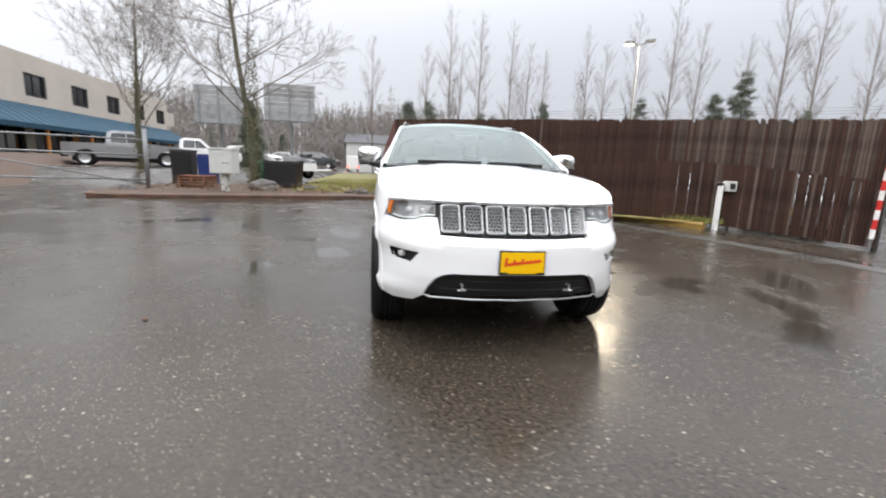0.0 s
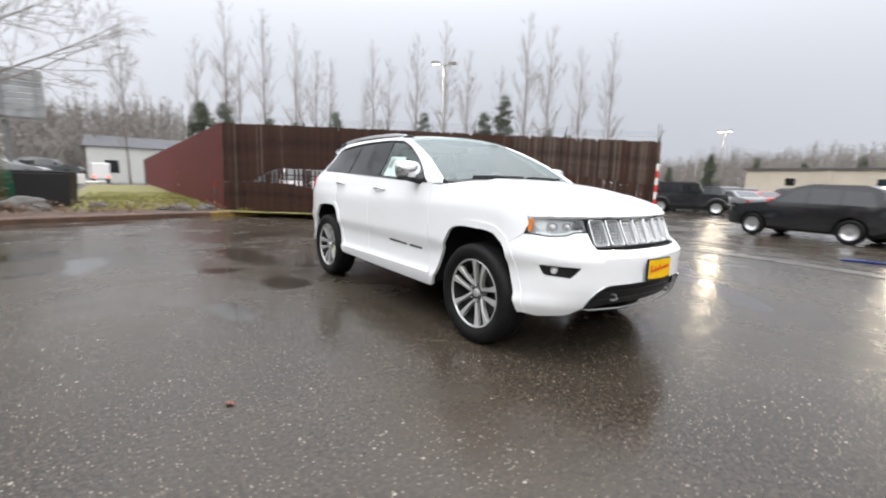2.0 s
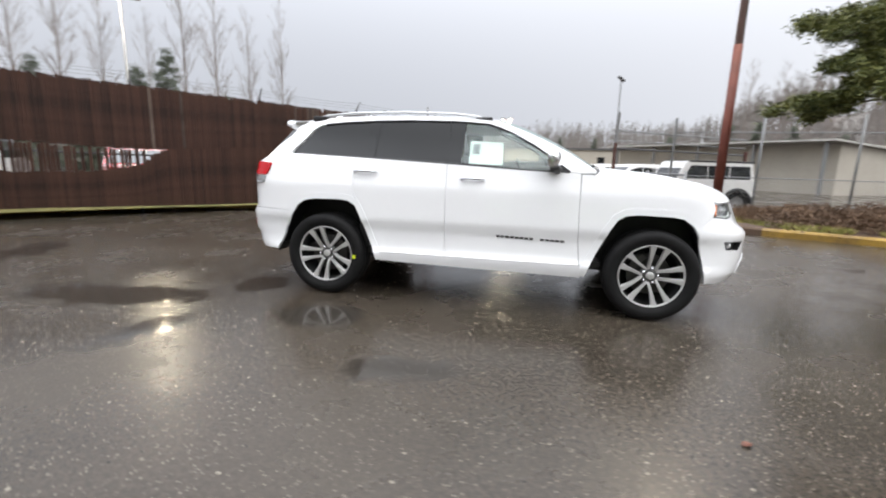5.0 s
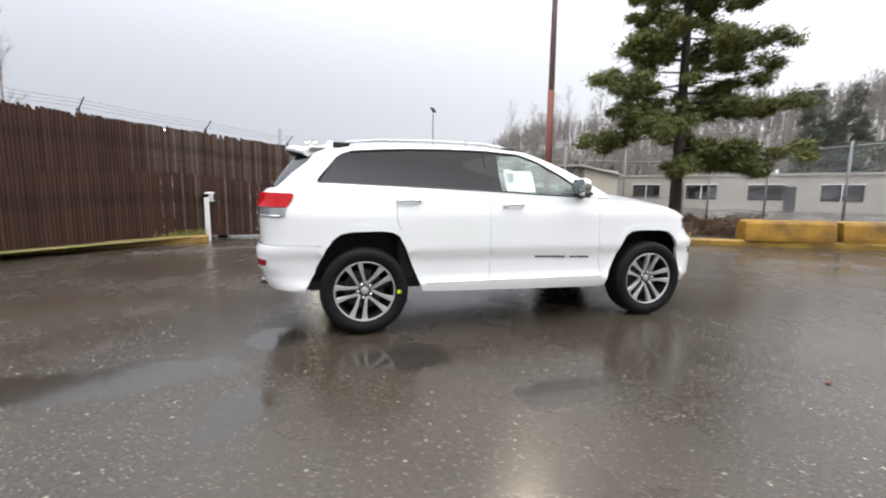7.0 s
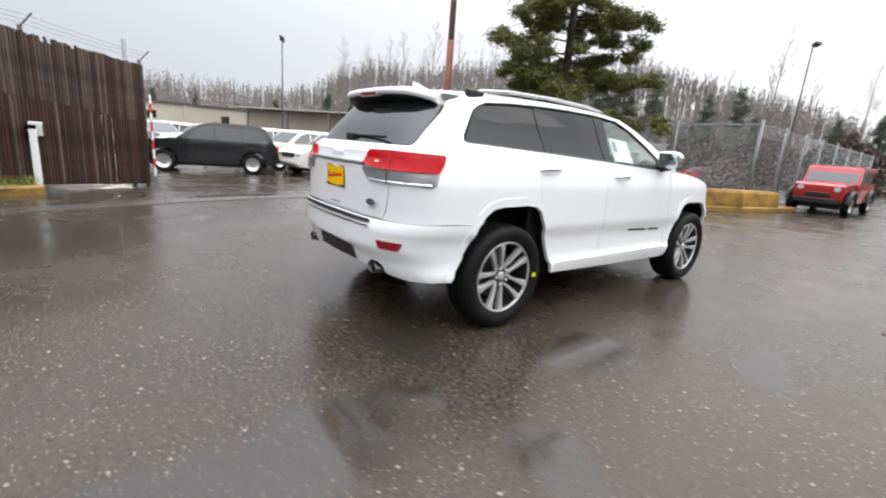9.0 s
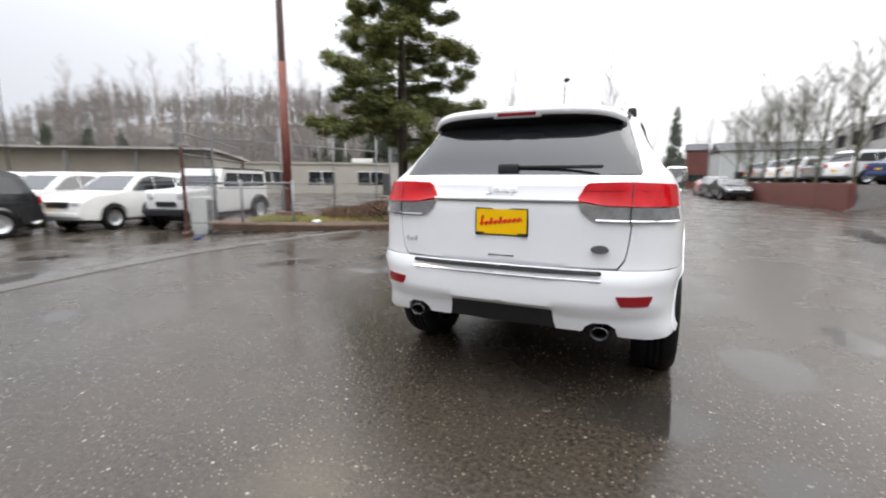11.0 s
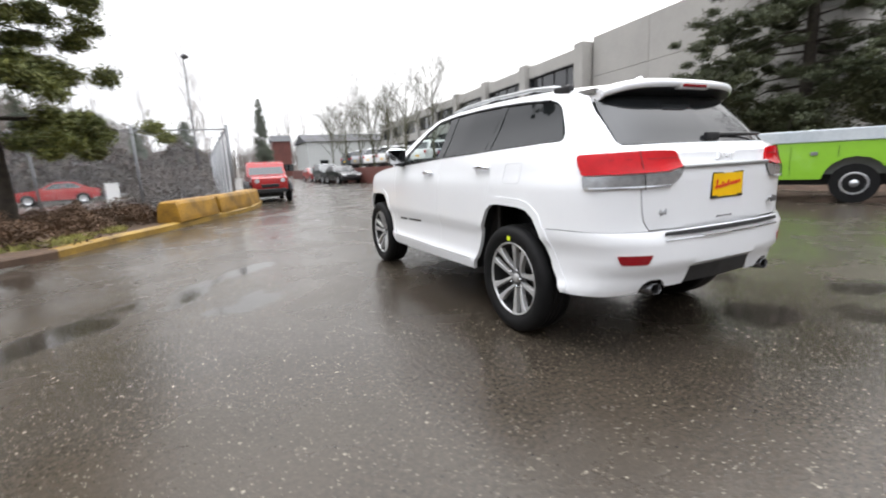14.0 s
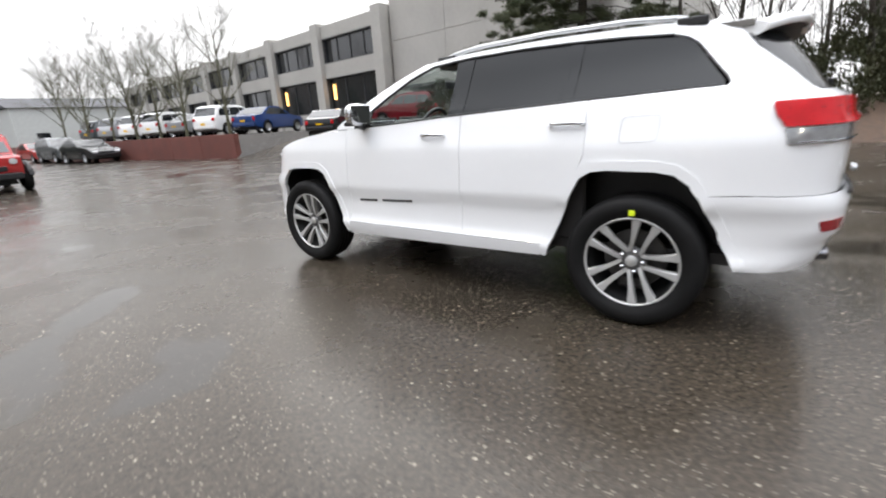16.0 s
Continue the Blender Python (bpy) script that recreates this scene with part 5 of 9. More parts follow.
part("high_brake_lamp", new_box(-0.115, 0.115, 2.110, 2.1385, 1.612, 1.634, 0.006), M_REFLECT, sp, "dark red brake lamp")
part("lamp_surround", new_box(-0.145, 0.145, 2.085, 2.132, 1.602, 1.644, 0.012), M_WHITE, sp)

# windscreen, its pillars and the cowl
WB = [Vector((x, -1.035 + 0.115 * (abs(x) / 0.83) ** 2, 1.262 - 0.014 * (abs(x) / 0.83) ** 2)) for x in np.linspace(-0.83, 0.83, 17)]
WT = [Vector((x, -0.163 + 0.065 * (abs(x) / 0.655) ** 2, z_roof(-0.1) - 0.004 - 0.052 * (abs(x) / 0.655) ** 2.4)) for x in np.linspace(-0.655, 0.655, 17)]
bm = bmesh.new()
grid = [[bm.verts.new(WB[i].lerp(WT[i], k / 8) + Vector((0, -0.6, 1)).normalized() * 0.035 * math.sin(math.pi * k / 8)) for i in range(17)] for k in range(9)]
for k in range(8):
    for i in range(16):
        bm.faces.new((grid[k][i], grid[k][i + 1], grid[k + 1][i + 1], grid[k + 1][i]))
part("windscreen", bm, M_CLEAR, suv, "clear rain-wet windscreen", True)
for sg in (-1, 1):
    col = 16 if sg > 0 else 0
    inner = [WB[col].lerp(WT[col], k / 8) + Vector((0, -0.6, 1)).normalized() * 0.035 * math.sin(math.pi * k / 8) for k in range(9)]
    bm = bmesh.new()
    rows = []
    for k in range(9):
        t = k / 8
        yy = -0.955 + (0.955 - 0.09) * t
        ap = hermite([-0.955, -0.80, -0.6, -0.4, -0.25, -0.09], [1.232, 1.322, 1.428, 1.52, 1.582, z_roof(-0.09) - 0.058])
        q = wrap(*Y(yy, ap(yy)), 0.0)[0]
        q.x *= sg
        m1 = q.lerp(inner[k], 0.5) + Vector((sg * 0.004, -0.006, 0.008))
        rows.append([bm.verts.new(p) for p in (q, m1, inner[k])])
    for a, b in zip(rows, rows[1:]):
        for j in range(2):
            bm.faces.new((a[j], b[j], b[j + 1], a[j + 1]))
    part("windscreen_pillar", bm, M_WHITE, suv, smooth=True)
bm = bmesh.new()
for i in range(16):
    a, b = WB[i], WB[i + 1]
    bm.faces.new([bm.verts.new(p) for p in (a, b, b + Vector((0, -0.05, -0.02)), a + Vector((0, -0.05, -0.02)))])
part("cowl", bm, M_BLACKPL, suv)
for sg, x0, x1 in ((1, 0.08, 0.62), (-1, -0.55, 0.02)):
    bm = bmesh.new()
    tube(bm, [(x, -1.015 + 0.115 * (abs(x) / 0.83) ** 2, 1.285 - 0.01 * (abs(x) / 0.83) ** 2) for x in np.linspace(x0, x1, 6)], 0.010, 6)
    part("front_wiper", bm, M_BLACKPL, suv)

# cabin
part("cabin_floor", new_box(-0.80, 0.80, -1.05, 2.1, 0.40, 0.46), M_CABIN, suv)
part("underbody", new_box(-0.58, 0.58, -1.95, 1.95, 0.33, 0.42, 0.03), M_BLACKPL, suv)
part("engine_block", new_box(-0.58, 0.58, -2.1, -1.05, 0.40, 0.98, 0.04), M_BLACKPL, suv)
part("headliner", new_box(-0.60, 0.60, -0.05, 1.9, 1.60, 1.63), M_LINER, suv)
part("dashboard", new_box(-0.78, 0.78, -1.0, -0.50, 0.75, 1.20, 0.06, seg=3), M_CABIN, suv)
part("instrument_cowl", new_box(0.20, 0.58, -0.62, -0.42, 1.10, 1.265, 0.05, seg=3), M_CABIN, suv)
part("load_cover", new_box(-0.75, 0.75, 1.2, 2.1, 1.08, 1.10), M_CABIN, suv)
part("rear_view_mirror", new_box(-0.13, 0.13, -0.36, -0.33, 1.50, 1.57, 0.012), M_BLACKPL, suv)
for sd in (-1, 1):
    part("door_lining", new_box(sd * 0.80 - 0.02, sd * 0.80 + 0.02, -0.95, 1.15, 0.46, 1.19, 0.015), M_CABIN, suv)
wheel_bm = bmesh.new()
ringpts = [(0.185 * math.cos(a), 0.185 * math.sin(a), 0) for a in (2 * math.pi * i / 28 for i in range(29))]
tube(wheel_bm, ringpts, 0.017, 8, cap=False)
box(wheel_bm, -0.17, 0.17, -0.03, 0.03, -0.02, 0.015, 0.01)
box(wheel_bm, -0.025, 0.025, -0.17, 0.0, -0.02, 0.015, 0.01)
box(wheel_bm, -0.07, 0.07, -0.07, 0.06, -0.015, 0.03, 0.015)
part("steering_wheel", wheel_bm, M_CABIN, suv, "black leather steering wheel", True, pose(0.38, -0.33, 1.16, 66, 0, 0))
for x in (-0.38, 0.38):
    for y0, y1 in ((-0.05, 0.30), (0.85, 1.12)):
        bm = bmesh.new()
        box(bm, x - 0.26, x + 0.26, y0 - 0.38, y0 + 0.14, 0.62, 0.78, 0.06, seg=3)
        seat = part("seat", bm, M_CABIN, suv)
        bm = bmesh.new()
        box(bm, -0.25, 0.25, -0.06, 0.06, 0, 0.62, 0.05, seg=3, m=pose(x, y0 + 0.14, 0.74, -16, 0, 0))
        part("seat_back", bm, M_CABIN, seat)
        bm = bmesh.new()
        box(bm, -0.13, 0.13, -0.045, 0.045, 0.64, 0.84, 0.04, seg=3, m=pose(x, y0 + 0.14, 0.74, -14, 0, 0))
        part("head_rest", bm, M_CABIN, seat)
pts = [Y(0.12, 1.285), Y(-0.17, 1.272), Y(-0.17, 1.465), Y(0.12, 1.478)]
st = part("window_sticker", panel(pts, side=-1, out=-0.022, flange=0.001), M_PAPER, suv, "white printed price sheet on the window")
part("printed_block", panel([Y(0.095, 1.36), Y(0.03, 1.358), Y(0.03, 1.45), Y(0.095, 1.452)], side=-1, out=-0.0195, flange=0.001), M_GREYTXT, st)

# wheels
def road_wheel(sx, sy, spin, tag_angle=None):
    outd = 1 if sx > 0 else -1
    w = thing("road_wheel", "", "")
    del_keys = [k for k in ("label", "category") if k in w]
    for k in del_keys:
        del w[k]
    w.parent = suv
    w.matrix_basis = pose(sx * 0.815, sy * 1.457, 0.386) @ Matrix.Rotation(math.pi / 2 * outd, 4, "Y") @ Matrix.Rotation(spin, 4, "Z")
    R0, R1 = 0.386, 0.268
    bm = bmesh.new()
    prof = [(R1 - 0.005, -0.115), (R1 + 0.03, -0.130), (R1 + 0.075, -0.132), (R0 - 0.018, -0.118), (R0 - 0.004, -0.098), (R0, -0.06), (R0, -0.042), (R0 - 0.008, -0.040), (R0 - 0.008, -0.032), (R0, -0.030), (R0, -0.006), (R0 - 0.008, -0.004), (R0 - 0.008, 0.004), (R0, 0.006), (R0, 0.030), (R0 - 0.008, 0.032), (R0 - 0.008, 0.040), (R0, 0.042), (R0, 0.06), (R0 - 0.004, 0.098), (R0 - 0.018, 0.118), (R1 + 0.075, 0.132), (R1 + 0.045, 0.130), (R1 + 0.030, 0.126), (R1 + 0.008, 0.112), (R1 - 0.003, 0.105), (R1 - 0.012, 0.09)]
    lathe(bm, prof, 64, closed=False)
    part("tyre", bm, M_RUBBER, w, "black rubber tyre", True)
    bm = bmesh.new()
    lathe(bm, [(R1 - 0.002, 0.106), (R1 - 0.007, 0.112), (R1 - 0.013, 0.108), (R1 - 0.017, 0.098)], 64, closed=False)
    rim = part("rim", bm, M_RIM, w, "machined alloy rim with paired spokes", True)
    bm = bmesh.new()
    lathe(bm, [(R1 - 0.0165, 0.099), (R1 - 0.030, 0.06), (R1 - 0.036, -0.09), (0.06, -0.10), (0.001, -0.10)], 48, closed=False)
    part("rim_barrel", bm, M_RIMDARK, rim, smooth=True)
    bm = bmesh.new()
    lathe(bm, [(0.001, 0.0), (0.175, 0.0), (0.178, -0.012), (0.001, -0.012)], 40, closed=False)
    part("brake_disc", bm, M_DISC, w, smooth=False)
    part("brake_caliper", new_box(0.10, 0.19, -0.09, 0.09, -0.05, 0.02, 0.02), M_DISC, w)
    for k in range(5):
        a0 = math.pi / 2 + k * 2 * math.pi / 5
        for sgn in (-1, 1):
            bm = bmesh.new()
            secs = []
            for rr, off, wd, hz in ((0.058, 0.032, 0.0105, 0.062), (0.085, 0.033, 0.0110, 0.074), (0.12, 0.036, 0.0120, 0.084), (0.17, 0.0425, 0.0150, 0.094), (0.215, 0.051, 0.0200, 0.100), (R1 - 0.012, 0.059, 0.028, 0.104)):
                ct = Vector((math.cos(a0), math.sin(a0), 0))
                tn = Vector((-math.sin(a0), math.cos(a0), 0))
                c = ct * math.sqrt(rr * rr - off * off) + tn * off * sgn + Vector((0, 0, hz))
                secs.append([bm.verts.new(c + tn * wd * u + Vector((0, 0, dz))) for u, dz in ((-1, -0.035), (-1, -0.004), (-0.8, 0), (0.8, 0), (1, -0.004), (1, -0.035))])
            for a, b in zip(secs, secs[1:]):
                for j in range(5):
                    bm.faces.new((a[j], b[j], b[j + 1], a[j + 1]))
            part("spoke", bm, M_RIM, rim)
        q = Matrix.Rotation(a0, 4, "Z") @ Vector((0.062, 0, 0.066))
        bm = bmesh.new()
        lathe(bm, [(0.011, 0.0), (0.011, 0.016), (0.006, 0.020)], 6, m=Matrix.Translation(q))
        part("lug_nut", bm, M_CHROME, rim)
    bm = bmesh.new()
    lathe(bm, [(0.082, 0.030), (0.078, 0.056), (0.05, 0.060), (0.036, 0.064), (0.001, 0.066)], 32, closed=False)
    part("hub", bm, M_RIMGREY, rim, smooth=True)
    bm = bmesh.new()
    lathe(bm, [(0.034, 0.058), (0.032, 0.078), (0.024, 0.083), (0.001, 0.084)], 24, closed=False)
    part("centre_cap", bm, M_RIM, rim, smooth=True)
    if tag_angle is not None:
        bm = bmesh.new()
        box(bm, R1 + 0.012, R1 + 0.044, -0.016, 0.016, 0.127, 0.1325, m=Matrix.Rotation(tag_angle - spin, 4, "Z"))
        part("tyre_tag", bm, M_TAPE, w, "yellow-green tyre tag")


road_wheel(-1, -1, 0.73)
road_wheel(-1, 1, 0.07, -1.6)
road_wheel(1, -1, 0.30)
road_wheel(1, 1, 0.0, 3.14)


# ---- fences, gates and posts ----
slat_meshes = []
for i, (w, top) in enumerate(((0.058, 0.0), (0.052, 0.02), (0.062, -0.015), (0.055, 0.035))):
    bm = bmesh.new()
    box(bm, -w / 2, w / 2, -0.006, 0.006, 0, 1.0, 0.003)
    me = bpy.data.meshes.new("slat")
    bm.to_mesh(me)
    bm.free()
    slat_meshes.append(me)


def slat(parent, x, z0, z1, i, material, tilt=0.0, y=0.0):
    me = slat_meshes[i % 4]
    ob = new("slat", me)
    ob.parent = parent
    ob.matrix_basis = Matrix.Translation((x, y, z0)) @ Matrix.Rotation(tilt, 4, "Y") @ Matrix.Diagonal((1, 1, z1 - z0, 1))
    if not me.materials:
        me.materials.append(None)
    ob.material_slots[0].link = "OBJECT"
    ob.material_slots[0].material = material
    return ob


fence = thing("slatted_fence", "tall brown slatted chain-link fence, weathered and patchy", "fence", Matrix.Translation((FC.x, FC.y, 0)) @ Matrix.Rotation(math.atan2(fdir.y, fdir.x), 4, "Z"))
flen = (FE - FC).length
rng = random.Random(11)
nsl = int(flen / 0.066)
# a torn strip along the middle: the edges of the upper and the lower slats
tear_top = hermite([0, 0.9, 1.3, 1.9, 3.2, 5.2, 7.4, 9.3, 12.9], [1.05, 1.07, 1.30, 1.49, 1.47, 1.38, 1.49, 1.58, 1.30])
tear_low = hermite([0, 0.9, 1.9, 3.2, 4.0, 5.2, 5.8, 7.4, 9.3, 12.9], [1.035, 1.06, 1.05, 0.90, 0.90, 1.03, 1.40, 1.52, 1.61, 1.33])
for i in range(nsl):
    s = (i + 0.5) * flen / nsl
    u = s / flen
    zt = 2.86 - 0.34 * u + rng.uniform(-0.016, 0.016) - (0.07 if rng.random() < 0.03 else 0)
    base = 0.13 - 0.9 * max(0, u - 0.74)
    worn = u > 0.70
    mt = M_SLATLIGHT if rng.random() < (0.75 if worn else 0.05) else M_FENCE
    up, low = tear_top(s) + rng.uniform(-0.012, 0.012), tear_low(s) + rng.uniform(-0.02, 0.02)
    slat(fence, s, up, zt, i, mt, rng.uniform(-0.004, 0.004), 0.01)
    slat(fence, s + 0.033, up + (0.03 if up > low else -0.05), zt - 0.03, i + 2, M_SLATLIGHT if worn and rng.random() < 0.4 else M_FENCE, 0, 0.035)
    slat(fence, s, base, low, i + 1, M_FENCE if rng.random() < 0.8 else mt, rng.uniform(-0.004, 0.004), 0.01)
    if not worn or rng.random() < 0.8:
        slat(fence, s + 0.033, base, low - 0.02, i + 3, M_FENCE, 0, 0.035)
    if up - low > 0.2 and (i % 2 or rng.random() < 0.4) and not 2.1 < s < 2.25:
        slat(fence, s, low, up - rng.uniform(0, 0.03), i + 1, M_FENCE, rng.uniform(-0.01, 0.01), 0.014)
for s in [0.02 + k * (flen - 0.04) / 5 for k in range(6)]:
    u = s / flen
    part("post", new_tube([(s, 0.07, -0.25), (s, 0.07, 2.93 - 0.3 * u)], 0.036, 10), M_GALV if s < 0.1 else M_LAMPBODY, fence, smooth=True)
    bm = bmesh.new()
    tube(bm, [(s, 0.07, 2.90 - 0.3 * u), (s, -0.18, 3.12 - 0.3 * u)], 0.014, 6)
    part("wire_arm", bm, M_GALV, fence)
for z0, o in ((2.72, 0.06), (1.33, 0.06), (0.25, 0.06)):
    part("rail", new_tube([(0, o, z0), (flen, o, z0 - 0.34 * (z0 / 2.8))], 0.021, 8), M_LAMPBODY, fence)
for k in range(3):
    bm = bmesh.new()
    pts = []
    for i in range(31):
        s = i * flen / 30
        pts.append((s, 0.03 - 0.075 * k, 2.96 + 0.055 * k - 0.3 * s / flen - 0.03 * math.sin(math.pi * ((s / flen * 5) % 1)) + rng.uniform(-0.008, 0.008)))
    tube(bm, pts, 0.004, 4)
    part("barbed_wire", bm, M_GALV, fence)

red_fence = thing("red_fence", "long dark-red slatted fence running away beside the lawn", "fence", Matrix.Translation((-0.35, 11.6, 0)) @ Matrix.Rotation(math.pi / 2, 4, "Z"))
for i in range(150):
    s = 0.05 + i * 0.105
    w = slat(red_fence, s, 0.1, 2.86 + rng.uniform(-0.012, 0.012), i, M_REDFENCE, 0, 0.0)
    w.matrix_basis = w.matrix_basis @ Matrix.Diagonal((1.75, 1, 1, 1))
V, Fc = [], []
for i in range(330):
    s = 15.8 + i * 0.105
    k = len(V)
    for a in (0.004, 0.098):
        for b in (-0.006, 0.006):
            for z in (0.1, 2.86):
                V.append((s + a, b, z))
    for f in ((0, 1, 5, 4), (2, 6, 7, 3), (0, 2, 3, 1), (4, 5, 7, 6), (1, 3, 7, 5)):
        Fc.append([k + j for j in f])
tagged(part("far_slats", mesh_from("far_slats", V, Fc), M_REDFENCE, red_fence), kind="stuff")
for s in (0.0, 3, 6, 9, 12, 15, 20, 25, 30, 35, 40, 45, 50):
    part("post", new_tube([(s, -0.06, -0.05), (s, -0.06, 3.0)], 0.035, 8), M_GALV, red_fence, smooth=True)
part("rail", new_tube([(0, -0.05, 2.78), (50, -0.05, 2.78)], 0.02, 6), M_GALV, red_fence)


def wire_mesh(width, z0, z1, pitch=0.075, r=0.0015):
    """Chain-link fabric: two sets of slanting wires."""
    V, Fc = [], []
    h = z1 - z0
    for sgn in (1, -1):
        s = -h
        while s < width + h:
            a0, a1 = (s, z0), (s + sgn * h, z1)
            pts = []
            for t in (0.0, 1.0):
                pts.append([a0[0] + (a1[0] - a0[0]) * t, a0[1] + (a1[1] - a0[1]) * t])
            # clip to the width
            def cut(p, q):
                if p[0] < 0:
                    f = (0 - p[0]) / (q[0] - p[0]) if q[0] != p[0] else 2
                elif p[0] > width:
                    f = (width - p[0]) / (q[0] - p[0]) if q[0] != p[0] else 2
                else:
                    return p
                return None if not 0 <= f <= 1 else [p[0] + (q[0] - p[0]) * f, p[1] + (q[1] - p[1]) * f]
            p, q = cut(pts[0], pts[1]), cut(pts[1], pts[0])
            s += pitch * 1.414
            if p is None or q is None:
                continue
            k = len(V)
            for e in (p, q):
                V += [(e[0] - r, 0.0, e[1] + r), (e[0] + r, 0.0, e[1] + r), (e[0], 2 * r, e[1] - r)]
            Fc += [(k, k + 1, k + 4, k + 3), (k + 1, k + 2, k + 5, k + 4), (k + 2, k, k + 3, k + 5)]
    return V, Fc


def chain_fence(name, label, a, b, h, posts, rails, low=0.1, dark=False, pitch=0.075, top=None):
    """A chain-link fence from a to b with posts at the given shares of its length."""
    a, b = Vector(a), Vector(b)
    d = b - a
    ob = thing(name, label, "fence", Matrix.Translation((a.x, a.y, 0)) @ Matrix.Rotation(math.atan2(d.y, d.x), 4, "Z"))
    L_ = d.length
    for u in posts:
        part("post", new_tube([(u * L_, 0.04, -0.35), (u * L_, 0.04, h + 0.12)], 0.036, 10), M_GALV, ob, smooth=True)
    for z, r, mt in rails:
        part("rail", new_tube([(0, 0.04, z), (L_, 0.04, z)], r, 8), mt, ob, smooth=True)
    V, Fc = wire_mesh(L_, low, top or h, pitch)
    tagged(part("wire_mesh", mesh_from("wire_mesh", V, Fc), M_WIRE, ob), kind="stuff")
    return ob


chain_fence("chain_link_fence", "tall galvanised chain-link fence at the lot's corner", (2.35, -13.3), (10.5, -13.9), 2.75, (0, 0.34, 0.67, 1), ((2.72, 0.024, M_GALV), (0.12, 0.012, M_GALV)))
chain_fence("chain_link_fence", "tall galvanised chain-link fence along the road", (2.35, -13.3), (3.3, -38), 2.75, (0, 0.12, 0.24, 0.36, 0.5, 0.64, 0.8, 1), ((2.72, 0.024, M_GALV), (0.12, 0.012, M_GALV)), pitch=0.09)
chain_fence("chain_link_fence", "low chain-link fence between the gate and the bed", (9.9, -2.95), (7.67, -4.25), 1.12, (0.5, 1), ((1.16, 0.02, M_GALV), (1.02, 0.012, M_GALV), (0.12, 0.012, M_GALV)), low=0.0, pitch=0.065)
chain_fence("chain_link_fence", "tall chain-link fence behind the planting bed", (11.45, -4.95), (10.3, -12.4), 2.9, (0.33, 0.66, 1), ((2.5, 0.02, M_GALV), (1.1, 0.016, M_GALV)), low=-0.1, top=1.1, pitch=0.08)
gate_ob = thing("sliding_gate", "rusty steel gate frame standing open behind its posts", "gate", Matrix.Translation((9.95, -2.88, 0)) @ Matrix.Rotation(math.radians(-54), 4, "Z"))
part("post", new_box(-0.04, 0.04, -0.04, 0.04, -0.3, 2.05, 0.008), M_RUST, gate_ob)
part("post_extension", new_tube([(0.02, 0, 2.04), (0.06, 0, 2.95)], 0.035, 10), M_GALV, gate_ob)
part("post", new_tube([(2.55, 0, -0.3), (2.6, 0, 2.95)], 0.04, 10), M_GALV, gate_ob)
part("post", new_box(6.4, 6.5, -0.05, 0.05, -0.3, 2.0, 0.008), M_RUST, gate_ob)
for z, q, mt in ((1.88, 0.032, M_LAMPBODY), (2.12, 0.018, M_GALV), (2.42, 0.024, M_GALV), (0.05, 0.03, M_RUST)):
    part("rail", new_tube([(0, 0.08, z), (6.5, 0.08, z)], q, 8), mt, gate_ob)
V, Fc = wire_mesh(6.4, 0.05, 1.88, 0.08)
tagged(part("wire_mesh", mesh_from("wire_mesh", V, Fc), M_GALV, gate_ob), kind="stuff")
part("gate_wheel", new_box(-0.3, 0.3, -0.06, 0.06, -0.3, -0.08, 0.03), M_RUST, gate_ob)
cbn = thing("gate_operator", "grey gate operator box on short legs", "cabinet", pose(10.3, -3.6, -0.25, 0, 0, -54))
part("body", new_box(-0.25, 0.25, -0.2, 0.2, 0.08, 0.95, 0.02), M_GREYP, cbn)
part("side_panel", new_box(-0.31, -0.255, -0.2, 0.2, 0.0, 1.02, 0.01), M_CABINET, cbn)
part("side_panel", new_box(0.255, 0.31, -0.2, 0.2, 0.0, 1.02, 0.01), M_CABINET, cbn)


def post_thing(name, label, cat, x, y, z0, z1, r0, r1, material):
    return tagged(part(name, new_tube([(x, y, z0), (x, y, (z0 + z1) / 2), (x, y, z1)], [r0, (r0 + r1) / 2, r1], 14), material, smooth=True), label, cat)


post_thing("gate_post", "galvanised steel gate post", "post", 9.85, 3.05, -0.3, 3.06, 0.045, 0.045, M_GALV)
pole_ob = thing("utility_pole", "tall steel pole, rust-red below and weathered grey above", "pole", pose(9.1, -5.6, 0))
part("lower_section", new_tube([(0, 0, 0.1), (0, 0, 4.6)], [0.125, 0.11], 14), M_POLERED, pole_ob, "rust-red painted section", True)
part("upper_section", new_tube([(0, 0, 4.58), (0, 0, 13.0)], [0.10, 0.065], 14), M_POLEGREY, pole_ob, "faded red-grey section", True)
tl_ = thing("pole_floodlight", "lit floodlight head on the steel pole", "lamp", pose(9.1, -5.6, 10.6, 0, 0, 40))
part("arm", new_tube([(0, 0, 0), (-0.3, 0.2, 0.15)], 0.03, 6), M_LAMPBODY, tl_)
hd_ = part("lamp_head", new_box(-0.6, -0.2, 0.05, 0.35, 0.08, 0.24, 0.03), M_LAMPBODY, tl_)
part("lens", new_box(-0.58, -0.22, 0.07, 0.33, 0.06, 0.078), M_LAMPGLOW, hd_)
tagged(part("pole_footing", new_box(8.8, 9.4, -5.9, -5.3, -0.02, 0.3, 0.08, seg=2), M_RUST), "rust-stained footing of the steel pole", "footing")
sp_ = thing("striped_post", "thin post with red and white reflective bands", "post", pose(9.2, 2.68, -0.18, 0, 2, 0))
for i in range(9):
    part("band", new_box(-0.045, 0.045, -0.02, 0.02, 0.28 + i * 0.2, 0.48 + i * 0.2 - 0.002, 0.002), M_STRIPER if i % 2 else M_STRIPEW, sp_)
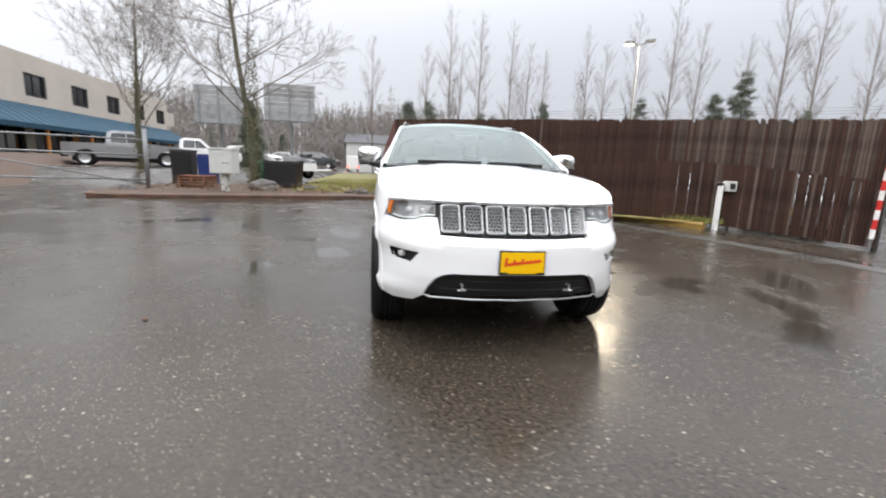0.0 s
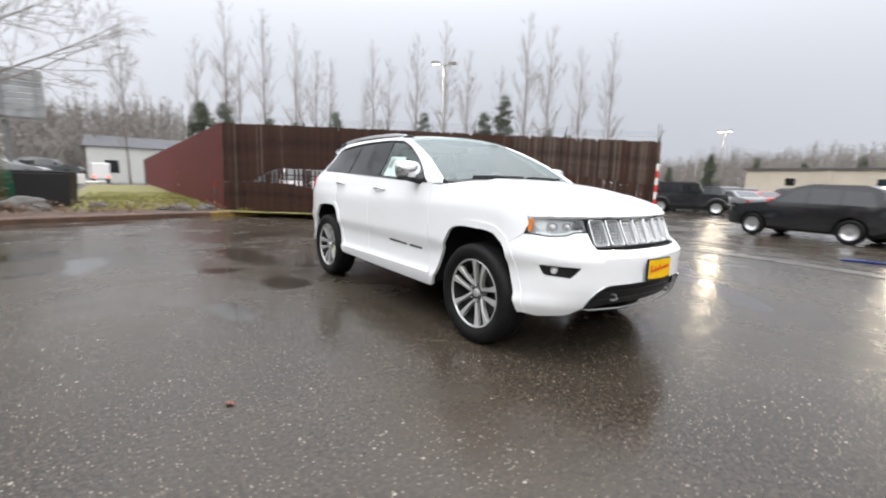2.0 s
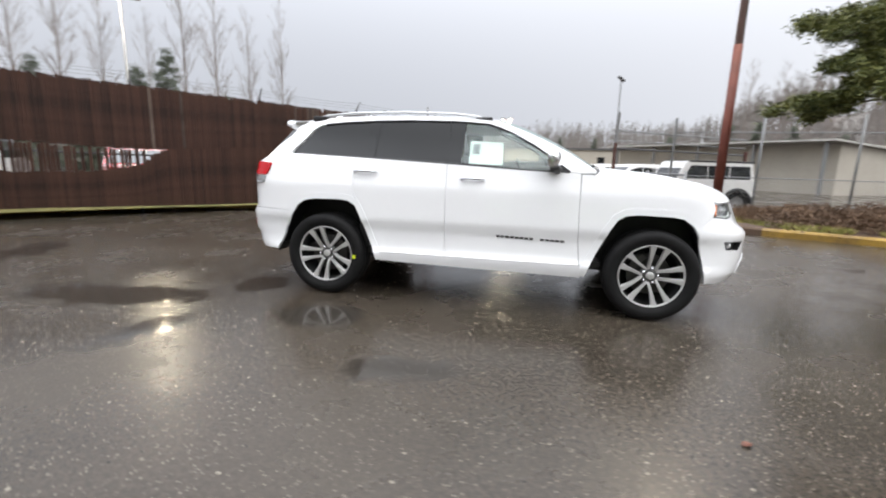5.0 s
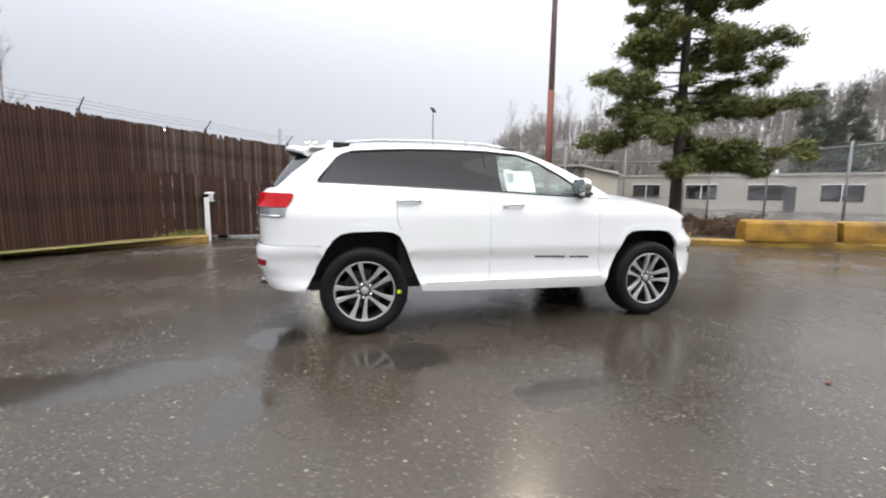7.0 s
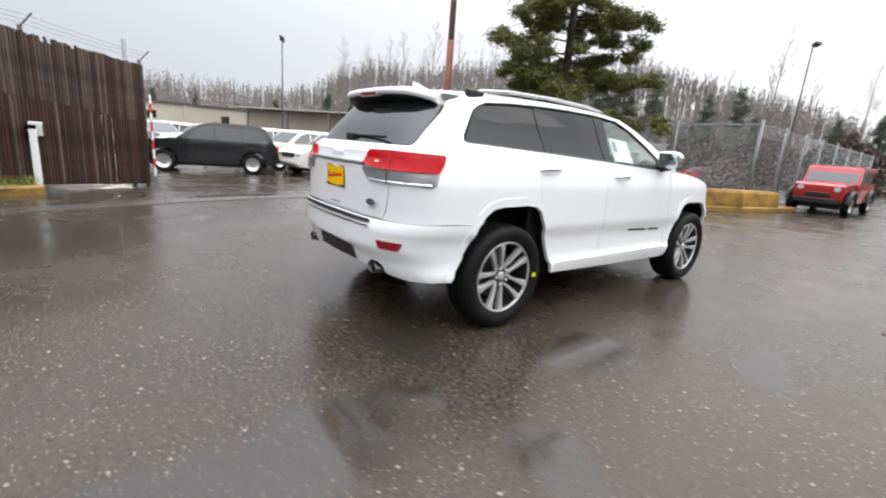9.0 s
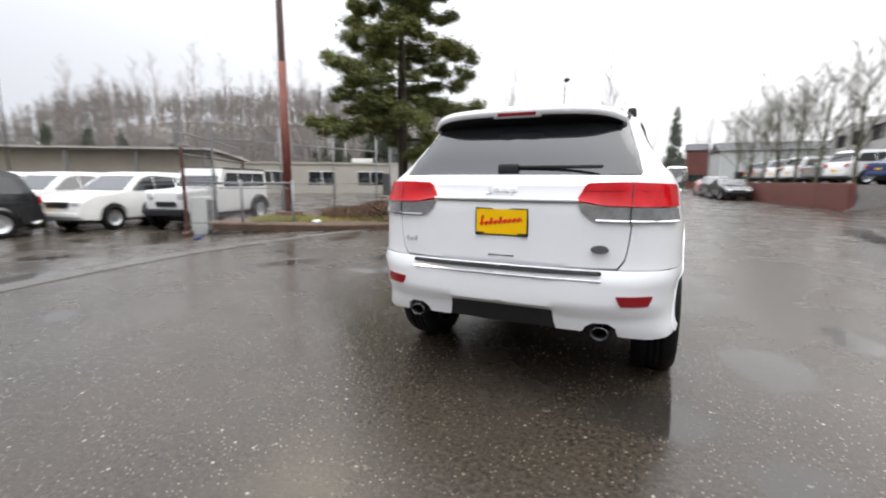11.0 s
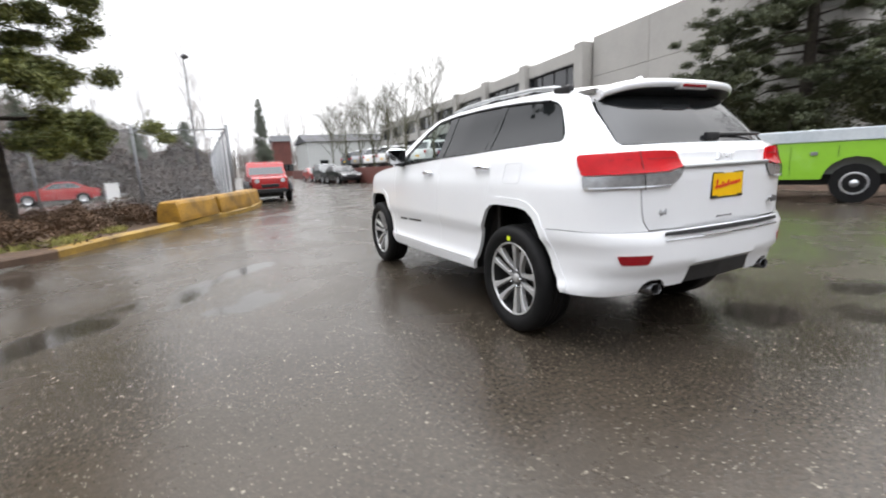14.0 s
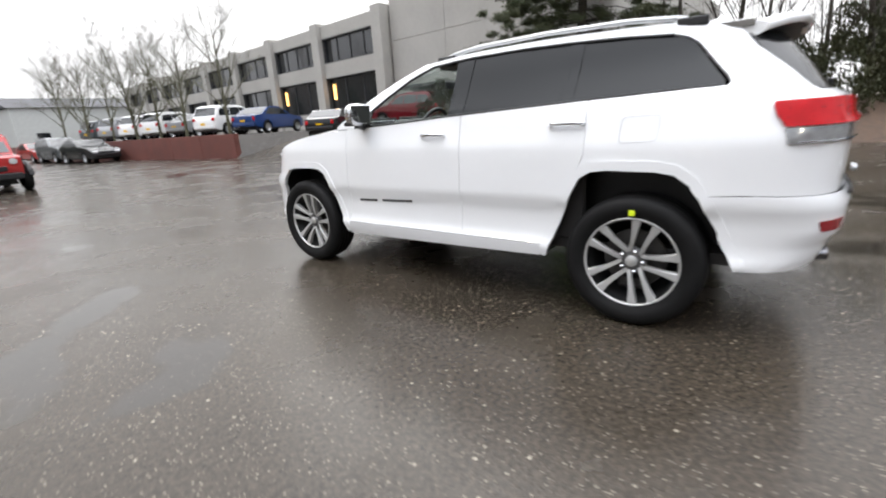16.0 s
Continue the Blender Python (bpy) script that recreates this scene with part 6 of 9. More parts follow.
part("post_foot", new_box(-0.03, 0.03, -0.015, 0.015, -0.03, 0.28), M_GALV, sp_)
kp = thing("keypad_pedestal", "white gate keypad on a bent post", "keypad", pose(7.15, 4.55, 0.0, 0, 0, 0))
part("post", new_box(-0.05, 0.05, -0.05, 0.05, -0.04, 1.12, 0.01), M_WHITE2, kp)
part("arm", new_box(-0.05, 0.30, -0.05, 0.05, 1.03, 1.12, 0.01), M_WHITE2, kp)
kb = part("keypad_box", new_box(0.10, 0.34, -0.12, 0.06, 0.92, 1.16, 0.015), M_CABINET, kp, "pale grey keypad box")
part("keypad_face", new_box(0.15, 0.29, -0.128, -0.118, 0.97, 1.11, 0.004), M_BLACKPL, kb)
tagged(part("marker_stake", new_box(2.55, 2.62, 10.35, 10.42, 0.12, 0.52, 0.01), M_PLATE), "small yellow marker stake in the grass", "stake")


def lamp_post(x, y, h, lit, label, heads=2, turn=0.0, r=0.07, reach=0.35, size=1.0):
    ob = thing("lot_lamp", label, "lamp post", pose(x, y, 0, 0, 0, turn))
    part("pole", new_tube([(0, 0, -0.35), (0, 0, h)], [r, r * 0.6], 10), M_LAMPBODY if not lit else M_GALV, ob, smooth=True)
    for k in range(heads):
        sx = -reach if k == 0 else reach
        arm = part("arm", new_tube([(0, 0, h - 0.05), (sx, 0, h + 0.1)], 0.025, 6), M_LAMPBODY, ob)
        hd = part("lamp_head", new_box(-0.22 * size, 0.22 * size, -0.17 * size, 0.17 * size, -0.07, 0.07, 0.03, m=pose(sx * 1.3, 0, h + 0.14, 24, 0, 0)), M_LAMPBODY, ob)
        if lit and k < lit:
            part("lens", new_box(-0.19, 0.19, -0.15, 0.15, -0.085, -0.072, m=pose(sx * 1.3, 0, h + 0.14, 24, 0, 0)), M_LAMPGLOW, hd)
    return ob


lamp_post(11.5, 16.2, 7.4, 1, "lot floodlight on a pole, one head lit", 2, -35)
lamp_post(52.3, 18.5, 7.6, 2, "distant lit lot floodlight", 2, -70)
lamp_post(56, 3.3, 7.2, 2, "distant lit lot floodlight", 2, -85)
lamp_post(24.6, -5.3, 6.4, 0, "unlit twin-head lot floodlight", 2, -20, 0.05, 0.28, 0.8)
lamp_post(3.65, -21.0, 6.6, 0, "slim unlit lot light on a pole", 1, 70, 0.05, 0.15, 0.75)

# ---- concrete blocks on the kerb ----
bm = bmesh.new()
secs = []
for y in (-0.88, -0.80, -0.3, 0.3, 0.80, 0.88):
    e = 0.04 if abs(y) > 0.85 else 0.0
    secs.append([bm.verts.new((x * (1 - e), y, z - (e if z > 0.3 else 0))) for x, z in ((-0.30, 0), (-0.30, 0.10), (-0.25, 0.42), (-0.20, 0.5), (0.20, 0.5), (0.25, 0.42), (0.30, 0.10), (0.30, 0))])
for a, b in zip(secs, secs[1:]):
    for k in range(7):
        bm.faces.new((a[k], b[k], b[k + 1], a[k + 1]))
bm.faces.new(secs[0])
bm.faces.new(secs[-1][::-1])
M_BLOCK = mat("chipped_yellow_concrete", (0.09, 0.048, 0.018), 0.6, var=0.5, scale=2.6, bump=0.6, bscale=30, col2=(0.38, 0.20, 0.014), rnd=0.3)
blk = tagged(part("barrier_block", bm, M_BLOCK, m=pose(3.55, -9.15, 0.14, 0, 0, -24) @ Matrix.Diagonal((0.95, 1.12, 1.0, 1))), "chipped yellow-painted concrete barrier block", "barrier", "barrier blocks on the kerb")
for x, y, a in ((2.62, -11.05, -27), (2.05, -12.85, -14)):
    copy_thing(blk, pose(x, y, 0.14, 0, 0, a))

# ---- north-west corner: cabinet, bins, rocks, gate arms ----
cab = thing("utility_cabinet", "grey utility cabinet on a narrow pedestal", "cabinet", pose(-6.05, 11.0, 0.12, 0, 0, -14) @ Matrix.Diagonal((0.78, 0.8, 0.9, 1)))
part("pedestal", new_box(-0.12, 0.14, -0.12, 0.12, 0, 0.72, 0.015), M_CABINET, cab)
cb = part("body", new_box(-0.52, 0.52, -0.28, 0.28, 0.68, 1.56, 0.02), M_CABINET, cab)
part("lid", new_box(-0.55, 0.55, -0.31, 0.31, 1.56, 1.62, 0.015), M_CABINET, cab)
part("door", new_box(-0.47, 0.47, -0.293, -0.28, 0.73, 1.52, 0.006), M_CABINET, cb)
part("latch", new_box(0.05, 0.38, -0.305, -0.292, 1.07, 1.10, 0.004), M_GALV, cb)
for k in range(3):
    part("louvre", new_box(-0.4, 0.0, -0.30, -0.292, 1.30 + 0.06 * k, 1.325 + 0.06 * k, 0.004), M_CABINET, cb)


def bin_thing(name, label, x, y, w, d, h, mt, turn=0, lid=True):
    ob = thing(name, label, "bin", pose(x, y, 0.12, 0, 0, turn))
    bm = bmesh.new()
    vs = box(bm, -w / 2, w / 2, -d / 2, d / 2, 0.04, h, 0.04, seg=2)
    for v in vs:
        if v.co.z < h / 2:
            v.co.x *= 0.92
            v.co.y *= 0.92
    part("body", bm, mt, ob)
    if lid:
        part("lid", new_box(-w / 2 - 0.02, w / 2 + 0.02, -d / 2 - 0.02, d / 2 + 0.02, h, h + 0.06, 0.02), mt, ob)
    for sx in (-1, 1):
        part("foot", new_box(sx * w * 0.35 - 0.05, sx * w * 0.35 + 0.05, -d * 0.3, d * 0.3, 0, 0.06), M_BLACKPL, ob)
    return ob


bin_thing("dumpster", "black steel dumpster behind the tree", -4.85, 14.6, 1.35, 1.0, 1.05, M_BLACKPL, -8)
bin_thing("wheelie_bin", "dark green plastic wheelie bin", -6.0, 16.0, 0.65, 0.7, 1.05, M_GREENPL, 5)
bin_thing("portable_container", "blue plastic container with a white lid", -7.75, 14.4, 0.62, 0.7, 1.2, M_BLUEPL, 0)
bin_thing("dumpster", "black steel dumpster by the gate post", -8.75, 14.6, 0.75, 0.8, 1.35, M_BLACKPL, 0)
pl_ = thing("pallet_stack", "stack of wet reddish timber pallets", "pallets", pose(-7.55, 12.7, 0.12, 0, 0, -6) @ Matrix.Diagonal((0.8, 0.9, 0.9, 1)))
M_PALLET = mat("wet_red_timber", (0.16, 0.055, 0.025), 0.6, var=0.35, scale=6, rnd=0.4, bump=0.2)
for k in range(5):
    for j in range(3):
        part("board", new_box(-0.65, 0.65, -0.5 + j * 0.4, -0.3 + j * 0.4, 0.03 + k * 0.115, 0.06 + k * 0.115, 0.004), M_PALLET, pl_)
    for j in range(3):
        part("bearer", new_box(-0.62 + j * 0.56, -0.52 + j * 0.56, -0.5, 0.5, k * 0.115 - 0.045 if k else 0.0, 0.028 + k * 0.115, 0.004), M_PALLET, pl_)


def rock(x, y, s, seed, z=0.12):
    bm = bmesh.new()
    bmesh.ops.create_icosphere(bm, subdivisions=3, radius=1.0)
    for v in bm.verts:
        k = 1 + 0.35 * noise.noise(v.co * 1.3 + Vector((seed, 0, 0))) + 0.12 * noise.noise(v.co * 4 + Vector((seed, 5, 0)))
        v.co = Vector((v.co.x * s * k * 1.3, v.co.y * s * k, max(v.co.z, -0.4) * s * k * 0.75))
    return tagged(part("rock", bm, M_ROCK, m=Matrix.Translation((x, y, z + s * 0.22))), "wet grey landscaping boulder", "rock", "boulders on the bed")


for i, (x, y, s) in enumerate(((-5.05, 12.3, 0.42), (-1.55, 11.75, 0.24), (-0.85, 11.6, 0.22), (-3.6, 13.4, 0.22), (-8.9, 10.6, 0.2), (-2.0, 12.0, 0.14))):
    rock(x, y, s, i * 3.1)
swing = thing("swing_gate", "open galvanised tube gate with a slanting brace", "gate", pose(-8.6, 11.3, 0.0, 0, 0, 198))
part("post", new_tube([(0, 0, -0.02), (0, 0, 2.1)], 0.07, 12), M_GALV, swing, smooth=True)
for z in (0.45, 1.25, 1.75):
    part("rail", new_tube([(0, 0, z), (7.5, 0, z + 0.02)], 0.028, 8), M_GALV, swing, smooth=True)
part("brace", new_tube([(0.1, 0, 0.3), (7.5, 0, 1.7)], 0.024, 8), M_GALV, swing, smooth=True)
part("post", new_tube([(7.5, 0, -0.02), (7.5, 0, 1.85)], 0.04, 10), M_GALV, swing, smooth=True)


# ---- parked vehicles ----
def simple_wheel(parent, x, y, r, rimmat=None):
    """A tyre with a dished rim and five spokes, its face outwards."""
    sd = 1 if x > 0 else -1
    w = new("wheel")
    w.parent = parent
    w.matrix_basis = Matrix.Translation((x, y, r)) @ Matrix.Rotation(math.pi / 2 * sd, 4, "Y")
    bm = bmesh.new()
    lathe(bm, [(r * 0.62, -0.1), (r * 0.9, -0.11), (r, -0.08), (r, 0.08), (r * 0.9, 0.11), (r * 0.66, 0.10), (r * 0.64, 0.06)], 28, closed=False)
    part("tyre", bm, M_RUBBER, w, smooth=True)
    bm = bmesh.new()
    lathe(bm, [(r * 0.655, 0.09), (r * 0.58, 0.085), (r * 0.54, 0.045), (r * 0.2, 0.055), (0.001, 0.06)], 24, closed=False)
    part("rim", bm, rimmat or M_SILVER, w, smooth=True)
    return w


def parked_car(style, paint, m, label, group="", name="parked_car", rear_glow=False, scale=1.0):
    """A parked vehicle: nose towards -y of its own axes."""
    S = {
        "suv": dict(L=4.65, W=0.91, wb=(-1.35, 1.38), r=0.36, low=[(2.24, 0.42), (2.27, 0.70), (2.18, 1.02)], top=[(2.12, 1.10), (1.85, 1.60), (1.55, 1.70), (0.2, 1.72), (-0.25, 1.62), (-0.95, 1.12)], nose=[(-1.9, 1.02), (-2.22, 0.86), (-2.30, 0.60), (-2.25, 0.34)],
                    glass=[(1.92, 1.12), (1.72, 1.52), (0.15, 1.60), (-0.22, 1.52), (-0.72, 1.13)], ws=((-0.93, 1.14), (-0.28, 1.59)), bl=((2.10, 1.14), (1.88, 1.56))),
        "sedan": dict(L=4.6, W=0.89, wb=(-1.38, 1.38), r=0.33, low=[(2.2, 0.40), (2.27, 0.66), (2.22, 0.95)], top=[(1.75, 1.02), (1.05, 1.40), (0.5, 1.45), (0.0, 1.42), (-0.85, 0.98)], nose=[(-1.9, 0.86), (-2.22, 0.70), (-2.28, 0.5), (-2.22, 0.28)],
                      glass=[(1.45, 1.02), (1.0, 1.34), (0.45, 1.38), (0.0, 1.35), (-0.62, 1.00)], ws=((-0.80, 1.01), (-0.02, 1.40)), bl=((1.70, 1.04), (1.08, 1.38))),
        "offroad": dict(L=4.4, W=0.80, wb=(-1.48, 1.46), r=0.41, low=[(2.05, 0.55), (2.08, 0.8), (2.08, 1.15)], top=[(2.06, 1.2), (1.98, 1.80), (1.8, 1.84), (-0.35, 1.84), (-0.45, 1.80), (-0.72, 1.22)], nose=[(-1.95, 1.16), (-2.02, 1.1), (-2.04, 0.8), (-2.0, 0.6)],
                     glass=[(1.90, 1.26), (1.84, 1.70), (-0.28, 1.70), (-0.50, 1.26)], ws=((-0.70, 1.26), (-0.46, 1.74)), bl=((2.075, 1.26), (1.99, 1.74))),
        "pickup": dict(L=5.6, W=0.98, wb=(-1.75, 1.85), r=0.40, low=[(2.75, 0.55), (2.80, 0.75), (2.78, 1.15)], top=[(0.95, 1.16), (0.85, 1.75), (0.6, 1.85), (-0.3, 1.85), (-0.95, 1.22)], nose=[(-2.3, 1.12), (-2.72, 1.0), (-2.80, 0.65), (-2.72, 0.42)],
                       glass=[(0.72, 1.22), (0.66, 1.70), (-0.25, 1.72), (-0.68, 1.24)], ws=((-0.93, 1.25), (-0.33, 1.76)), bl=((0.94, 1.25), (0.87, 1.68))),
    }[style]
    ob = thing(name, label, "car", m @ Matrix.Diagonal((scale, scale, scale, 1)), group)
    W, r = S["W"], S["r"]
    ra = r * 1.17
    lowz = 0.30 if style in ("suv", "sedan") else 0.45
    loop = list(S["low"]) + S["top"] + S["nose"]
    fy, ry = S["wb"]
    arch = []
    for cy in (fy, ry):
        a0 = math.asin(min(1, (lowz - r) / ra)) if abs(lowz - r) < ra else 0
        arch += [(cy - ra * math.cos(a), r + ra * math.sin(a)) for a in np.linspace(a0, math.pi - a0, 9)]
    loop = loop + arch
    belt = S["glass"][0][1] - 0.03

    def wid(y, z):
        f = 1.0
        if z > belt:
            f -= (z - belt) * (0.30 if style != "offroad" else 0.06)
        e = max(0, abs(y) - (S["L"] / 2 - 0.55)) / 0.55
        f -= (0.16 if style != "offroad" else 0.02) * e * e
        if style == "offroad" and y < -0.75:
            f -= 0.05 + 0.08 * (-0.75 - y) / 1.3
        if z < 0.55:
            f -= (0.55 - z) * 0.12
        return W * f
    v2, f2, edges, ov, nb = fill([Vector(p) for p in loop], 0.22)
    keep = [f for f in f2 if in_loop(sum((v2[i] for i in f), Vector((0, 0))) / 3, [tuple(p) for p in loop])]
    cnt = {}
    for f in keep:
        for a, b in zip(f, (*f[1:], f[0])):
            k = (min(a, b), max(a, b))
            cnt[k] = cnt.get(k, 0) + 1
    bm = bmesh.new()
    A = [bm.verts.new((wid(p.x, p.y), p.x, p.y)) for p in v2]
    B = [bm.verts.new((-wid(p.x, p.y), p.x, p.y)) for p in v2]
    for f in keep:
        bm.faces.new([A[i] for i in f])
        bm.faces.new([B[i] for i in reversed(f)])
    for (a, b), c in cnt.items():
        if c == 1:
            bm.faces.new((A[a], A[b], B[b], B[a]))
    bmesh.ops.recalc_face_normals(bm, faces=bm.faces)
    rim_edges = [e for e in bm.edges if len(e.link_faces) == 2 and e.calc_face_angle(0) > 0.9]
    bmesh.ops.bevel(bm, geom=rim_edges, offset=0.035, segments=2, affect="EDGES", clamp_overlap=True)
    body = part("body", bm, paint, ob, smooth=False)
    body.data.shade_smooth()
    body.data.set_sharp_from_angle(angle=0.6)
    for sd in (1, -1):
        g = [Vector(p) for p in S["glass"]]
        n_p = 3 if style in ("suv", "offroad") else 2
        y0, y1 = g[-1].x, g[0].x
        ys = [y0 + (y1 - y0) * (0.02 + k * 0.98 / n_p) for k in range(n_p + 1)]
        poly = [tuple(p) for p in g]
        for k in range(n_p):
            a, b = ys[k] + 0.018, ys[k + 1] - 0.018
            pts = [p for p in rounded(poly, 0.05, 2)]
            cl = []
            for lim, sg in ((a, 1), (b, -1)):
                src = cl or [tuple(p) for p in pts]
                cl = []
                for p, q in zip(src, [*src[1:], src[0]]):
                    ip, iq = (p[0] - lim) * sg >= 0, (q[0] - lim) * sg >= 0
                    if ip:
                        cl.append(p)
                    if ip != iq:
                        t = (lim - p[0]) / (q[0] - p[0])
                        cl.append((lim, p[1] + (q[1] - p[1]) * t))
            if len(cl) < 3:
                continue
            bm = bmesh.new()
            o = [bm.verts.new((sd * (wid(p[0], p[1]) + 0.006), p[0], p[1])) for p in cl]
            i_ = [bm.verts.new((sd * (wid(p[0], p[1]) - 0.02), p[0], p[1])) for p in cl]
            bm.faces.new(o)
            for j in range(len(cl)):
                bm.faces.new((o[j], o[(j + 1) % len(cl)], i_[(j + 1) % len(cl)], i_[j]))
            part("side_window", bm, M_GLASSD, body)
    for nm, (p, q), sg in (("windscreen", S["ws"], -1), ("rear_window", S["bl"], 1)):
        bm = bmesh.new()
        wp, wq = wid(*p) * 0.90, wid(*q) * 0.86
        o = Vector((q[1] - p[1], abs(q[0] - p[0]))).normalized() * 0.012
        pp = [(-wp, p[0] + sg * o.x, p[1] + o.y), (wp, p[0] + sg * o.x, p[1] + o.y), (wq, q[0] + sg * o.x, q[1] + o.y), (-wq, q[0] + sg * o.x, q[1] + o.y)]
        pi = [(x, y - sg * 0.04, z - 0.02) for x, y, z in pp]
        a = [bm.verts.new(v) for v in pp]
        b = [bm.verts.new(v) for v in pi]
        bm.faces.new(a)
        for j in range(4):
            bm.faces.new((a[j], a[(j + 1) % 4], b[(j + 1) % 4], b[j]))
        part(nm, bm, M_GLASSD, body)
    for x in (-1, 1):
        for y in S["wb"]:
            simple_wheel(ob, x * (W - 0.10 + (0.06 if style == "offroad" else 0)), y, r)
    yb, yn = S["low"][1][0], S["nose"][-2][0]
    zl = 0.92 if style != "sedan" else 0.78
    wn = wid(yn, 0.7)
    for sd in (1, -1):
        if style == "offroad":
            bm = bmesh.new()
            lathe(bm, [(0.001, 0.03), (0.09, 0.025), (0.095, -0.02)], 16, m=pose(sd * 0.50, yn - 0.01, 0.98, 90, 0, 0))
            part("headlamp", bm, M_TAILCLEAR, ob)
            for y in S["wb"]:
                bm = bmesh.new()
                tube(bm, [(sd * (W + 0.03), y - (ra + 0.02) * math.cos(a), r + (ra + 0.02) * math.sin(a)) for a in np.linspace(0.15, math.pi - 0.15, 9)], 0.075, 6)
                part("fender_flare", bm, M_BLACKPL, ob, "black wheel flare")
        else:
            part("headlamp", new_box(sd * wn * 0.78 - 0.16, sd * wn * 0.78 + 0.16, yn + 0.02, yn + 0.26, zl - 0.20, zl - 0.06, 0.03), M_TAILCLEAR, ob)
        part("tail_lamp", new_box(sd * (wid(yb, 0.9) - 0.09) - 0.08, sd * (wid(yb, 0.9) - 0.09) + 0.08, yb - 0.18, yb + 0.006, zl - 0.08, zl + 0.10, 0.02), M_REDGLOW if rear_glow else M_TAIL, ob)
    part("front_grille", new_box(-wn * 0.5, wn * 0.5, yn - 0.012, yn + 0.12, zl - 0.24, zl - 0.08, 0.02), M_BLACKPL, ob)
    part("front_bumper", new_box(-wn * 0.9, wn * 0.9, yn - 0.04 - (0.14 if style == "offroad" else 0), yn + 0.1, 0.42, 0.56 + (0.06 if style == "offroad" else 0), 0.04, seg=2), M_BLACKPL if style in ("offroad", "pickup") else paint, ob)
    part("rear_bumper", new_box(-wid(yb, 0.6) * 0.92, wid(yb, 0.6) * 0.92, yb - 0.1, yb + 0.05, 0.42, 0.60, 0.04, seg=2), M_BLACKPL if style in ("offroad", "pickup") else paint, ob)
    part("number_plate", new_box(-0.16, 0.16, yb + 0.045, yb + 0.06, 0.62 if style != "sedan" else 0.66, 0.74, 0.004), M_PLATE, ob)
    if style == "offroad":
        bm = bmesh.new()
        lathe(bm, [(0.001, 0.12), (0.23, 0.10), (0.36, 0.11), (0.40, 0.06), (0.40, -0.08), (0.30, -0.11)], 28, m=pose(0.05, yb + 0.14, 1.05, -90, 0, 0), closed=False)
        part("spare_wheel", bm, M_RUBBER, ob, "black spare wheel", True)
        part("roof_top", new_box(-W * 0.94, W * 0.94, -0.34, 2.0, 1.80, 1.875, 0.03, seg=2), M_BLACKPL if paint is not M_RED else paint, ob)
    part("underbody", new_box(-W * 0.7, W * 0.7, yn + 0.5, yb - 0.4, 0.22, 0.5), M_BLACKPL, ob)
    return ob


E_ = "cars in the fenced lot"
blk_suv = parked_car("suv", M_BLACKPAINT, pose(15.0, 0.45, LOT, 0, 0, 167), "black compact sport utility vehicle in the fenced lot", E_)
offroad_w = parked_car("offroad", M_WHITE2, pose(12.6, -5.75, LOT, 0, 0, 195), "white four-door off-road vehicle with a black top", E_, "off_roader")
wht = parked_car("suv", M_WHITE2, pose(14.7, -4.3, LOT, 0, 0, 193), "white sport utility vehicle in the fenced lot", E_)
for x, y, a in ((17.3, -3.5, 193), (19.9, -2.7, 193), (22.5, -1.9, 193), (25.1, -1.1, 193), (28, 0.6, 165), (30, -8, -70), (34, -6, -70)):
    copy_thing(wht, pose(x, y, LOT, 0, 0, a))
blk2 = parked_car("offroad", M_BLACKPAINT, pose(25.0, 9.0, LOT, 0, 0, 20), "black off-road vehicle with a spare wheel on its back", E_, "off_roader")
redc = parked_car("sedan", M_RED, pose(30.8, 1.6, LOT, 0, 0, 165), "red saloon car in the fenced lot", E_)
silv = parked_car("suv", M_SILVERP, pose(24.5, 12.5, LOT, 0, 0, 150), "silver-grey sport utility vehicle in the fenced lot", E_)
grey = parked_car("suv", M_GREYP, pose(21.8, 14.0, LOT, 0, 0, 150), "dark grey sport utility vehicle in the fenced lot", E_)
sed = parked_car("sedan", M_SILVERP, pose(31, 9, LOT, 0, 0, 150), "silver saloon car in the fenced lot", E_)
for k, (x, y, a) in enumerate(((28, 11.5, 150), (31.5, 10.5, 150), (35, 9, 150), (38.5, 8, 150), (42, 7, 150), (27, 1.0, -66), (31, 3, -66), (36, -2, -66), (40, 0, -66), (44, 2, -66), (38, 14, 150), (42, 13, 150), (46, 12, 150), (33, 18, 150), (37, 17, 150))):
    copy_thing((redc, silv, grey, blk_suv, sed)[(k * 7 + 1) % 5], pose(x, y, LOT, 0, 0, a))
# behind the slatted fence
for k, (x, y, a) in enumerate(((1.7, 14.3, 138), (3.4, 12.6, 138), (6.2, 10.6, 138), (8.6, 8.6, 138), (10.9, 6.5, 138))):
    copy_thing((grey, wht, redc, sed, silv)[k], pose(x, y, fall(x), 0, 0, a))

parked_car("offroad", M_RED, pose(0.98, -17.3, 0, 0, 0, 180) @ Matrix.Diagonal((1, 1, 0.90, 1)), "red off-road vehicle with black bumper and flares, facing the car", "", "off_roader", scale=0.98)
R_ = "cars along the road"
blks = parked_car("sedan", M_BLACKPAINT, pose(-6.3, -33.2, 0, 0, 0, 186), "black saloon parked along the retaining wall", R_)
parked_car("suv", M_GREYP, pose(-6.2, -38.6, 0, 0, 0, 184), "dark sport utility vehicle parked along the wall", R_)
redr = parked_car("sedan", M_RED, pose(-6.1, -44, 0, 0, 0, 184), "red saloon parked along the retaining wall", R_)
parked_car("suv", M_DKRED, pose(-17.3, -15.6, 1.15, 0, 0, 8), "dark red estate car by the grey building", "cars in the raised yard")
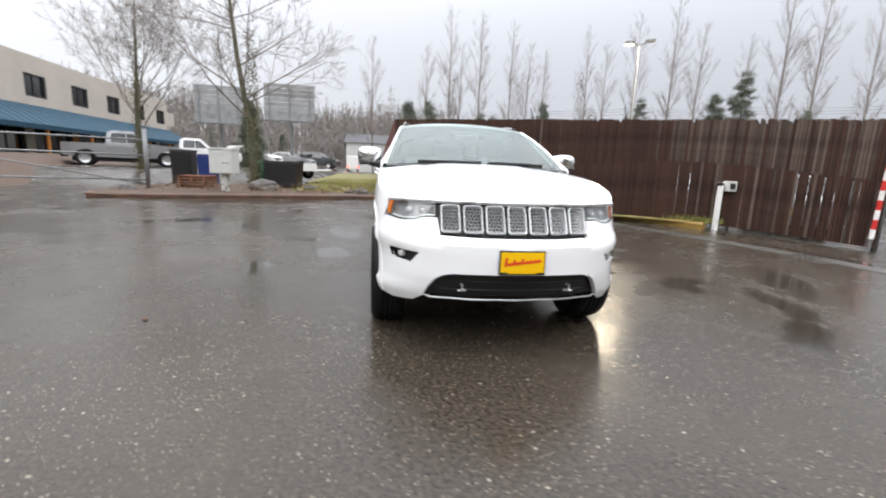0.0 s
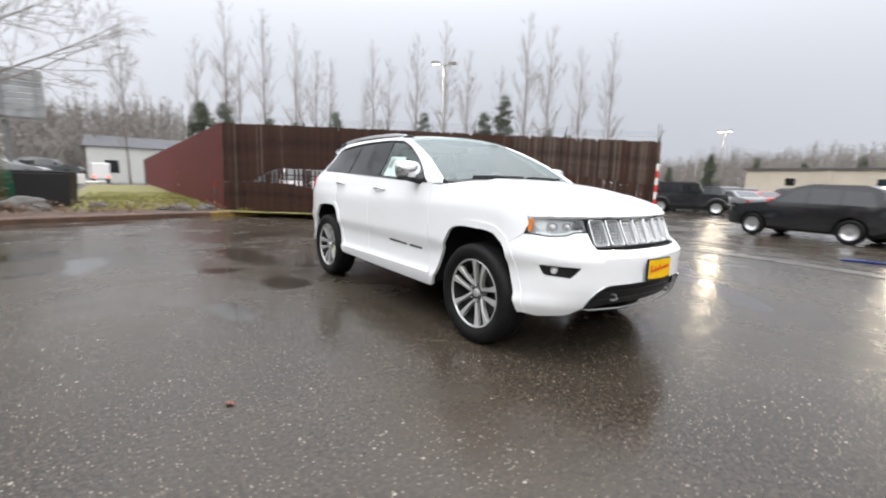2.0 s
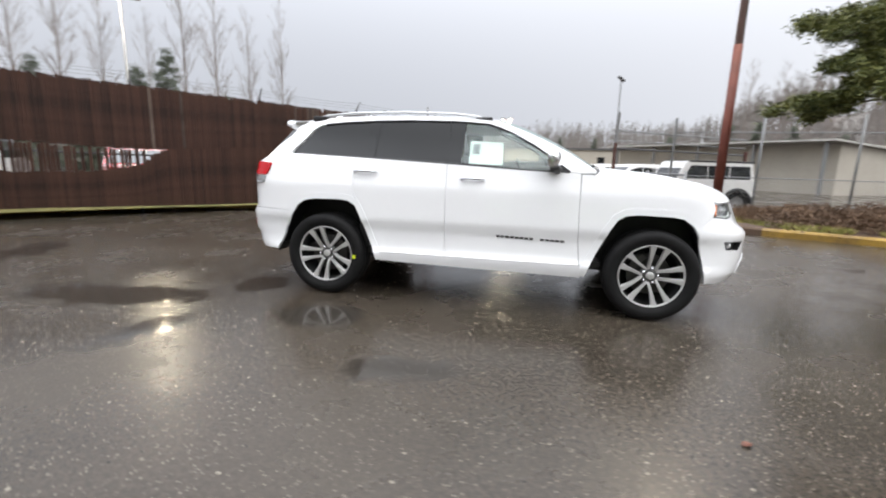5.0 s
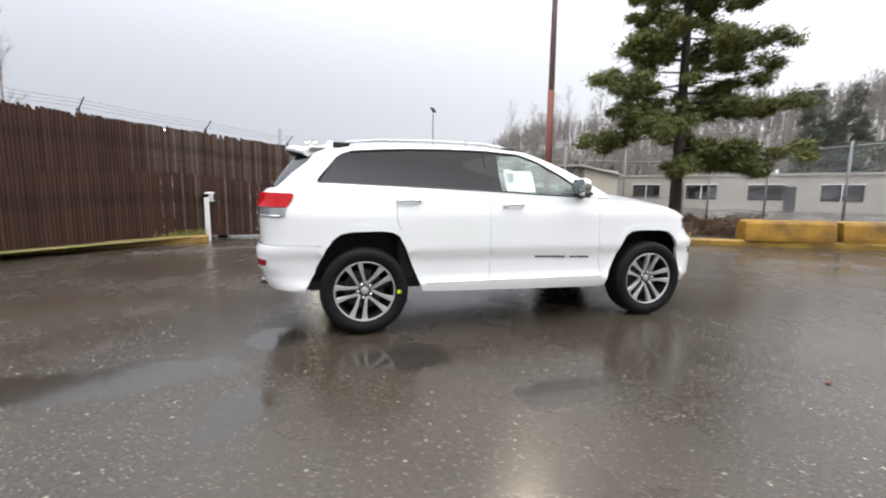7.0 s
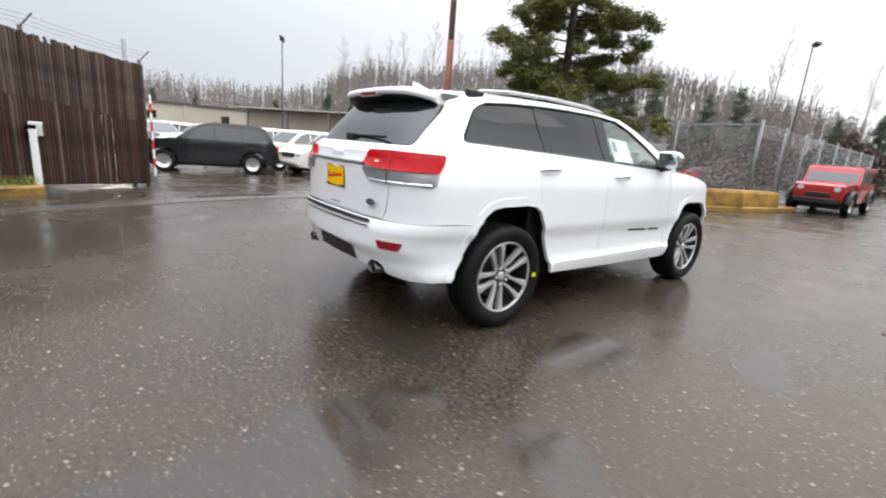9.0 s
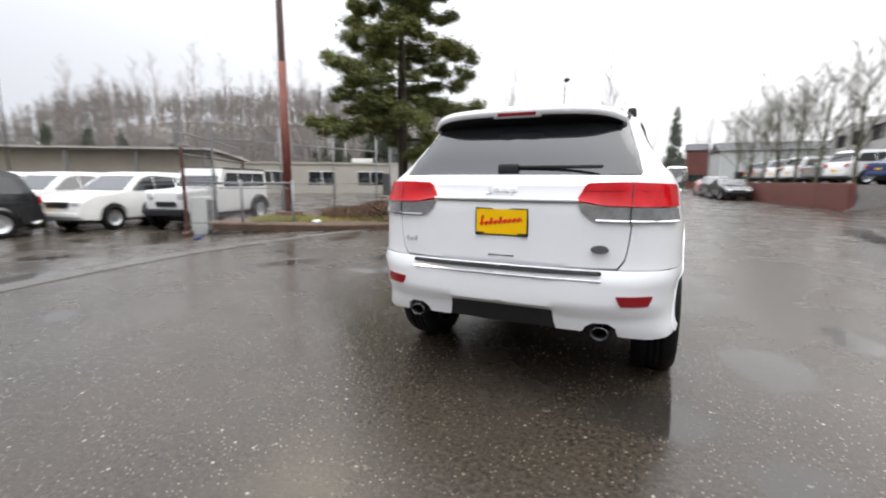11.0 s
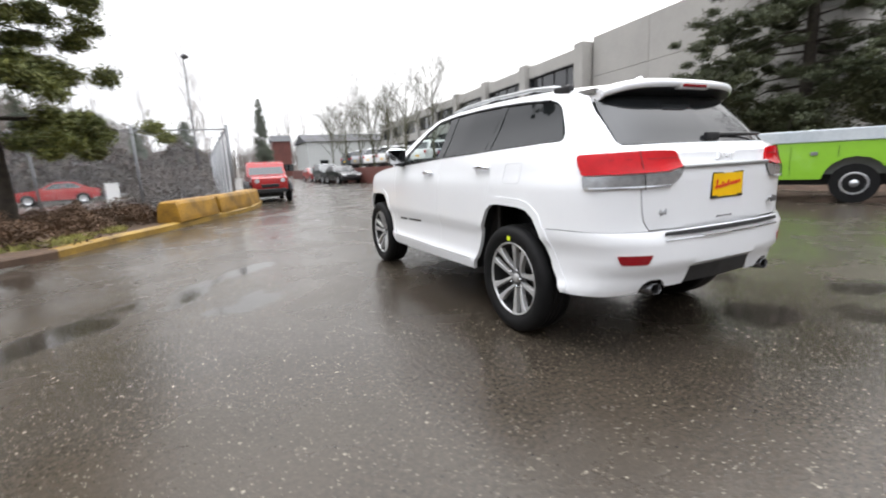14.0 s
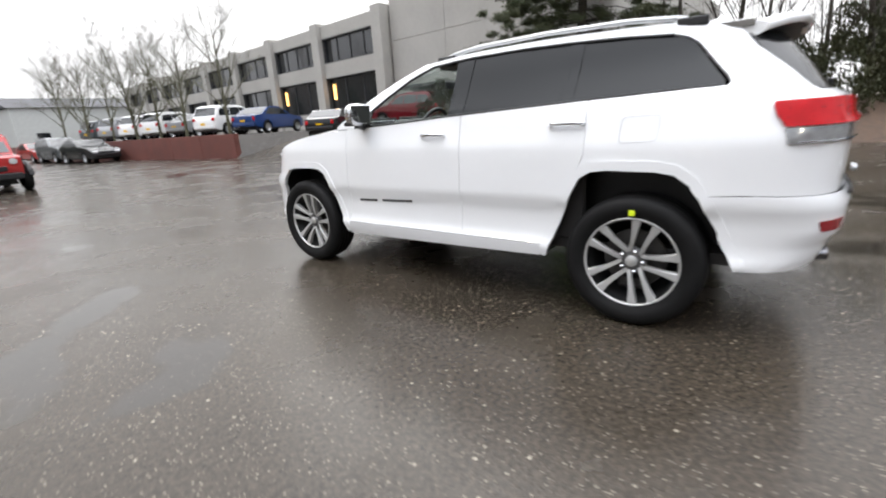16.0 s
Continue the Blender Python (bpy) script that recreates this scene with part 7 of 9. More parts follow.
U_ = "cars in the raised yard"
parked_car("sedan", M_BLUEP, pose(-12.2, -22.0, 1.15, 0, 0, -70), "blue coupe in the raised yard", U_)
for k, (x, y) in enumerate(((-11.6, -25.0), (-11.4, -28.2), (-11.2, -31.4), (-11.0, -34.6), (-10.8, -38), (-10.8, -42))):
    copy_thing((wht, sed, wht, wht, silv, grey)[k], pose(x, y, 1.15, 0, 0, -72))
copy_thing(blks, pose(-13.2, -17.4, 0.72, 0, 0, -62))

W_ = "vehicles across the north-west lot"
parked_car("pickup", M_SILVERP, pose(-15.0, 23.0, 0.61, 0, 0, 114), "silver crew-cab pickup truck", W_, "pickup_truck", scale=1.03)
parked_car("pickup", M_WHITE2, pose(-13.2, 27.6, 0.62, 0, 0, 112), "white pickup truck beyond the gate", W_, "pickup_truck")
copy_thing(wht, pose(-11.3, 34.5, 0.62, 0, 0, 70))
copy_thing(sed, pose(-9.3, 39.5, 0.62, 0, 0, 80))
copy_thing(grey, pose(-7.6, 47, 0.62, 0, 0, 80))
van = thing("box_van", "white box van with lit red tail lights", "van", pose(-4.6, 60, 0.1, 0, 0, 4) @ Matrix.Diagonal((0.8, 0.8, 0.8, 1)))
part("body", new_box(-1.0, 1.0, -2.4, 2.0, 0.5, 2.7, 0.08), M_WHITE2, van)
part("cab", new_box(-0.95, 0.95, 2.0, 3.2, 0.5, 2.0, 0.12), M_WHITE2, van)
for sx in (-1, 1):
    part("tail_lamp", new_box(sx * 0.8 - 0.1, sx * 0.8 + 0.1, -2.43, -2.39, 0.7, 0.95), M_REDGLOW, van)
    for y in (-1.4, 2.3):
        simple_wheel(van, sx * 0.85, y, 0.38)
tr = thing("flat_trailer", "white flatbed trailer on the lawn's edge", "trailer", pose(-5.3, 20.2, 0.3, 0, 0, 70))
part("bed", new_box(-0.9, 0.9, -1.6, 1.6, 0.45, 0.55, 0.02), M_WHITE2, tr)
part("side_board", new_box(-0.9, -0.84, -1.6, 1.6, 0.55, 0.85, 0.01), M_WHITE2, tr)
for sx in (-1, 1):
    simple_wheel(tr, sx * 0.8, -0.2, 0.32)

# utility truck: white cab, lime-green service body
hd = math.degrees(math.atan2(0.40, 0.91))
trk = thing("service_truck", "utility truck with a white cab and lime-green service body", "truck", pose(-9.3, -2.85, 0, 0, 0, hd))
loop = [(-0.62, 0.55), (-0.62, 2.10), (-0.75, 2.18), (-1.35, 2.16), (-1.75, 2.05), (-2.25, 1.42), (-2.9, 1.22), (-3.02, 1.05), (-3.05, 0.62), (-2.75, 0.50)] + [(-2.0 - 0.52 * math.cos(a), 0.42 + 0.52 * math.sin(a)) for a in np.linspace(0.2, math.pi - 0.2, 9)]


def trim(p):
    y = p[0] if p[0] > -2.6 else -2.6 + (p[0] + 2.6) * 0.6
    return (y, p[1] if p[1] < 1.2 else 1.2 + (p[1] - 1.2) * 0.84)


loop = [trim(p) for p in loop]
v2, f2, edges, ov, nb = fill([Vector(p) for p in loop], 0.25)
keep = [f for f in f2 if in_loop(sum((v2[i] for i in f), Vector((0, 0))) / 3, loop)]


def tw(y, z):
    return 0.98 - max(0, z - 1.35) * 0.20 - max(0, -y - 2.2) * 0.12


cnt = {}
for f in keep:
    for a, b in zip(f, (*f[1:], f[0])):
        k = (min(a, b), max(a, b))
        cnt[k] = cnt.get(k, 0) + 1
bm = bmesh.new()
A = [bm.verts.new((tw(p.x, p.y), p.x, p.y)) for p in v2]
B = [bm.verts.new((-tw(p.x, p.y), p.x, p.y)) for p in v2]
for f in keep:
    bm.faces.new([A[i] for i in f])
    bm.faces.new([B[i] for i in reversed(f)])
for (a, b), c in cnt.items():
    if c == 1:
        bm.faces.new((A[a], A[b], B[b], B[a]))
bmesh.ops.recalc_face_normals(bm, faces=bm.faces)
bmesh.ops.bevel(bm, geom=[e for e in bm.edges if len(e.link_faces) == 2 and e.calc_face_angle(0) > 0.9], offset=0.05, segments=2, affect="EDGES", clamp_overlap=True)
cabp = part("cab", bm, M_WHITE2, trk, "white cab")
cabp.data.shade_smooth()
cabp.data.set_sharp_from_angle(angle=0.6)
for sd in (1, -1):
    pts = rounded([trim(p) for p in ((-0.95, 1.38), (-0.98, 1.98), (-1.45, 1.96), (-2.0, 1.40))], 0.05)
    bm = bmesh.new()
    o = [bm.verts.new((sd * (tw(p.x, p.y) + 0.008), p.x, p.y)) for p in pts]
    bm.faces.new(o)
    r_ = bmesh.ops.extrude_face_region(bm, geom=bm.faces[:])
    bmesh.ops.translate(bm, verts=[v for v in r_["geom"] if isinstance(v, bmesh.types.BMVert)], vec=(-sd * 0.03, 0, 0))
    part("cab_window", bm, M_GLASSD, cabp)
    part("cab_side_window", new_box(sd * 0.90 - 0.05, sd * 0.90 + 0.05, -0.80, -0.66, 1.50, 1.78, 0.01), M_GLASSD, cabp)
    part("door_sign", new_box(sd * 0.985 - 0.006, sd * 0.985 + 0.006, -1.75, -1.05, 0.98, 1.12, 0.002), M_GREYP, cabp, "dark lettering strip")
    part("mirror", new_box(sd * 1.12 - 0.10, sd * 1.12 + 0.10, -1.98, -1.88, 1.30, 1.62, 0.02), M_BLACKPL, cabp)
    part("mirror_stalk", new_tube([(sd * 0.9, -1.95, 1.40), (sd * 1.12, -1.93, 1.42)], 0.02, 6), M_BLACKPL, cabp)
    # service body side: lockers with arch
    yw = 2.05
    lp = [(-0.45, 0.50), (3.45, 0.50), (3.55, 0.62), (3.55, 1.36), (-0.45, 1.36)]
    arch = [(yw + 0.56 * math.cos(a), 0.42 + 0.56 * math.sin(a)) for a in np.linspace(0.15, math.pi - 0.15, 9)]
    lp = [(-0.45, 0.50), *[(2 * yw - x, z) for x, z in arch], (3.45, 0.50), (3.55, 0.62), (3.55, 1.36), (-0.45, 1.36)]
    v2, f2, edges, ov, nb = fill([Vector(p) for p in lp], 0.3)
    bm = bmesh.new()
    A = [bm.verts.new((sd * (1.02 + 0.02 * math.sin(p.y * 2.2)), p.x, p.y)) for p in v2]
    for f in f2:
        if in_loop(sum((v2[i] for i in f), Vector((0, 0))) / 3, lp):
            bm.faces.new([A[i] for i in f])
    r_ = bmesh.ops.extrude_face_region(bm, geom=bm.faces[:])
    bmesh.ops.translate(bm, verts=[v for v in r_["geom"] if isinstance(v, bmesh.types.BMVert)], vec=(-sd * 0.35, 0, 0))
    for v in [v for v in bm.verts if not v.link_faces]:
        bm.verts.remove(v)
    sb = part("locker_side", bm, M_GREEN, trk, "lime-green locker side")
    part("upper_band", new_box(sd * 1.03 - 0.02, sd * 1.03 + 0.02, -0.43, 3.53, 1.30, 1.56, 0.015), M_BAND, sb, "pale patterned band")
    for y in (0.55, 1.35, 2.85):
        part("locker_latch", new_box(sd * 1.05 - 0.01, sd * 1.05 + 0.01, y - 0.06, y + 0.06, 1.02, 1.10, 0.006), M_GALV, sb)
    for y in (0.15, 0.95, 1.75, 2.55):
        part("locker_joint", new_box(sd * 1.045 - 0.003, sd * 1.045 + 0.003, y - 0.004, y + 0.004, 0.98 if y > 1.5 else 0.55, 1.22), M_BLACKPL, sb)
    part("wheel", new_tube([(sd * 0.72, -2.0, 0.41), (sd * 0.96, -2.0, 0.41)], 0.41, 24), M_RUBBER, trk)
    part("wheel", new_tube([(sd * 0.66, yw, 0.41), (sd * 0.99, yw, 0.41)], 0.41, 24), M_RUBBER, trk)
    for y in (-2.0, yw):
        bm = bmesh.new()
        lathe(bm, [(0.24, 0.0), (0.22, 0.012), (0.17, -0.03), (0.08, -0.02), (0.07, 0.03), (0.001, 0.035)], 24, m=pose(sd * (0.965 if y < 0 else 0.995), y, 0.41, 0, 90 * sd, 0), closed=False)
        part("hub_cap", bm, M_SILVER, trk, smooth=True)
    part("headlamp", new_box(sd * 0.72 - 0.14, sd * 0.72 + 0.14, -2.875, -2.78, 0.80, 1.02, 0.02), M_TAILCLEAR, trk)
part("windscreen", new_box(-0.78, 0.78, -0.02, 0.02, 0, 0.62, 0.004, m=pose(0, -2.17, 1.43, -37, 0, 0)), M_GLASSD, cabp)
part("bumper", new_box(-0.98, 0.98, -2.96, -2.82, 0.45, 0.62, 0.03), M_CHROME, trk)
part("bed_floor", new_box(-0.75, 0.75, -0.45, 3.5, 0.6, 1.0), M_GALV, trk)
part("chassis", new_box(-0.45, 0.45, -2.8, 3.4, 0.35, 0.6), M_BLACKPL, trk)
part("tail_crate", new_box(-0.8, 0.85, 3.56, 4.05, 0.62, 1.28, 0.03), M_BLACKPL, trk, "black crate on the rear step")
part("rear_step", new_box(-1.0, 1.0, 3.5, 4.1, 0.48, 0.60, 0.02), M_WHITE2, trk)


# ---- buildings ----
def wall_box(name, parent, x0, x1, y0, y1, z0, z1, mt, bevel=0.0):
    return part(name, new_box(x0, x1, y0, y1, z0, z1, bevel), mt, parent)


def window(parent, a, b, z0, z1, depth=0.22, glass=None, mull=0, frame_mat=None):
    """A window set back in a wall that faces +x of the building's axes: a and b along y."""
    w = part("window", new_box(-depth, -depth + 0.04, a, b, z0, z1), glass or M_GLASSD, parent)
    for y0, y1, q0, q1 in ((a, b, z0, z0 + 0.07), (a, b, z1 - 0.07, z1), (a, a + 0.06, z0 + 0.07, z1 - 0.07), (b - 0.06, b, z0 + 0.07, z1 - 0.07)):
        part("frame", new_box(-depth + 0.045, -0.05, y0, y1, q0, q1), frame_mat or M_LAMPBODY, w)
    for k in range(mull):
        y = a + (b - a) * (k + 1) / (mull + 1)
        part("mullion", new_box(-depth + 0.045, -depth + 0.10, y - 0.03, y + 0.03, z0 + 0.07, z1 - 0.07), frame_mat or M_LAMPBODY, w)
    return w


# grey two-storey concrete building in the south-west; its own y runs along the front
gb = thing("concrete_building", "grey two-storey concrete building with ribbon windows", "building", Matrix.Translation((-19.35, -19.3, 0)) @ Matrix.Rotation(math.radians(-5.2), 4, "Z"))
BAY = 6.95
for k in range(8):
    y1 = -k * BAY - 0.45
    y0 = y1 - BAY + 0.9
    part("pilaster", new_box(-0.6, 0.35, -k * BAY - 0.45, -k * BAY + 0.45, 0.9, 8.5, 0.03), M_BLDG, gb)
    part("parapet", new_box(-0.35, 0.0, y0, y1, 7.45, 8.3), M_BLDG, gb)
    part("spandrel", new_box(-0.35, 0.0, y0, y1, 4.75, 5.75), M_BLDG, gb)
    part("plinth", new_box(-0.35, 0.0, y0, y1, 0.9, 2.3), M_BLDG, gb)
    window(gb, y0, y1, 5.75, 7.45, 0.30, None, 3)
    window(gb, y0, y1, 2.3, 4.75, 0.34, None, 2)
    if k in (0, 1):
        part("shop_light", new_box(-0.29, -0.28, y0 + 0.35, y0 + 0.7, 3.2, 4.3), M_WARMGLOW, gb, "warm light behind the glass")
part("pilaster", new_box(-0.6, 0.35, -8 * BAY - 0.45, -8 * BAY + 0.45, 0.9, 8.5, 0.03), M_BLDG, gb)
part("core", new_box(-24, -0.36, -8 * BAY - 0.45, 0.45, 0.9, 8.1), M_BLDG, gb, "flat-roofed building body")
# blank tilt-up wall panels north of the windows
for k in range(3):
    for z0, z1 in ((0.9, 3.6), (3.62, 6.3), (6.32, 8.75)):
        part("wall_panel", new_box(-0.75, -0.5, 0.46 + k * 4.6, 5.04 + k * 4.6, z0, z1, 0.012), M_BLDG, gb)
part("core", new_box(-24, -0.76, 0.46, 14.2, 0.9, 8.7), M_BLDG, gb)
stair = part("entry_stair", new_box(-0.4, 1.5, 2.2, 6.2, 1.0, 1.16), M_CONC, gb, "dark steel entry stair")
for k in range(5):
    part("step", new_box(-0.4 + 0.0, 1.2, 6.2 + k * 0.28, 6.48 + k * 0.28, 1.1, 2.3 - k * 0.22), M_CONC, stair)
part("stair_canopy", new_box(-0.5, 1.6, 2.0, 6.4, 3.2, 3.32, 0.02), M_LAMPBODY, stair)

# cream shop building with a blue awning in the north-west
cbx = thing("shop_building", "cream two-storey shop building with a blue metal awning", "building", Matrix.Translation((-25.3, 27, 0)) @ Matrix.Rotation(math.radians(4), 4, "Z"))
part("core", new_box(-14, -0.36, -20, 30, 0, 7.9), M_CREAM, cbx)
part("upper_wall", new_box(-0.35, 0, -20, 30, 4.3, 5.1), M_CREAM, cbx)
part("parapet", new_box(-0.35, 0, -20, 30, 6.7, 8.0), M_CREAM, cbx)
for k in range(9):
    y = -18 + k * 5.6
    part("wall_pier", new_box(-0.35, 0, y + 2.4, y + 5.6, 5.1, 6.7), M_CREAM, cbx)
    window(cbx, y, y + 2.4, 5.1, 6.7, 0.25, None, 1)
    part("shop_pier", new_box(-0.35, 0.0, y - 0.5, y + 0.4, 0, 4.3), M_ORANGE if k % 2 else M_CREAM, cbx)
    window(cbx, y + 0.4, y + 5.1, 0.5, 2.9, 0.3, None, 2)
bm = bmesh.new()
for k in range(60):
    y = -20 + k * 0.84
    bm.faces.new([bm.verts.new(p) for p in ((0.0, y, 4.5), (0.0, y + 0.82, 4.5), (2.4, y + 0.82, 3.0), (2.4, y, 3.0))])
    bm.faces.new([bm.verts.new(p) for p in ((0.0, y + 0.82, 4.5), (0.0, y + 0.84, 4.54), (2.4, y + 0.84, 3.04), (2.4, y + 0.82, 3.0))])
part("awning", bm, M_AWNING, cbx, "blue ribbed metal awning")
part("fascia", new_box(2.36, 2.46, -20, 30.4, 2.7, 3.02), M_AWNING, cbx)
for k in range(10):
    part("awning_post", new_box(2.2, 2.36, -19.5 + k * 5.4, -19.34 + k * 5.4, 0, 2.75), M_ORANGE, cbx)

# long beige warehouse in the east
wh = thing("warehouse", "long low beige warehouse beyond the car lot", "building", Matrix.Translation((58, 18, 0)) @ Matrix.Rotation(math.radians(180), 4, "Z"))
part("wall", new_box(-30, 0, 0, 95, -0.3, 3.6), M_BEIGE, wh)
part("roof_edge", new_box(-30, 0.25, -0.2, 95.2, 3.6, 3.8), M_ROOFDK, wh)
for k in range(12):
    y = 4 + k * 7.6
    part("window", new_box(0.0, 0.05, y, y + 0.9, 1.9, 2.7), M_GLASSD, wh)
    part("pilaster", new_box(0.0, 0.15, y + 3.6, y + 4.0, -0.3, 3.6), M_BEIGE, wh)
# low beige offices in the south-east
of = thing("office_building", "low beige office building across the wet lot", "building", Matrix.Translation((20.3, -43.7, 0)) @ Matrix.Rotation(math.atan2(17, 26), 4, "Z"))
part("wall", new_box(0, 34, -14, 0, -0.3, 3.0), M_BEIGE, of)
part("roof_edge", new_box(-0.15, 34.15, -14, 0.15, 3.0, 3.2), M_BEIGE, of)
part("roof_unit", new_box(9, 11.5, -6, -3, 3.2, 3.8, 0.05), M_CABINET, of)
for k in range(6):
    x = 2.5 + k * 5.4
    w = part("window", new_box(x, x + 2.8, 0.0, 0.04, 0.7, 2.15), M_GLASSD, of)
    part("frame", new_box(x - 0.08, x + 2.88, 0.002, 0.06, 2.15, 2.24), M_WHITE2, w)
    part("mullion", new_box(x + 1.36, x + 1.44, 0.042, 0.06, 0.7, 2.15), M_WHITE2, w)
part("door", new_box(7.0, 7.9, 0.002, 0.05, -0.25, 2.0), M_LAMPBODY, of)
sg_ = thing("canopy_building", "open-sided shed with a pale sloping roof", "building", Matrix.Translation((33, -22, 0)) @ Matrix.Rotation(math.radians(33), 4, "Z"))
part("wall", new_box(0, 22, -9, -0.5, -0.3, 3.6), M_BEIGE, sg_)
bm = bmesh.new()
box(bm, -0.5, 22.5, -9.5, 1.2, 0, 0.14, m=pose(0, 0, 3.6, 3, 0, 0))
part("roof", bm, M_CONC, sg_)
for k in range(5):
    part("post", new_box(0.2 + k * 5.2, 0.4 + k * 5.2, 0.6, 0.8, -0.3, 3.6), M_GALV, sg_)

# pair of billboards
# board grey lifted beyond its own tone to carry distance haze
M_BOARD = mat("weathered_hazy_boarding", (0.24, 0.245, 0.25), 0.7, var=0.3, scale=2, rnd=0.5)
for x, y, w, z0 in ((-15.0, 38.0, 3.9, 4.35), (-9.05, 38.6, 4.4, 4.9)):
    bb = thing("billboard", "weathered grey billboard seen on its slatted back, paled for haze", "billboard", pose(x, y, 0.6, 0, 0, 4))
    for k in range(8):
        part("board", new_box(-w / 2, w / 2, -0.05, 0.05, z0 - 0.6 + k * 0.4, z0 - 0.6 + k * 0.4 + 0.37, 0.01), M_BOARD, bb)
    for sx in (-0.4, 0.0, 0.4):
        part("batten", new_box(sx * w - 0.05, sx * w + 0.05, -0.12, -0.052, z0 - 0.6, z0 + 2.55, 0.01), M_GALV, bb)
    part("post", new_tube([(0.1, 0.14, -0.05), (0.1, 0.14, z0 + 2.2)], 0.15, 10), M_GALV, bb)
    part("catwalk", new_box(-w / 2, w / 2, -0.7, -0.13, z0 - 0.75, z0 - 0.68), M_GALV, bb)

# far workshops down the road
for x, y, w, d, h, mt, nm in ((-22, -82, 22, 12, 6.0, M_CABINET, "pale grey workshop far down the road"), (-11, -113, 4, 6, 8.2, M_REDWALL, "brick-red block far down the road"), (4, 72, 20, 10, 4.5, M_CABINET, "pale shed beyond the lawn")):
    fb = thing("far_building", nm, "building", pose(x, y, 0, 0, 0, 0))
    part("wall", new_box(-w / 2, w / 2, -d / 2, d / 2, 0, h), mt, fb)
    bm = bmesh.new()
    vs = [bm.verts.new(p) for p in ((-w / 2 - 0.3, -d / 2 - 0.3, h), (w / 2 + 0.3, -d / 2 - 0.3, h), (w / 2 + 0.3, d / 2 + 0.3, h), (-w / 2 - 0.3, d / 2 + 0.3, h), (-w / 2 - 0.3, 0, h + 1.6), (w / 2 + 0.3, 0, h + 1.6))]
    for f in ((0, 1, 5, 4), (2, 3, 4, 5), (0, 4, 3), (1, 2, 5)):
        bm.faces.new([vs[i] for i in f])
    part("roof", bm, M_ROOFDK, fb)
    for k in range(4):
        x0 = -w / 2 + (k + 0.5) * w / 4
        sy = d / 2 if y < 0 else -d / 2
        part("window", new_box(x0 - 0.7, x0 + 0.7, sy - 0.03, sy + 0.03, 1.2, 2.8), M_GLASSD, fb)


# ---- trees ----
def tube_raw(V, Fc, pts, radii, n=4):
    """A thin tapered tube appended to raw lists."""
    k = len(V)
    for i, p in enumerate(pts):
        d = (pts[min(i + 1, len(pts) - 1)] - pts[max(i - 1, 0)])
        d = d.normalized() if d.length > 1e-9 else Vector((0, 0, 1))
        u = d.cross(Vector((0.3, 0.9, 0.2)) if abs(d.z) > 0.8 else Vector((0, 0, 1))).normalized()
        w = d.cross(u)
        for j in range(n):
            a = 2 * math.pi * j / n
            q = p + (u * math.cos(a) + w * math.sin(a)) * radii[i]
            V.append((q.x, q.y, q.z))
    for i in range(len(pts) - 1):
        for j in range(n):
            Fc.append((k + i * n + j, k + i * n + (j + 1) % n, k + (i + 1) * n + (j + 1) % n, k + (i + 1) * n + j))


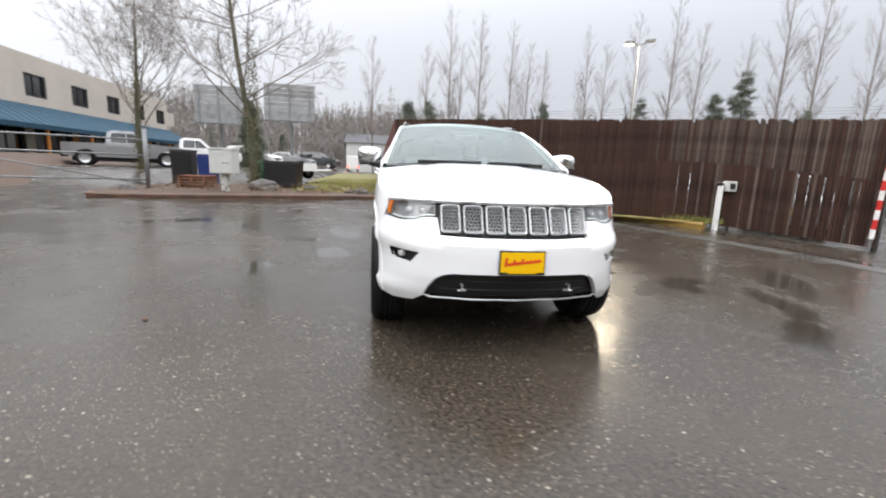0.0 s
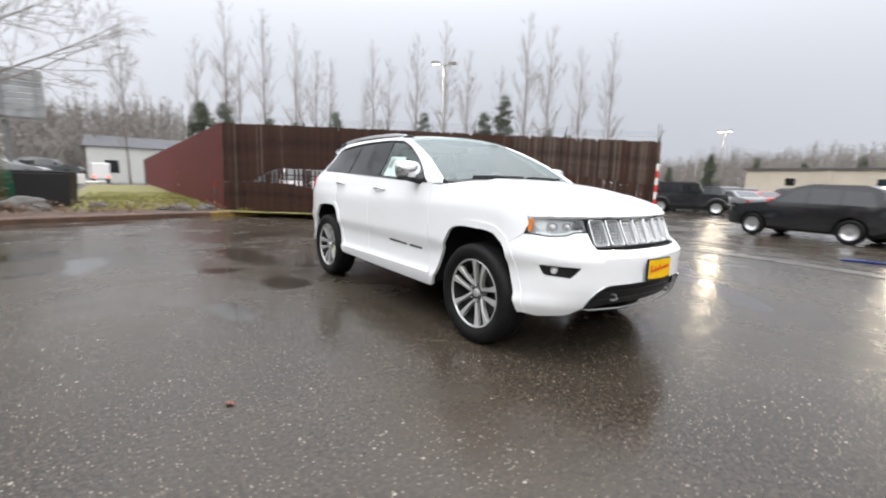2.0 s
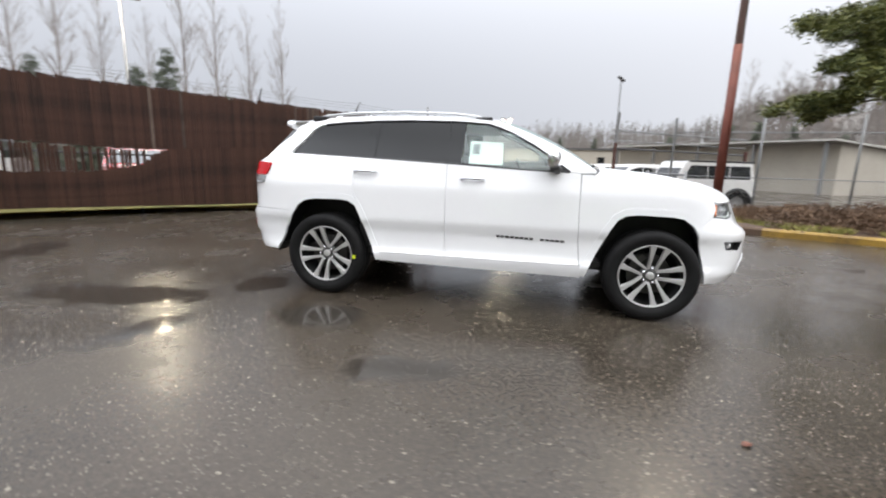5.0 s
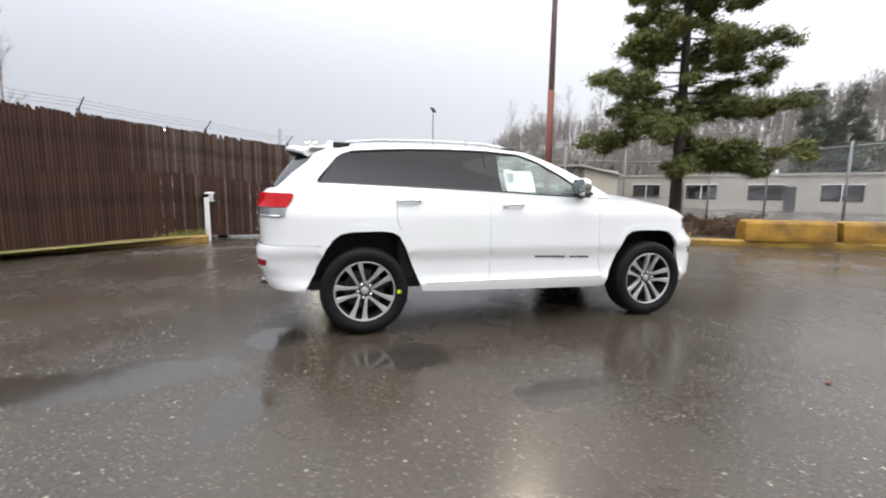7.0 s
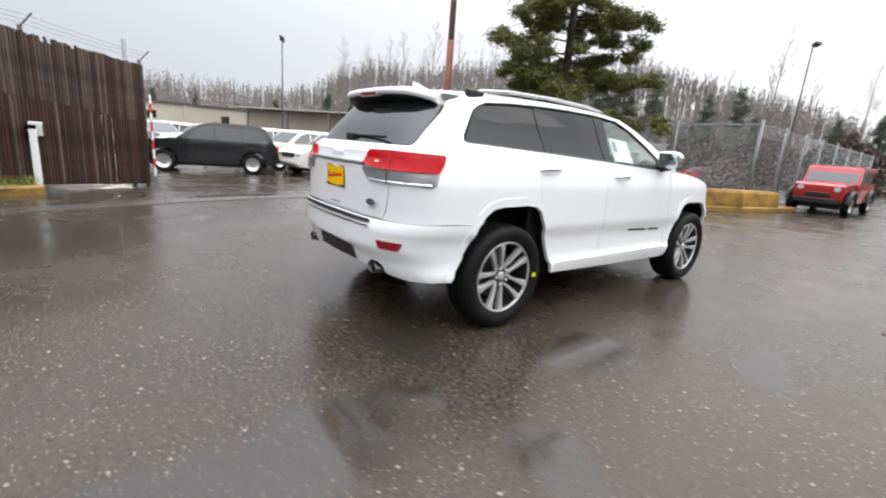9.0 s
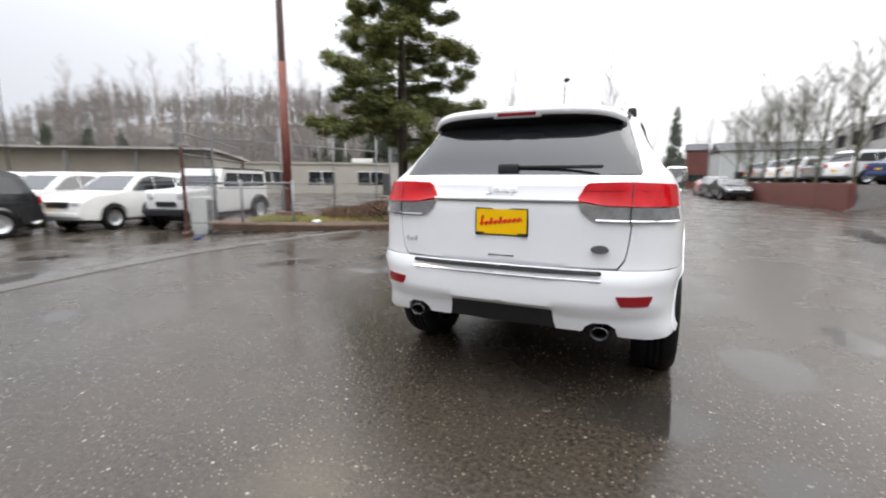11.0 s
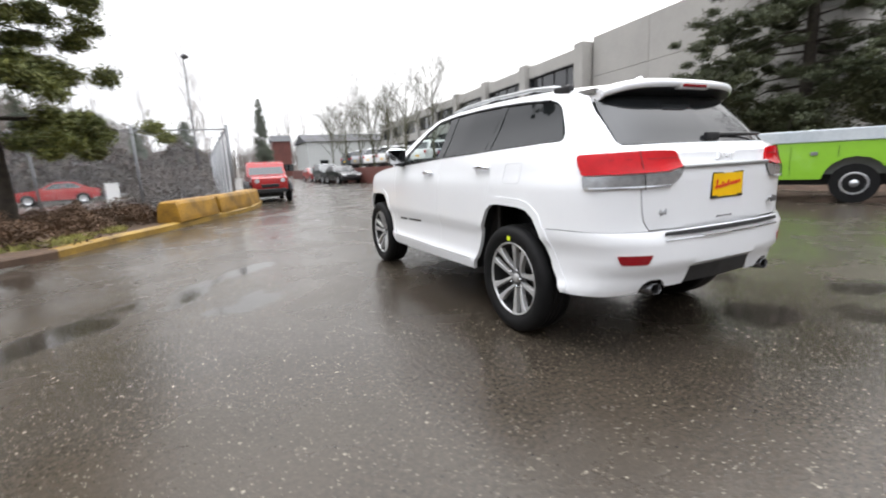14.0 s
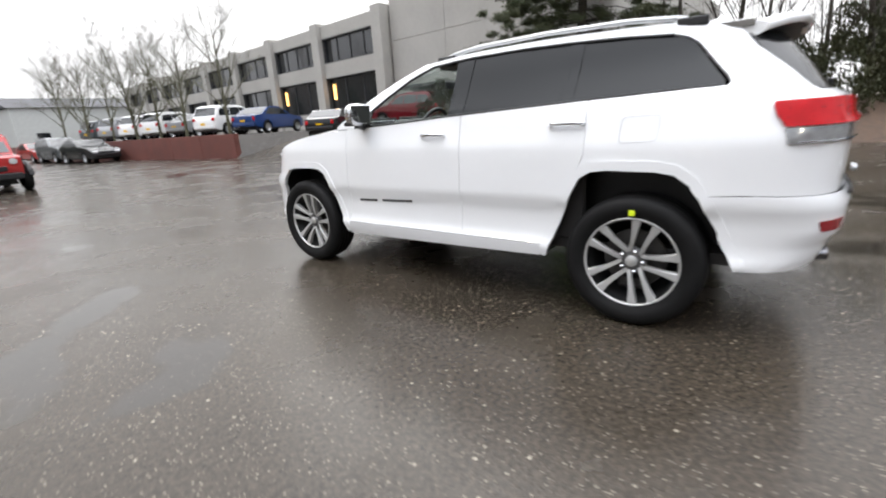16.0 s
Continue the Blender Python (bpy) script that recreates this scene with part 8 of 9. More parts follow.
def bare_tree(name, label, m, height, seed, trunk_r=0.2, clear=0.2, spread=1.0, levels=4, up=0.55, twigs=6, limb=0.42, lean=0.0, ivy=0, bark=None, flare=0.0):
    """A leafless broad-leaved tree: trunk, limbs that fork, and fine twigs."""
    rng = random.Random(seed)
    V, Fc, TV, TF = [], [], [], []

    def grow(p, d, length, r, lvl):
        n = 4 if lvl < 2 else 3
        pts, rr = [p.copy()], [r]
        q, dd = p.copy(), d.copy()
        for i in range(n):
            sw = 0.13 if lvl else 0.035
            dd = (dd + Vector((rng.gauss(0, sw), rng.gauss(0, sw), rng.gauss(0.05, 0.08) * (0.5 + up)))).normalized()
            q = q + dd * length / n
            pts.append(q.copy())
            rr.append(r * (1 - 0.75 * (i + 1) / n) if lvl else r * (1 - 0.9 * (i + 1) / n))
        tube_raw(V if lvl else TV, Fc if lvl else TF, pts, rr, 3 if lvl > 2 else (5 if lvl else 10))
        if lvl >= levels:
            return
        cnt = {0: int(13 * spread + 6), 1: 7, 2: twigs, 3: twigs}.get(lvl, 4)
        for c in range(cnt):
            t = rng.uniform(clear if lvl == 0 else 0.18, 0.97)
            j = min(int(t * n), n - 1)
            f = t * n - j
            base = pts[j].lerp(pts[j + 1], f)
            rad = rr[j] * (1 - f) + rr[j + 1] * f
            ax = dd.orthogonal().normalized()
            ax.rotate(Matrix.Rotation(rng.uniform(0, 6.283), 3, dd))
            tilt = rng.uniform(0.55, 1.0) + flare if lvl == 0 else rng.uniform(0.45, 0.95)
            nd = (dd * math.cos(tilt) + ax * math.sin(tilt) + Vector((0, 0, up * 0.35))).normalized()
            ln = length * (0.50 * spread * (1.12 - 0.75 * t) if lvl == 0 else rng.uniform(0.38, 0.62) * (1.1 - 0.5 * t))
            grow(base, nd, ln, max(0.0055, rad * (limb if lvl == 0 else 0.5)), lvl + 1)

    grow(Vector((0, 0, -0.1)), Vector((lean, 0, 1)).normalized(), height, trunk_r, 0)
    ob = thing(name, label, "tree", m)
    part("trunk", mesh_from("trunk", TV, TF), bark or M_BARK, ob, smooth=True)
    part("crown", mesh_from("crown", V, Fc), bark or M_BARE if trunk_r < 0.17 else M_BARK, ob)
    if ivy:
        IV, IF = [], []
        for _ in range(ivy):
            z, a = 0.2 + 6.0 * rng.random() ** 1.9, rng.uniform(0, 6.283)
            rr = trunk_r * (1 - 0.09 * z) * 0.9 + abs(rng.gauss(0, 0.11)) * (1 + 0.6 * noise.noise(Vector((a * 0.6, z * 1.3, seed))))
            q = Vector((rr * math.cos(a), rr * math.sin(a), z))
            d = Vector((rng.gauss(0, 1), rng.gauss(0, 1), rng.gauss(-0.3, 0.8))).normalized()
            w = d.orthogonal().normalized() * 0.028
            i = len(IV)
            IV += [tuple(q - w), tuple(q + w), tuple(q + d * 0.10)]
            IF.append((i, i + 1, i + 2))
        part("moss", mesh_from("moss", IV, IF), M_MOSS, ob, "shaggy olive moss on the trunk")
    return ob


def conifer(name, label, m, height, seed, rad, needles, size, material, trunk_r=0.16, first=0.12, gaps=0.25, droop=0.25, whorls=22, irregular=0.3, flat=0.5):
    """A conifer: a straight trunk, whorls of limbs, and clumps of needles with gaps between them."""
    rng = random.Random(seed)
    TV, TF, LV, LF, NV, NF = [], [], [], [], [], []
    tube_raw(TV, TF, [Vector((0, 0, -0.1)), Vector((0.05, 0.02, height * 0.5)), Vector((0, 0, height))], [trunk_r, trunk_r * 0.6, 0.02], 10)
    limbs = []
    for w in range(whorls):
        t = first + (1 - first) * (w + rng.uniform(-0.3, 0.3)) / whorls
        z = height * t
        env = rad * (1 - t) ** 0.75 * (0.55 + 0.45 * min(1, (t - first) / 0.12 + 0.35))
        for b in range(rng.randint(3, 5)):
            if rng.random() < gaps * 0.5:
                continue
            a = rng.uniform(0, 6.283)
            ln = env * rng.uniform(1 - irregular, 1 + irregular * 0.6) + 0.12
            d = Vector((math.cos(a), math.sin(a), 0))
            pts = [Vector((0, 0, z)) + d * ln * s + Vector((0, 0, -droop * ln * s * s * 0.9 + 0.25 * ln * s * (0.4 + t * 0.6))) for s in (0, 0.35, 0.7, 1.0)]
            tube_raw(LV, LF, pts, [max(0.012, trunk_r * 0.28 * (1 - t)), 0.02, 0.012, 0.005], 4)
            limbs.append((pts, ln))
    tot = sum(l for _, l in limbs)
    for pts, ln in limbs:
        k = max(2, int(needles * ln / tot))
        nc = max(2, int(ln / (size * 1.6)))
        clumps = []
        for c in range(nc):
            s = rng.uniform(0.25, 1.0) ** 0.8
            if rng.random() < gaps:
                continue
            i = min(int(s * 3), 2)
            p = pts[i].lerp(pts[i + 1], s * 3 - i)
            side = Vector((rng.gauss(0, 1), rng.gauss(0, 1), 0)) * ln * 0.13
            clumps.append((p + side + Vector((0, 0, rng.uniform(-0.05, 0.08) * ln)), rng.uniform(0.7, 1.4) * size * 1.5))
        if not clumps:
            continue
        ax = (pts[-1] - pts[0]).normalized()
        for _ in range(k):
            c, cr = rng.choice(clumps)
            o = Vector((rng.gauss(0, 0.5), rng.gauss(0, 0.5), rng.gauss(0, 0.5) * flat)) * cr
            d = (ax * 0.7 + Vector((rng.gauss(0, 0.7), rng.gauss(0, 0.7), rng.gauss(0.15, 0.45)))).normalized()
            sd = d.cross(Vector((rng.gauss(0, 1), rng.gauss(0, 1), rng.gauss(0, 1)))).normalized()
            L_ = size * rng.uniform(0.55, 1.15)
            wd = size * 0.13
            p = c + o
            i = len(NV)
            for q in (p - sd * wd, p + sd * wd, p + d * L_):
                NV.append((q.x, q.y, q.z))
            NF.append((i, i + 1, i + 2))
    ob = thing(name, label, "tree", m)
    part("trunk", mesh_from("trunk", TV, TF), M_FIRBARK, ob, smooth=True)
    tagged(part("limb_frame", mesh_from("limb_frame", LV, LF), M_FIRBARK, ob), kind="stuff")
    part("crown", mesh_from("crown", NV, NF), material, ob)
    return ob


conifer("fir_tree", "irregular dark fir with open gappy crown in the planting bed", pose(7.05, -9.05, 0.1, 0, 0, 40), 12.5, 21, 3.0, 210000, 0.15, M_NEEDLE, 0.19, 0.17, 0.13, 0.30, 30, 0.45, 0.62)
conifer("fir_tree", "large dark drooping fir before the concrete building", pose(-17.0, -5.3, 1.1), 15, 33, 4.9, 280000, 0.16, M_NEEDLE2, 0.24, 0.10, 0.10, 0.55, 34, 0.4, 0.5)
conifer("fir_tree", "dark fir beside the concrete building", pose(-25.5, 6.5, 1.1), 9, 35, 3.0, 40000, 0.40, M_NEEDLE2, 0.24, 0.10, 0.2, 0.40, 18, 0.3, 0.55)
bare_tree("bare_tree", "bare broad-leaved tree with a mossy trunk in the mulch bed", pose(-6.05, 14.7, 0.1), 10.5, 5, 0.16, 0.2, 0.95, 4, 0.18, 6, 0.33, 0.0, 2000, None, 0.42)
bare_tree("bare_tree", "bare spreading tree beyond the gate", pose(-12.2, 18.5, 0.45), 8.5, 9, 0.15, 0.2, 1.25, 4, 0.3, 6, 0.3, 0.0, 1200)

# bare trees along the retaining wall
bt = bare_tree("bare_tree", "slender bare tree along the retaining wall", pose(-9.3, -21.3, 1.1), 6.2, 14, 0.09, 0.15, 1.15, 3, 0.7, 6, 0.5, 0.0, 0, M_BARK)
b2 = bare_tree("bare_tree", "slender bare tree along the retaining wall", pose(-9.2, -26.0, 1.1), 6.0, 17, 0.10, 0.12, 1.3, 3, 0.6, 6, 0.5, 0.0, 0, M_BARK)
for k, (x, y, a, s) in enumerate(((-9.0, -29, 40, 1.0), (-8.8, -32, 200, 1.05), (-8.7, -36, 90, 0.95), (-8.7, -41, 10, 1.1), (-8.7, -47, 130, 1.15))):
    copy_thing((bt, b2)[k % 2], pose(x, y, 1.0, 0, 0, a) @ Matrix.Diagonal((s, s, s, 1)))

# dark slender trees on the bank behind the truck
b3 = bare_tree("bare_tree", "dark slender bare tree on the planted bank", pose(-16.6, -1.2, 1.1), 9.0, 23, 0.10, 0.10, 0.75, 3, 0.9, 7, 0.5, 0.06, 0, M_FIRBARK)
b4 = bare_tree("bare_tree", "dark slender bare tree on the planted bank", pose(-15.8, 1.4, 1.1), 8.0, 27, 0.08, 0.08, 0.8, 3, 0.9, 7, 0.5, -0.08, 0, M_FIRBARK)
for k, (x, y, a, f) in enumerate(((-17.4, 0.2, 60, 1.1), (-16.4, 2.9, 170, 0.95), (-17.8, 4.4, 300, 1.15), (-16.2, 5.8, 20, 1.0), (-17.2, 7.6, 110, 1.2), (-16.6, 10.0, 220, 1.1), (-17.5, 12.8, 330, 1.2))):
    copy_thing((b3, b4)[k % 2], pose(x, y, 1.0, 0, 0, a) @ Matrix.Diagonal((f, f, f, 1)))

# far rows: bare poplars and conifers behind the fences, both paled for haze
def poplar(label, height, seed):
    """A tall slim leafless tree: a straight stem with many steep, fine, forking branches."""
    rng = random.Random(seed)
    V, Fc, TV, TF = [], [], [], []
    bend = Vector((rng.gauss(0, 0.25), rng.gauss(0, 0.25), 0))
    stem = [Vector((0, 0, height * t)) + bend * math.sin(t * 3.0) for t in (0, 0.25, 0.5, 0.75, 1.0)]
    tube_raw(TV, TF, stem, [0.15, 0.12, 0.085, 0.05, 0.012], 7)

    def shoot(p, d, ln, r, lvl):
        q = [p, p + d * ln * 0.5 + Vector((0, 0, 0.06 * ln)), p + d * ln * 0.92 + Vector((0, 0, 0.24 * ln))]
        tube_raw(V, Fc, q, [r, r * 0.7, r * 0.25], 3)
        if lvl == 2:
            return
        for _ in range(7 if lvl == 0 else 4):
            f = rng.uniform(0.2, 0.95)
            b = q[0].lerp(q[1], f * 2) if f < 0.5 else q[1].lerp(q[2], f * 2 - 1)
            nd = (d + Vector((rng.gauss(0, 0.45), rng.gauss(0, 0.45), rng.gauss(0.15, 0.25)))).normalized()
            shoot(b, nd, ln * rng.uniform(0.28, 0.5), r * 0.55, lvl + 1)
    for k in range(44):
        t = 0.2 + 0.77 * (k + rng.random()) / 44
        i = min(int(t * 4), 3)
        a, steep = rng.uniform(0, 6.283), rng.uniform(0.42, 0.75)
        d = Vector((math.cos(a) * math.sin(steep), math.sin(a) * math.sin(steep), math.cos(steep)))
        ln = height * 0.21 * (1.08 - t) ** 0.65 * rng.uniform(0.7, 1.2) * min(1, 0.5 + (t - 0.2) * 2)
        shoot(stem[i].lerp(stem[i + 1], t * 4 - i), d, ln, 0.042 * (1.15 - t), 0)
    ob = thing("bare_poplar", label, "tree")
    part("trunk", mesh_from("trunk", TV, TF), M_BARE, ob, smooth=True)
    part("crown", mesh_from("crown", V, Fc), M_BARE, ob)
    return ob


pop = [poplar("tall slim leafless poplar in the far row", 21 + k, 40 + k) for k in range(3)]
con = [conifer("far_conifer", "conifer in the far row with haze-paled needles", pose(0, 0, 0), 10 + k * 1.3, 50 + k, 2.3 + 0.2 * k, 30000, 0.27, M_NEEDLE3, 0.16, 0.03, 0.03, 0.45, 34, 0.2, 0.7) for k in range(3)]
used = set()


def far(src, x, y, s, a, z=0.0):
    m = pose(x, y, z + fall(x), 0, 0, a) @ Matrix.Diagonal((s, s, s, 1))
    if src in used:
        return copy_thing(src, m)
    used.add(src)
    src.matrix_basis = m
    return src


def ray_place(hd_deg, dist, eye=(-2.5, -4.1)):
    return eye[0] + dist * math.sin(math.radians(hd_deg)), eye[1] + dist * math.cos(math.radians(hd_deg))


rng = random.Random(77)
for k, h in enumerate((0, 6.5, 9.5, 11, 13.5, 17, 19.5, 21, 26, 28, 31.5, 35, 38, 42, 45, 48, 51.5, 55)):
    x, y = ray_place(h + 0.6, 62 + rng.uniform(-4, 6))
    far(pop[k % 3], x, y, rng.uniform(0.8, 1.12), rng.uniform(0, 360))
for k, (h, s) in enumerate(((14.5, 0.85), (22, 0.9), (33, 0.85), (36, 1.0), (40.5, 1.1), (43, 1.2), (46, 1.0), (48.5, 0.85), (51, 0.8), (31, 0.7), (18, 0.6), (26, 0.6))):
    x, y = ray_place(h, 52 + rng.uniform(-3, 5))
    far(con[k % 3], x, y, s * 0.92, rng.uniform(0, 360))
far(con[0], -11.0, 33, 0.75, 0)
# a nearer row behind the red fence
for k, (x, y, f) in enumerate(((0.9, 24.5, 0.68), (2.4, 26.2, 0.60), (4.9, 27.5, 0.60), (7.6, 29.0, 0.56), (10.6, 31.0, 0.52))):
    far(con[k % 2], x, y, f, 70 * k)
# wooded rise behind
for k in range(26):
    h = -34 + k * 2.6
    x, y = ray_place(h, 88 + rng.uniform(-8, 10))
    far((con[k % 3] if k % 3 == 0 else pop[k % 3]), x, y, rng.uniform(0.55, 0.8), rng.uniform(0, 360))
# east and south-east: haze-paled conifers behind the warehouse and offices
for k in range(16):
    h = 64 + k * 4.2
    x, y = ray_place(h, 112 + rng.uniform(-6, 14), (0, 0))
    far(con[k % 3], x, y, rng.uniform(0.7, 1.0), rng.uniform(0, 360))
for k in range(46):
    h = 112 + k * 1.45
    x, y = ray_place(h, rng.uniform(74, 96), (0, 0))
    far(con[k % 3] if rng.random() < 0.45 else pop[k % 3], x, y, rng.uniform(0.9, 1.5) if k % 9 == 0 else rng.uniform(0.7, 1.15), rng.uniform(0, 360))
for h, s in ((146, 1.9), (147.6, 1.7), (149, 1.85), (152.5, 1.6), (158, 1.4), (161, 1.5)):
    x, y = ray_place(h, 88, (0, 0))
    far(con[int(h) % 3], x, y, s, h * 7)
# south: down the road
for k in range(34):
    h = 178 + k * 1.5
    x, y = ray_place(h, rng.uniform(92, 125), (0, 0))
    far(pop[k % 3] if k % 4 else con[k % 3], x, y, rng.uniform(0.6, 1.0), rng.uniform(0, 360))
far(con[0], 5.9, -56, 0.95, 30)
copy_thing(con[1], pose(-5.6, -96, 0, 0, 0, 50) @ Matrix.Diagonal((0.95, 0.95, 1.7, 1)))
for k in range(10):
    x, y = ray_place(-60 - k * 9, 70 + rng.uniform(-5, 8), (0, 0))
    far(pop[k % 3] if k % 2 else con[k % 3], x, y, rng.uniform(0.6, 0.9), rng.uniform(0, 360))


def shrub_mass(name, label, spots, n, size, material, seed):
    """A hedge or thicket: many small leaves round a few centres, over dark stems."""
    rng = random.Random(seed)
    V, Fc = [], []
    for _ in range(n):
        x, y, z, r, h = rng.choice(spots)
        a, b = rng.uniform(0, 6.283), rng.uniform(-0.2, 1.0)
        q = Vector((x + r * math.cos(a) * math.sqrt(1 - max(b, 0) ** 2) * rng.uniform(0.6, 1.05), y + r * math.sin(a) * math.sqrt(1 - max(b, 0) ** 2) * rng.uniform(0.6, 1.05), z + h * max(b, 0) + rng.uniform(0, 0.3)))
        q += Vector((noise.noise(q * 1.5), noise.noise(q * 1.5 + Vector((9, 0, 0))), noise.noise(q * 1.5 + Vector((0, 9, 0))))) * r * 0.35
        d = Vector((rng.gauss(0, 1), rng.gauss(0, 1), rng.gauss(0.3, 0.8))).normalized()
        s = d.orthogonal().normalized() * size * 0.45
        i = len(V)
        for p in (q - s, q + s, q + d * size):
            V.append(tuple(p))
        Fc.append((i, i + 1, i + 2))
    return tagged(part(name, mesh_from(name, V, Fc), material), label, "shrubs", kind="stuff")


shrub_mass("thicket", "dark evergreen thicket on the bank behind the truck", [(-13.2 - 0.4 * k, -10 + 1.7 * k, 0.3, 1.5, 2.3 + 0.9 * (k % 3) / 2) for k in range(14)], 110000, 0.085, M_IVY, 61)


M_BRAMBLE = island_mat("grey_brown_bramble", (0.055, 0.045, 0.038), (0.15, 0.115, 0.095))
shrub_mass("bramble_hedge", "tall grey-brown bramble hedge beyond the chain-link fence", [(4.6 + 1.5 * k, -44 - 0.5 * math.sin(k), 0.0, 1.6, 3.4 + 0.8 * math.sin(k * 1.7)) for k in range(10)], 42000, 0.20, M_BRAMBLE, 68)
shrub_mass("bramble_hedge", "reddish bramble inside the fence corner", [(3.6 + 0.5 * k, -14.6 - 1.1 * k, 0.0, 0.8, 1.2) for k in range(5)], 14000, 0.07, M_BRAMBLE, 69)


def bare_wood(name, label, heads, r0, r1, n, seed, height, eye=(0, 0)):
    """Far leafless woods: slim stems with upswept branches over a wide rise; height gives the rise by heading."""
    rng = random.Random(seed)
    V, Fc = [], []

    def sliver(p, q, w):
        d = (q - p).normalized()
        u = d.cross(Vector((p.y - eye[1], eye[0] - p.x, 0)).normalized().cross(Vector((0, 0, 1)))).normalized() * w
        i = len(V)
        V.extend((tuple(p - u), tuple(p + u), tuple(q)))
        Fc.append((i, i + 1, i + 2))
    for _ in range(n):
        h, f = rng.uniform(*heads), rng.random()
        x, y = ray_place(h, r0 + (r1 - r0) * f, eye)
        z = height(h) * f * f * (3 - 2 * f)
        t = rng.uniform(5.5, 10.5) * (0.8 + 0.5 * noise.noise(Vector((h * 0.11, f * 3, seed))))
        b = Vector((x, y, z - 0.3))
        top = b + Vector((rng.gauss(0, 0.3), rng.gauss(0, 0.3), t))
        sliver(b, top, 0.10)
        for k in range(13):
            s = rng.uniform(0.25, 0.95)
            a = rng.uniform(0, 6.283)
            ln = t * 0.30 * (1.15 - s)
            p = b.lerp(top, s)
            sliver(p, p + Vector((math.cos(a) * ln * 0.7, math.sin(a) * ln * 0.7, ln * rng.uniform(0.5, 1.1))), 0.055)
    tagged(part(name, mesh_from(name, V, Fc), M_BRUSH), label, "trees", kind="stuff")
    bm = bmesh.new()
    rows = []
    for j in range(7):
        f = j / 6
        row = []
        for i in range(25):
            h = heads[0] + (heads[1] - heads[0]) * i / 24
            x, y = ray_place(h, r0 + (r1 + 25 - r0) * f, eye)
            row.append(bm.verts.new((x, y, height(h) * f * f * (3 - 2 * f) + noise.noise(Vector((x * 0.05, y * 0.05, 0))) * 1.2 * f - 0.35)))
        rows.append(row)
    for a, b in zip(rows, rows[1:]):
        for k in range(24):
            bm.faces.new((a[k], a[k + 1], b[k + 1], b[k]))
    tagged(part("hillside", bm, M_HILL, smooth=True), "brown winter hillside under the far woods", "hill", kind="structure")


bare_wood("far_wood", "grey-brown leafless wood on the northern rise", (-45, 8), 70, 120, 2500, 62, lambda h: 9.0)
bare_wood("far_wood", "grey-brown leafless wood behind the fences", (8, 62), 95, 150, 2200, 63, lambda h: 4.0)
bare_wood("far_wood", "grey-brown leafless wood behind the warehouse", (62, 112), 120, 165, 3000, 64, hermite([62, 80, 100, 112], [4, 7, 9, 13]))
bare_wood("far_wood", "grey-brown leafless wood on the south-eastern hill", (112, 172), 84, 135, 4200, 65, hermite([112, 125, 150, 166, 172], [12, 19, 20, 11, 4]))
bare_wood("far_wood", "grey-brown leafless wood far down the road", (172, 235), 125, 180, 2200, 66, hermite([172, 185, 200, 235], [4, 4, 7, 8]))
shrub_mass("leaf_litter", "fallen brown leaves on the beds", [(-7.5 + 0.9 * k, 10.6 + 0.15 * k, 0.12, 0.8, 0.02) for k in range(8)] + [(5.5, -6, 0.13, 0.8, 0.02)], 1500, 0.06, M_HEATHER, 66)

shrub_mass("heather_mound", "uneven brown heather mound under the fir", [(6.3 - 0.35 * k + 0.6 * (k % 2), -5.9 - 0.75 * k, 0.0, 0.8, 0.22 + 0.1 * (k % 3)) for k in range(6)] + [(7.3, -8.3, 0.0, 0.9, 0.30), (6.7, -9.6, 0.0, 0.9, 0.26)], 42000, 0.04, M_HEATHER, 67)

# ---- small things lying about ----
M_DEADLEAF = mat("wet_russet_leaf", (0.085, 0.022, 0.012), 0.4, var=0.3, scale=40, col2=(0.14, 0.045, 0.02))


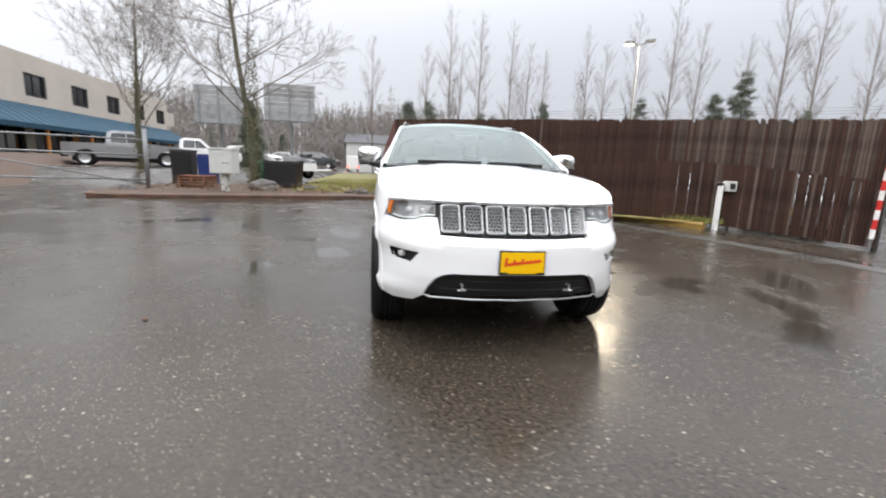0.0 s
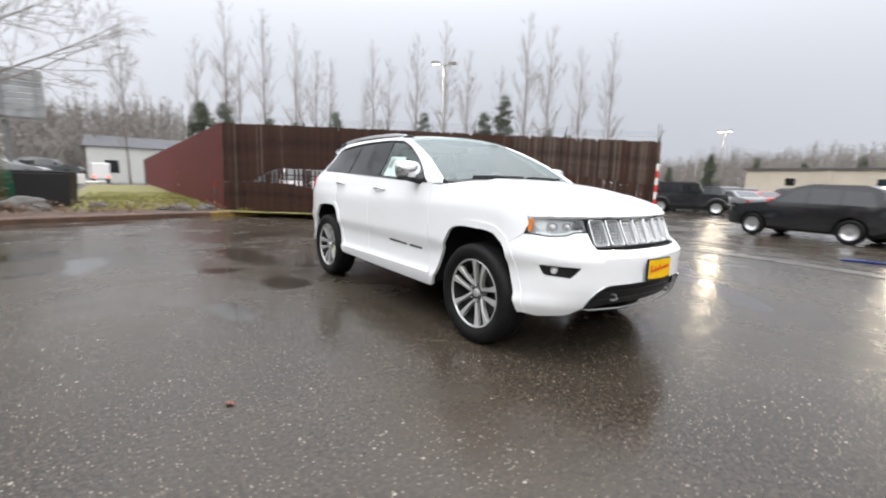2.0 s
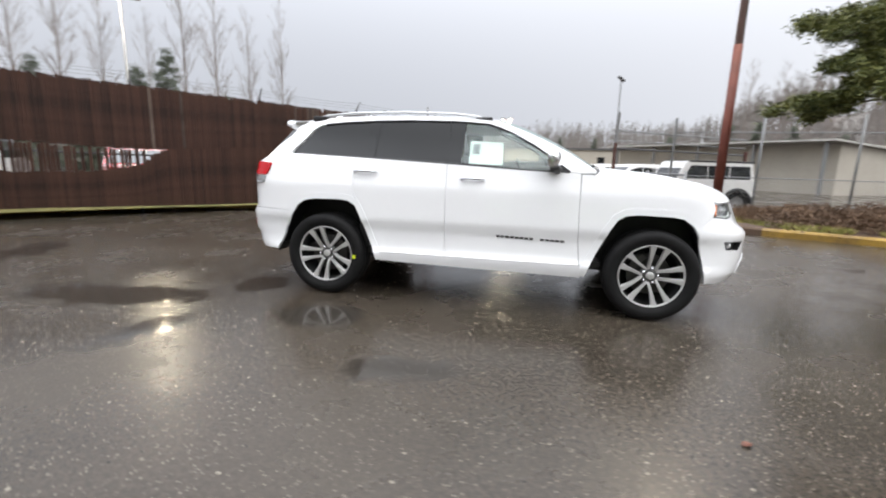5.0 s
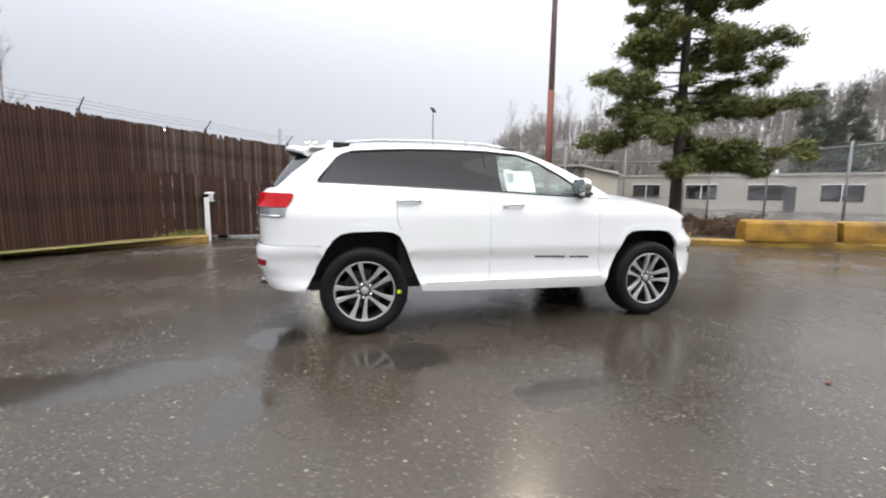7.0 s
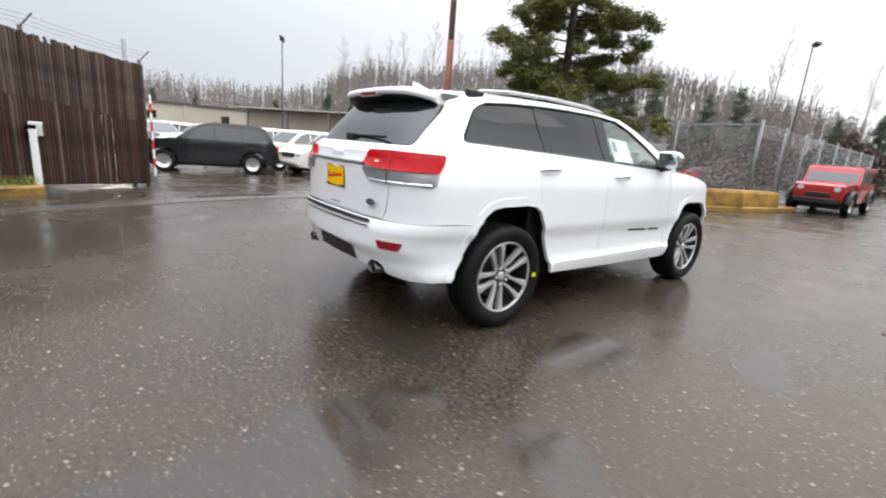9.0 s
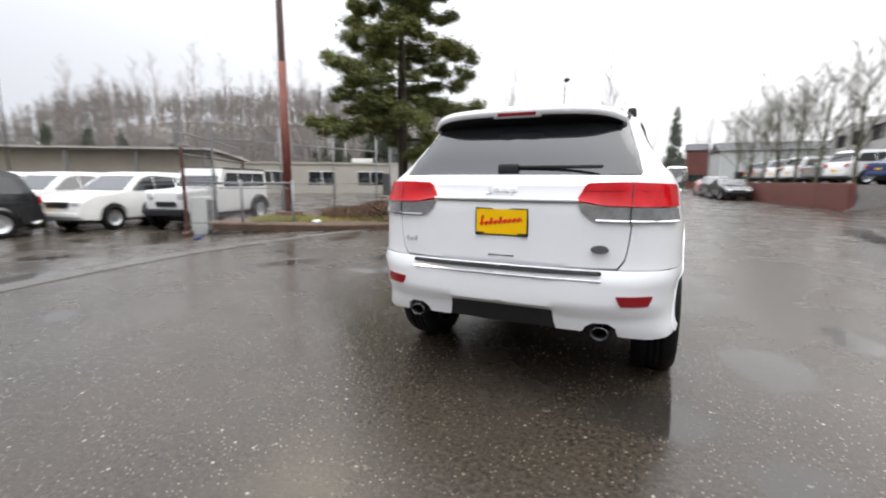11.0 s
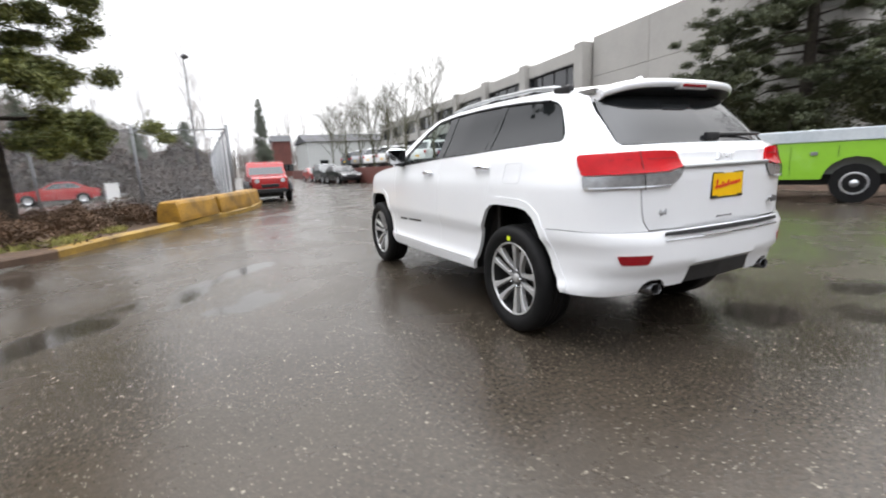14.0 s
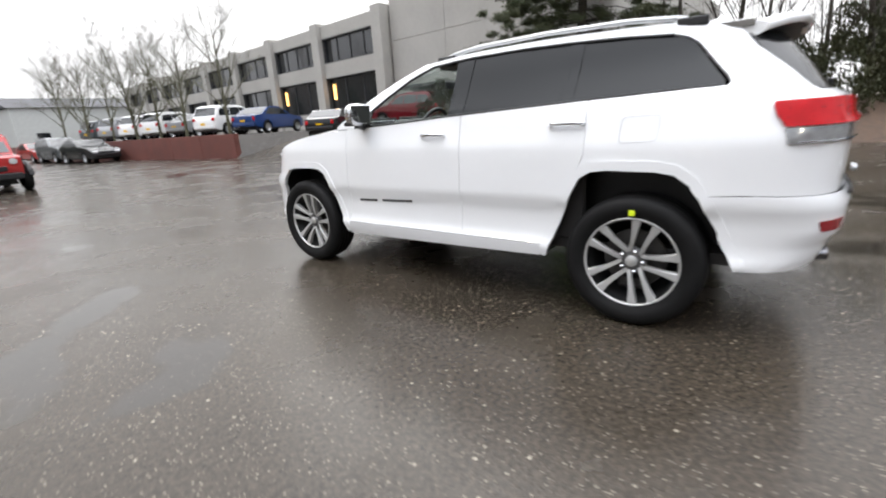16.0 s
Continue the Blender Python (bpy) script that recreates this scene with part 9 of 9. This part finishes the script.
def fallen_leaf(x, y, size, turn):
    """A curled leaf: a pointed oval, folded along its rib and lifted at the edges."""
    bm = bmesh.new()
    rows = []
    for i in range(7):
        t = i / 6
        w = size * 0.36 * math.sin(math.pi * min(1, t * 0.94 + 0.03)) ** 0.8
        lift = size * 0.10 * (2 * t - 1) ** 2
        rows.append([bm.verts.new((sx * w, (t - 0.5) * size, 0.003 + lift + abs(sx) * w * 0.45)) for sx in (-1, 0, 1)])
    for a, b in zip(rows, rows[1:]):
        for k in range(2):
            bm.faces.new((a[k], a[k + 1], b[k + 1], b[k]))
    r_ = bmesh.ops.extrude_face_region(bm, geom=bm.faces[:])
    bmesh.ops.translate(bm, verts=[v for v in r_["geom"] if isinstance(v, bmesh.types.BMVert)], vec=(0, 0, 0.0015))
    return tagged(part("fallen_leaf", bm, M_DEADLEAF, m=pose(x, y, 0.0, 0, 0, turn)), "small curled russet leaf on the wet asphalt", "leaf")


fallen_leaf(-2.65, -1.5, 0.055, 30)

# crumpled paper in the rough grass
bm = bmesh.new()
bmesh.ops.create_icosphere(bm, subdivisions=2, radius=0.11)
for v in bm.verts:
    v.co *= 1 + 0.45 * noise.noise(v.co * 9 + Vector((3, 1, 7)))
    v.co.z = max(v.co.z, -0.05) * 0.7
tagged(part("paper_litter", bm, M_PAPER, m=pose(7.0, -4.35, 0.17, 0, 0, 20) @ Matrix.Diagonal((1.3, 0.8, 0.7, 1))), "crumpled white paper in the rough grass", "litter")

# blue strap beside the gate post, and a low cable post in the far lot
bm = bmesh.new()
tube(bm, [(8.15, -1.75, fall(8.15) + 0.03), (8.4, -2.0, fall(8.4) + 0.035), (8.62, -2.25, fall(8.62) + 0.03), (8.95, -2.45, fall(8.95) + 0.04), (9.2, -2.75, fall(9.2) + 0.03)], 0.03, 8)
tagged(part("blue_hose", bm, M_BLUEPL, smooth=True), "short length of blue hose on the asphalt by the gate", "hose")
wb = thing("utility_pedestal", "white utility pedestal on the far lot", "pedestal", pose(8.4, -27.0, fall(8.4), 0, 0, 15))
part("body", new_box(-0.32, 0.32, -0.25, 0.25, 0.0, 1.05, 0.03), M_WHITE2, wb)
part("lid", new_box(-0.35, 0.35, -0.28, 0.28, 1.05, 1.12, 0.02), M_CABINET, wb)
copy_thing(redc, pose(12.6, -33.5, LOT, 0, 0, 100))
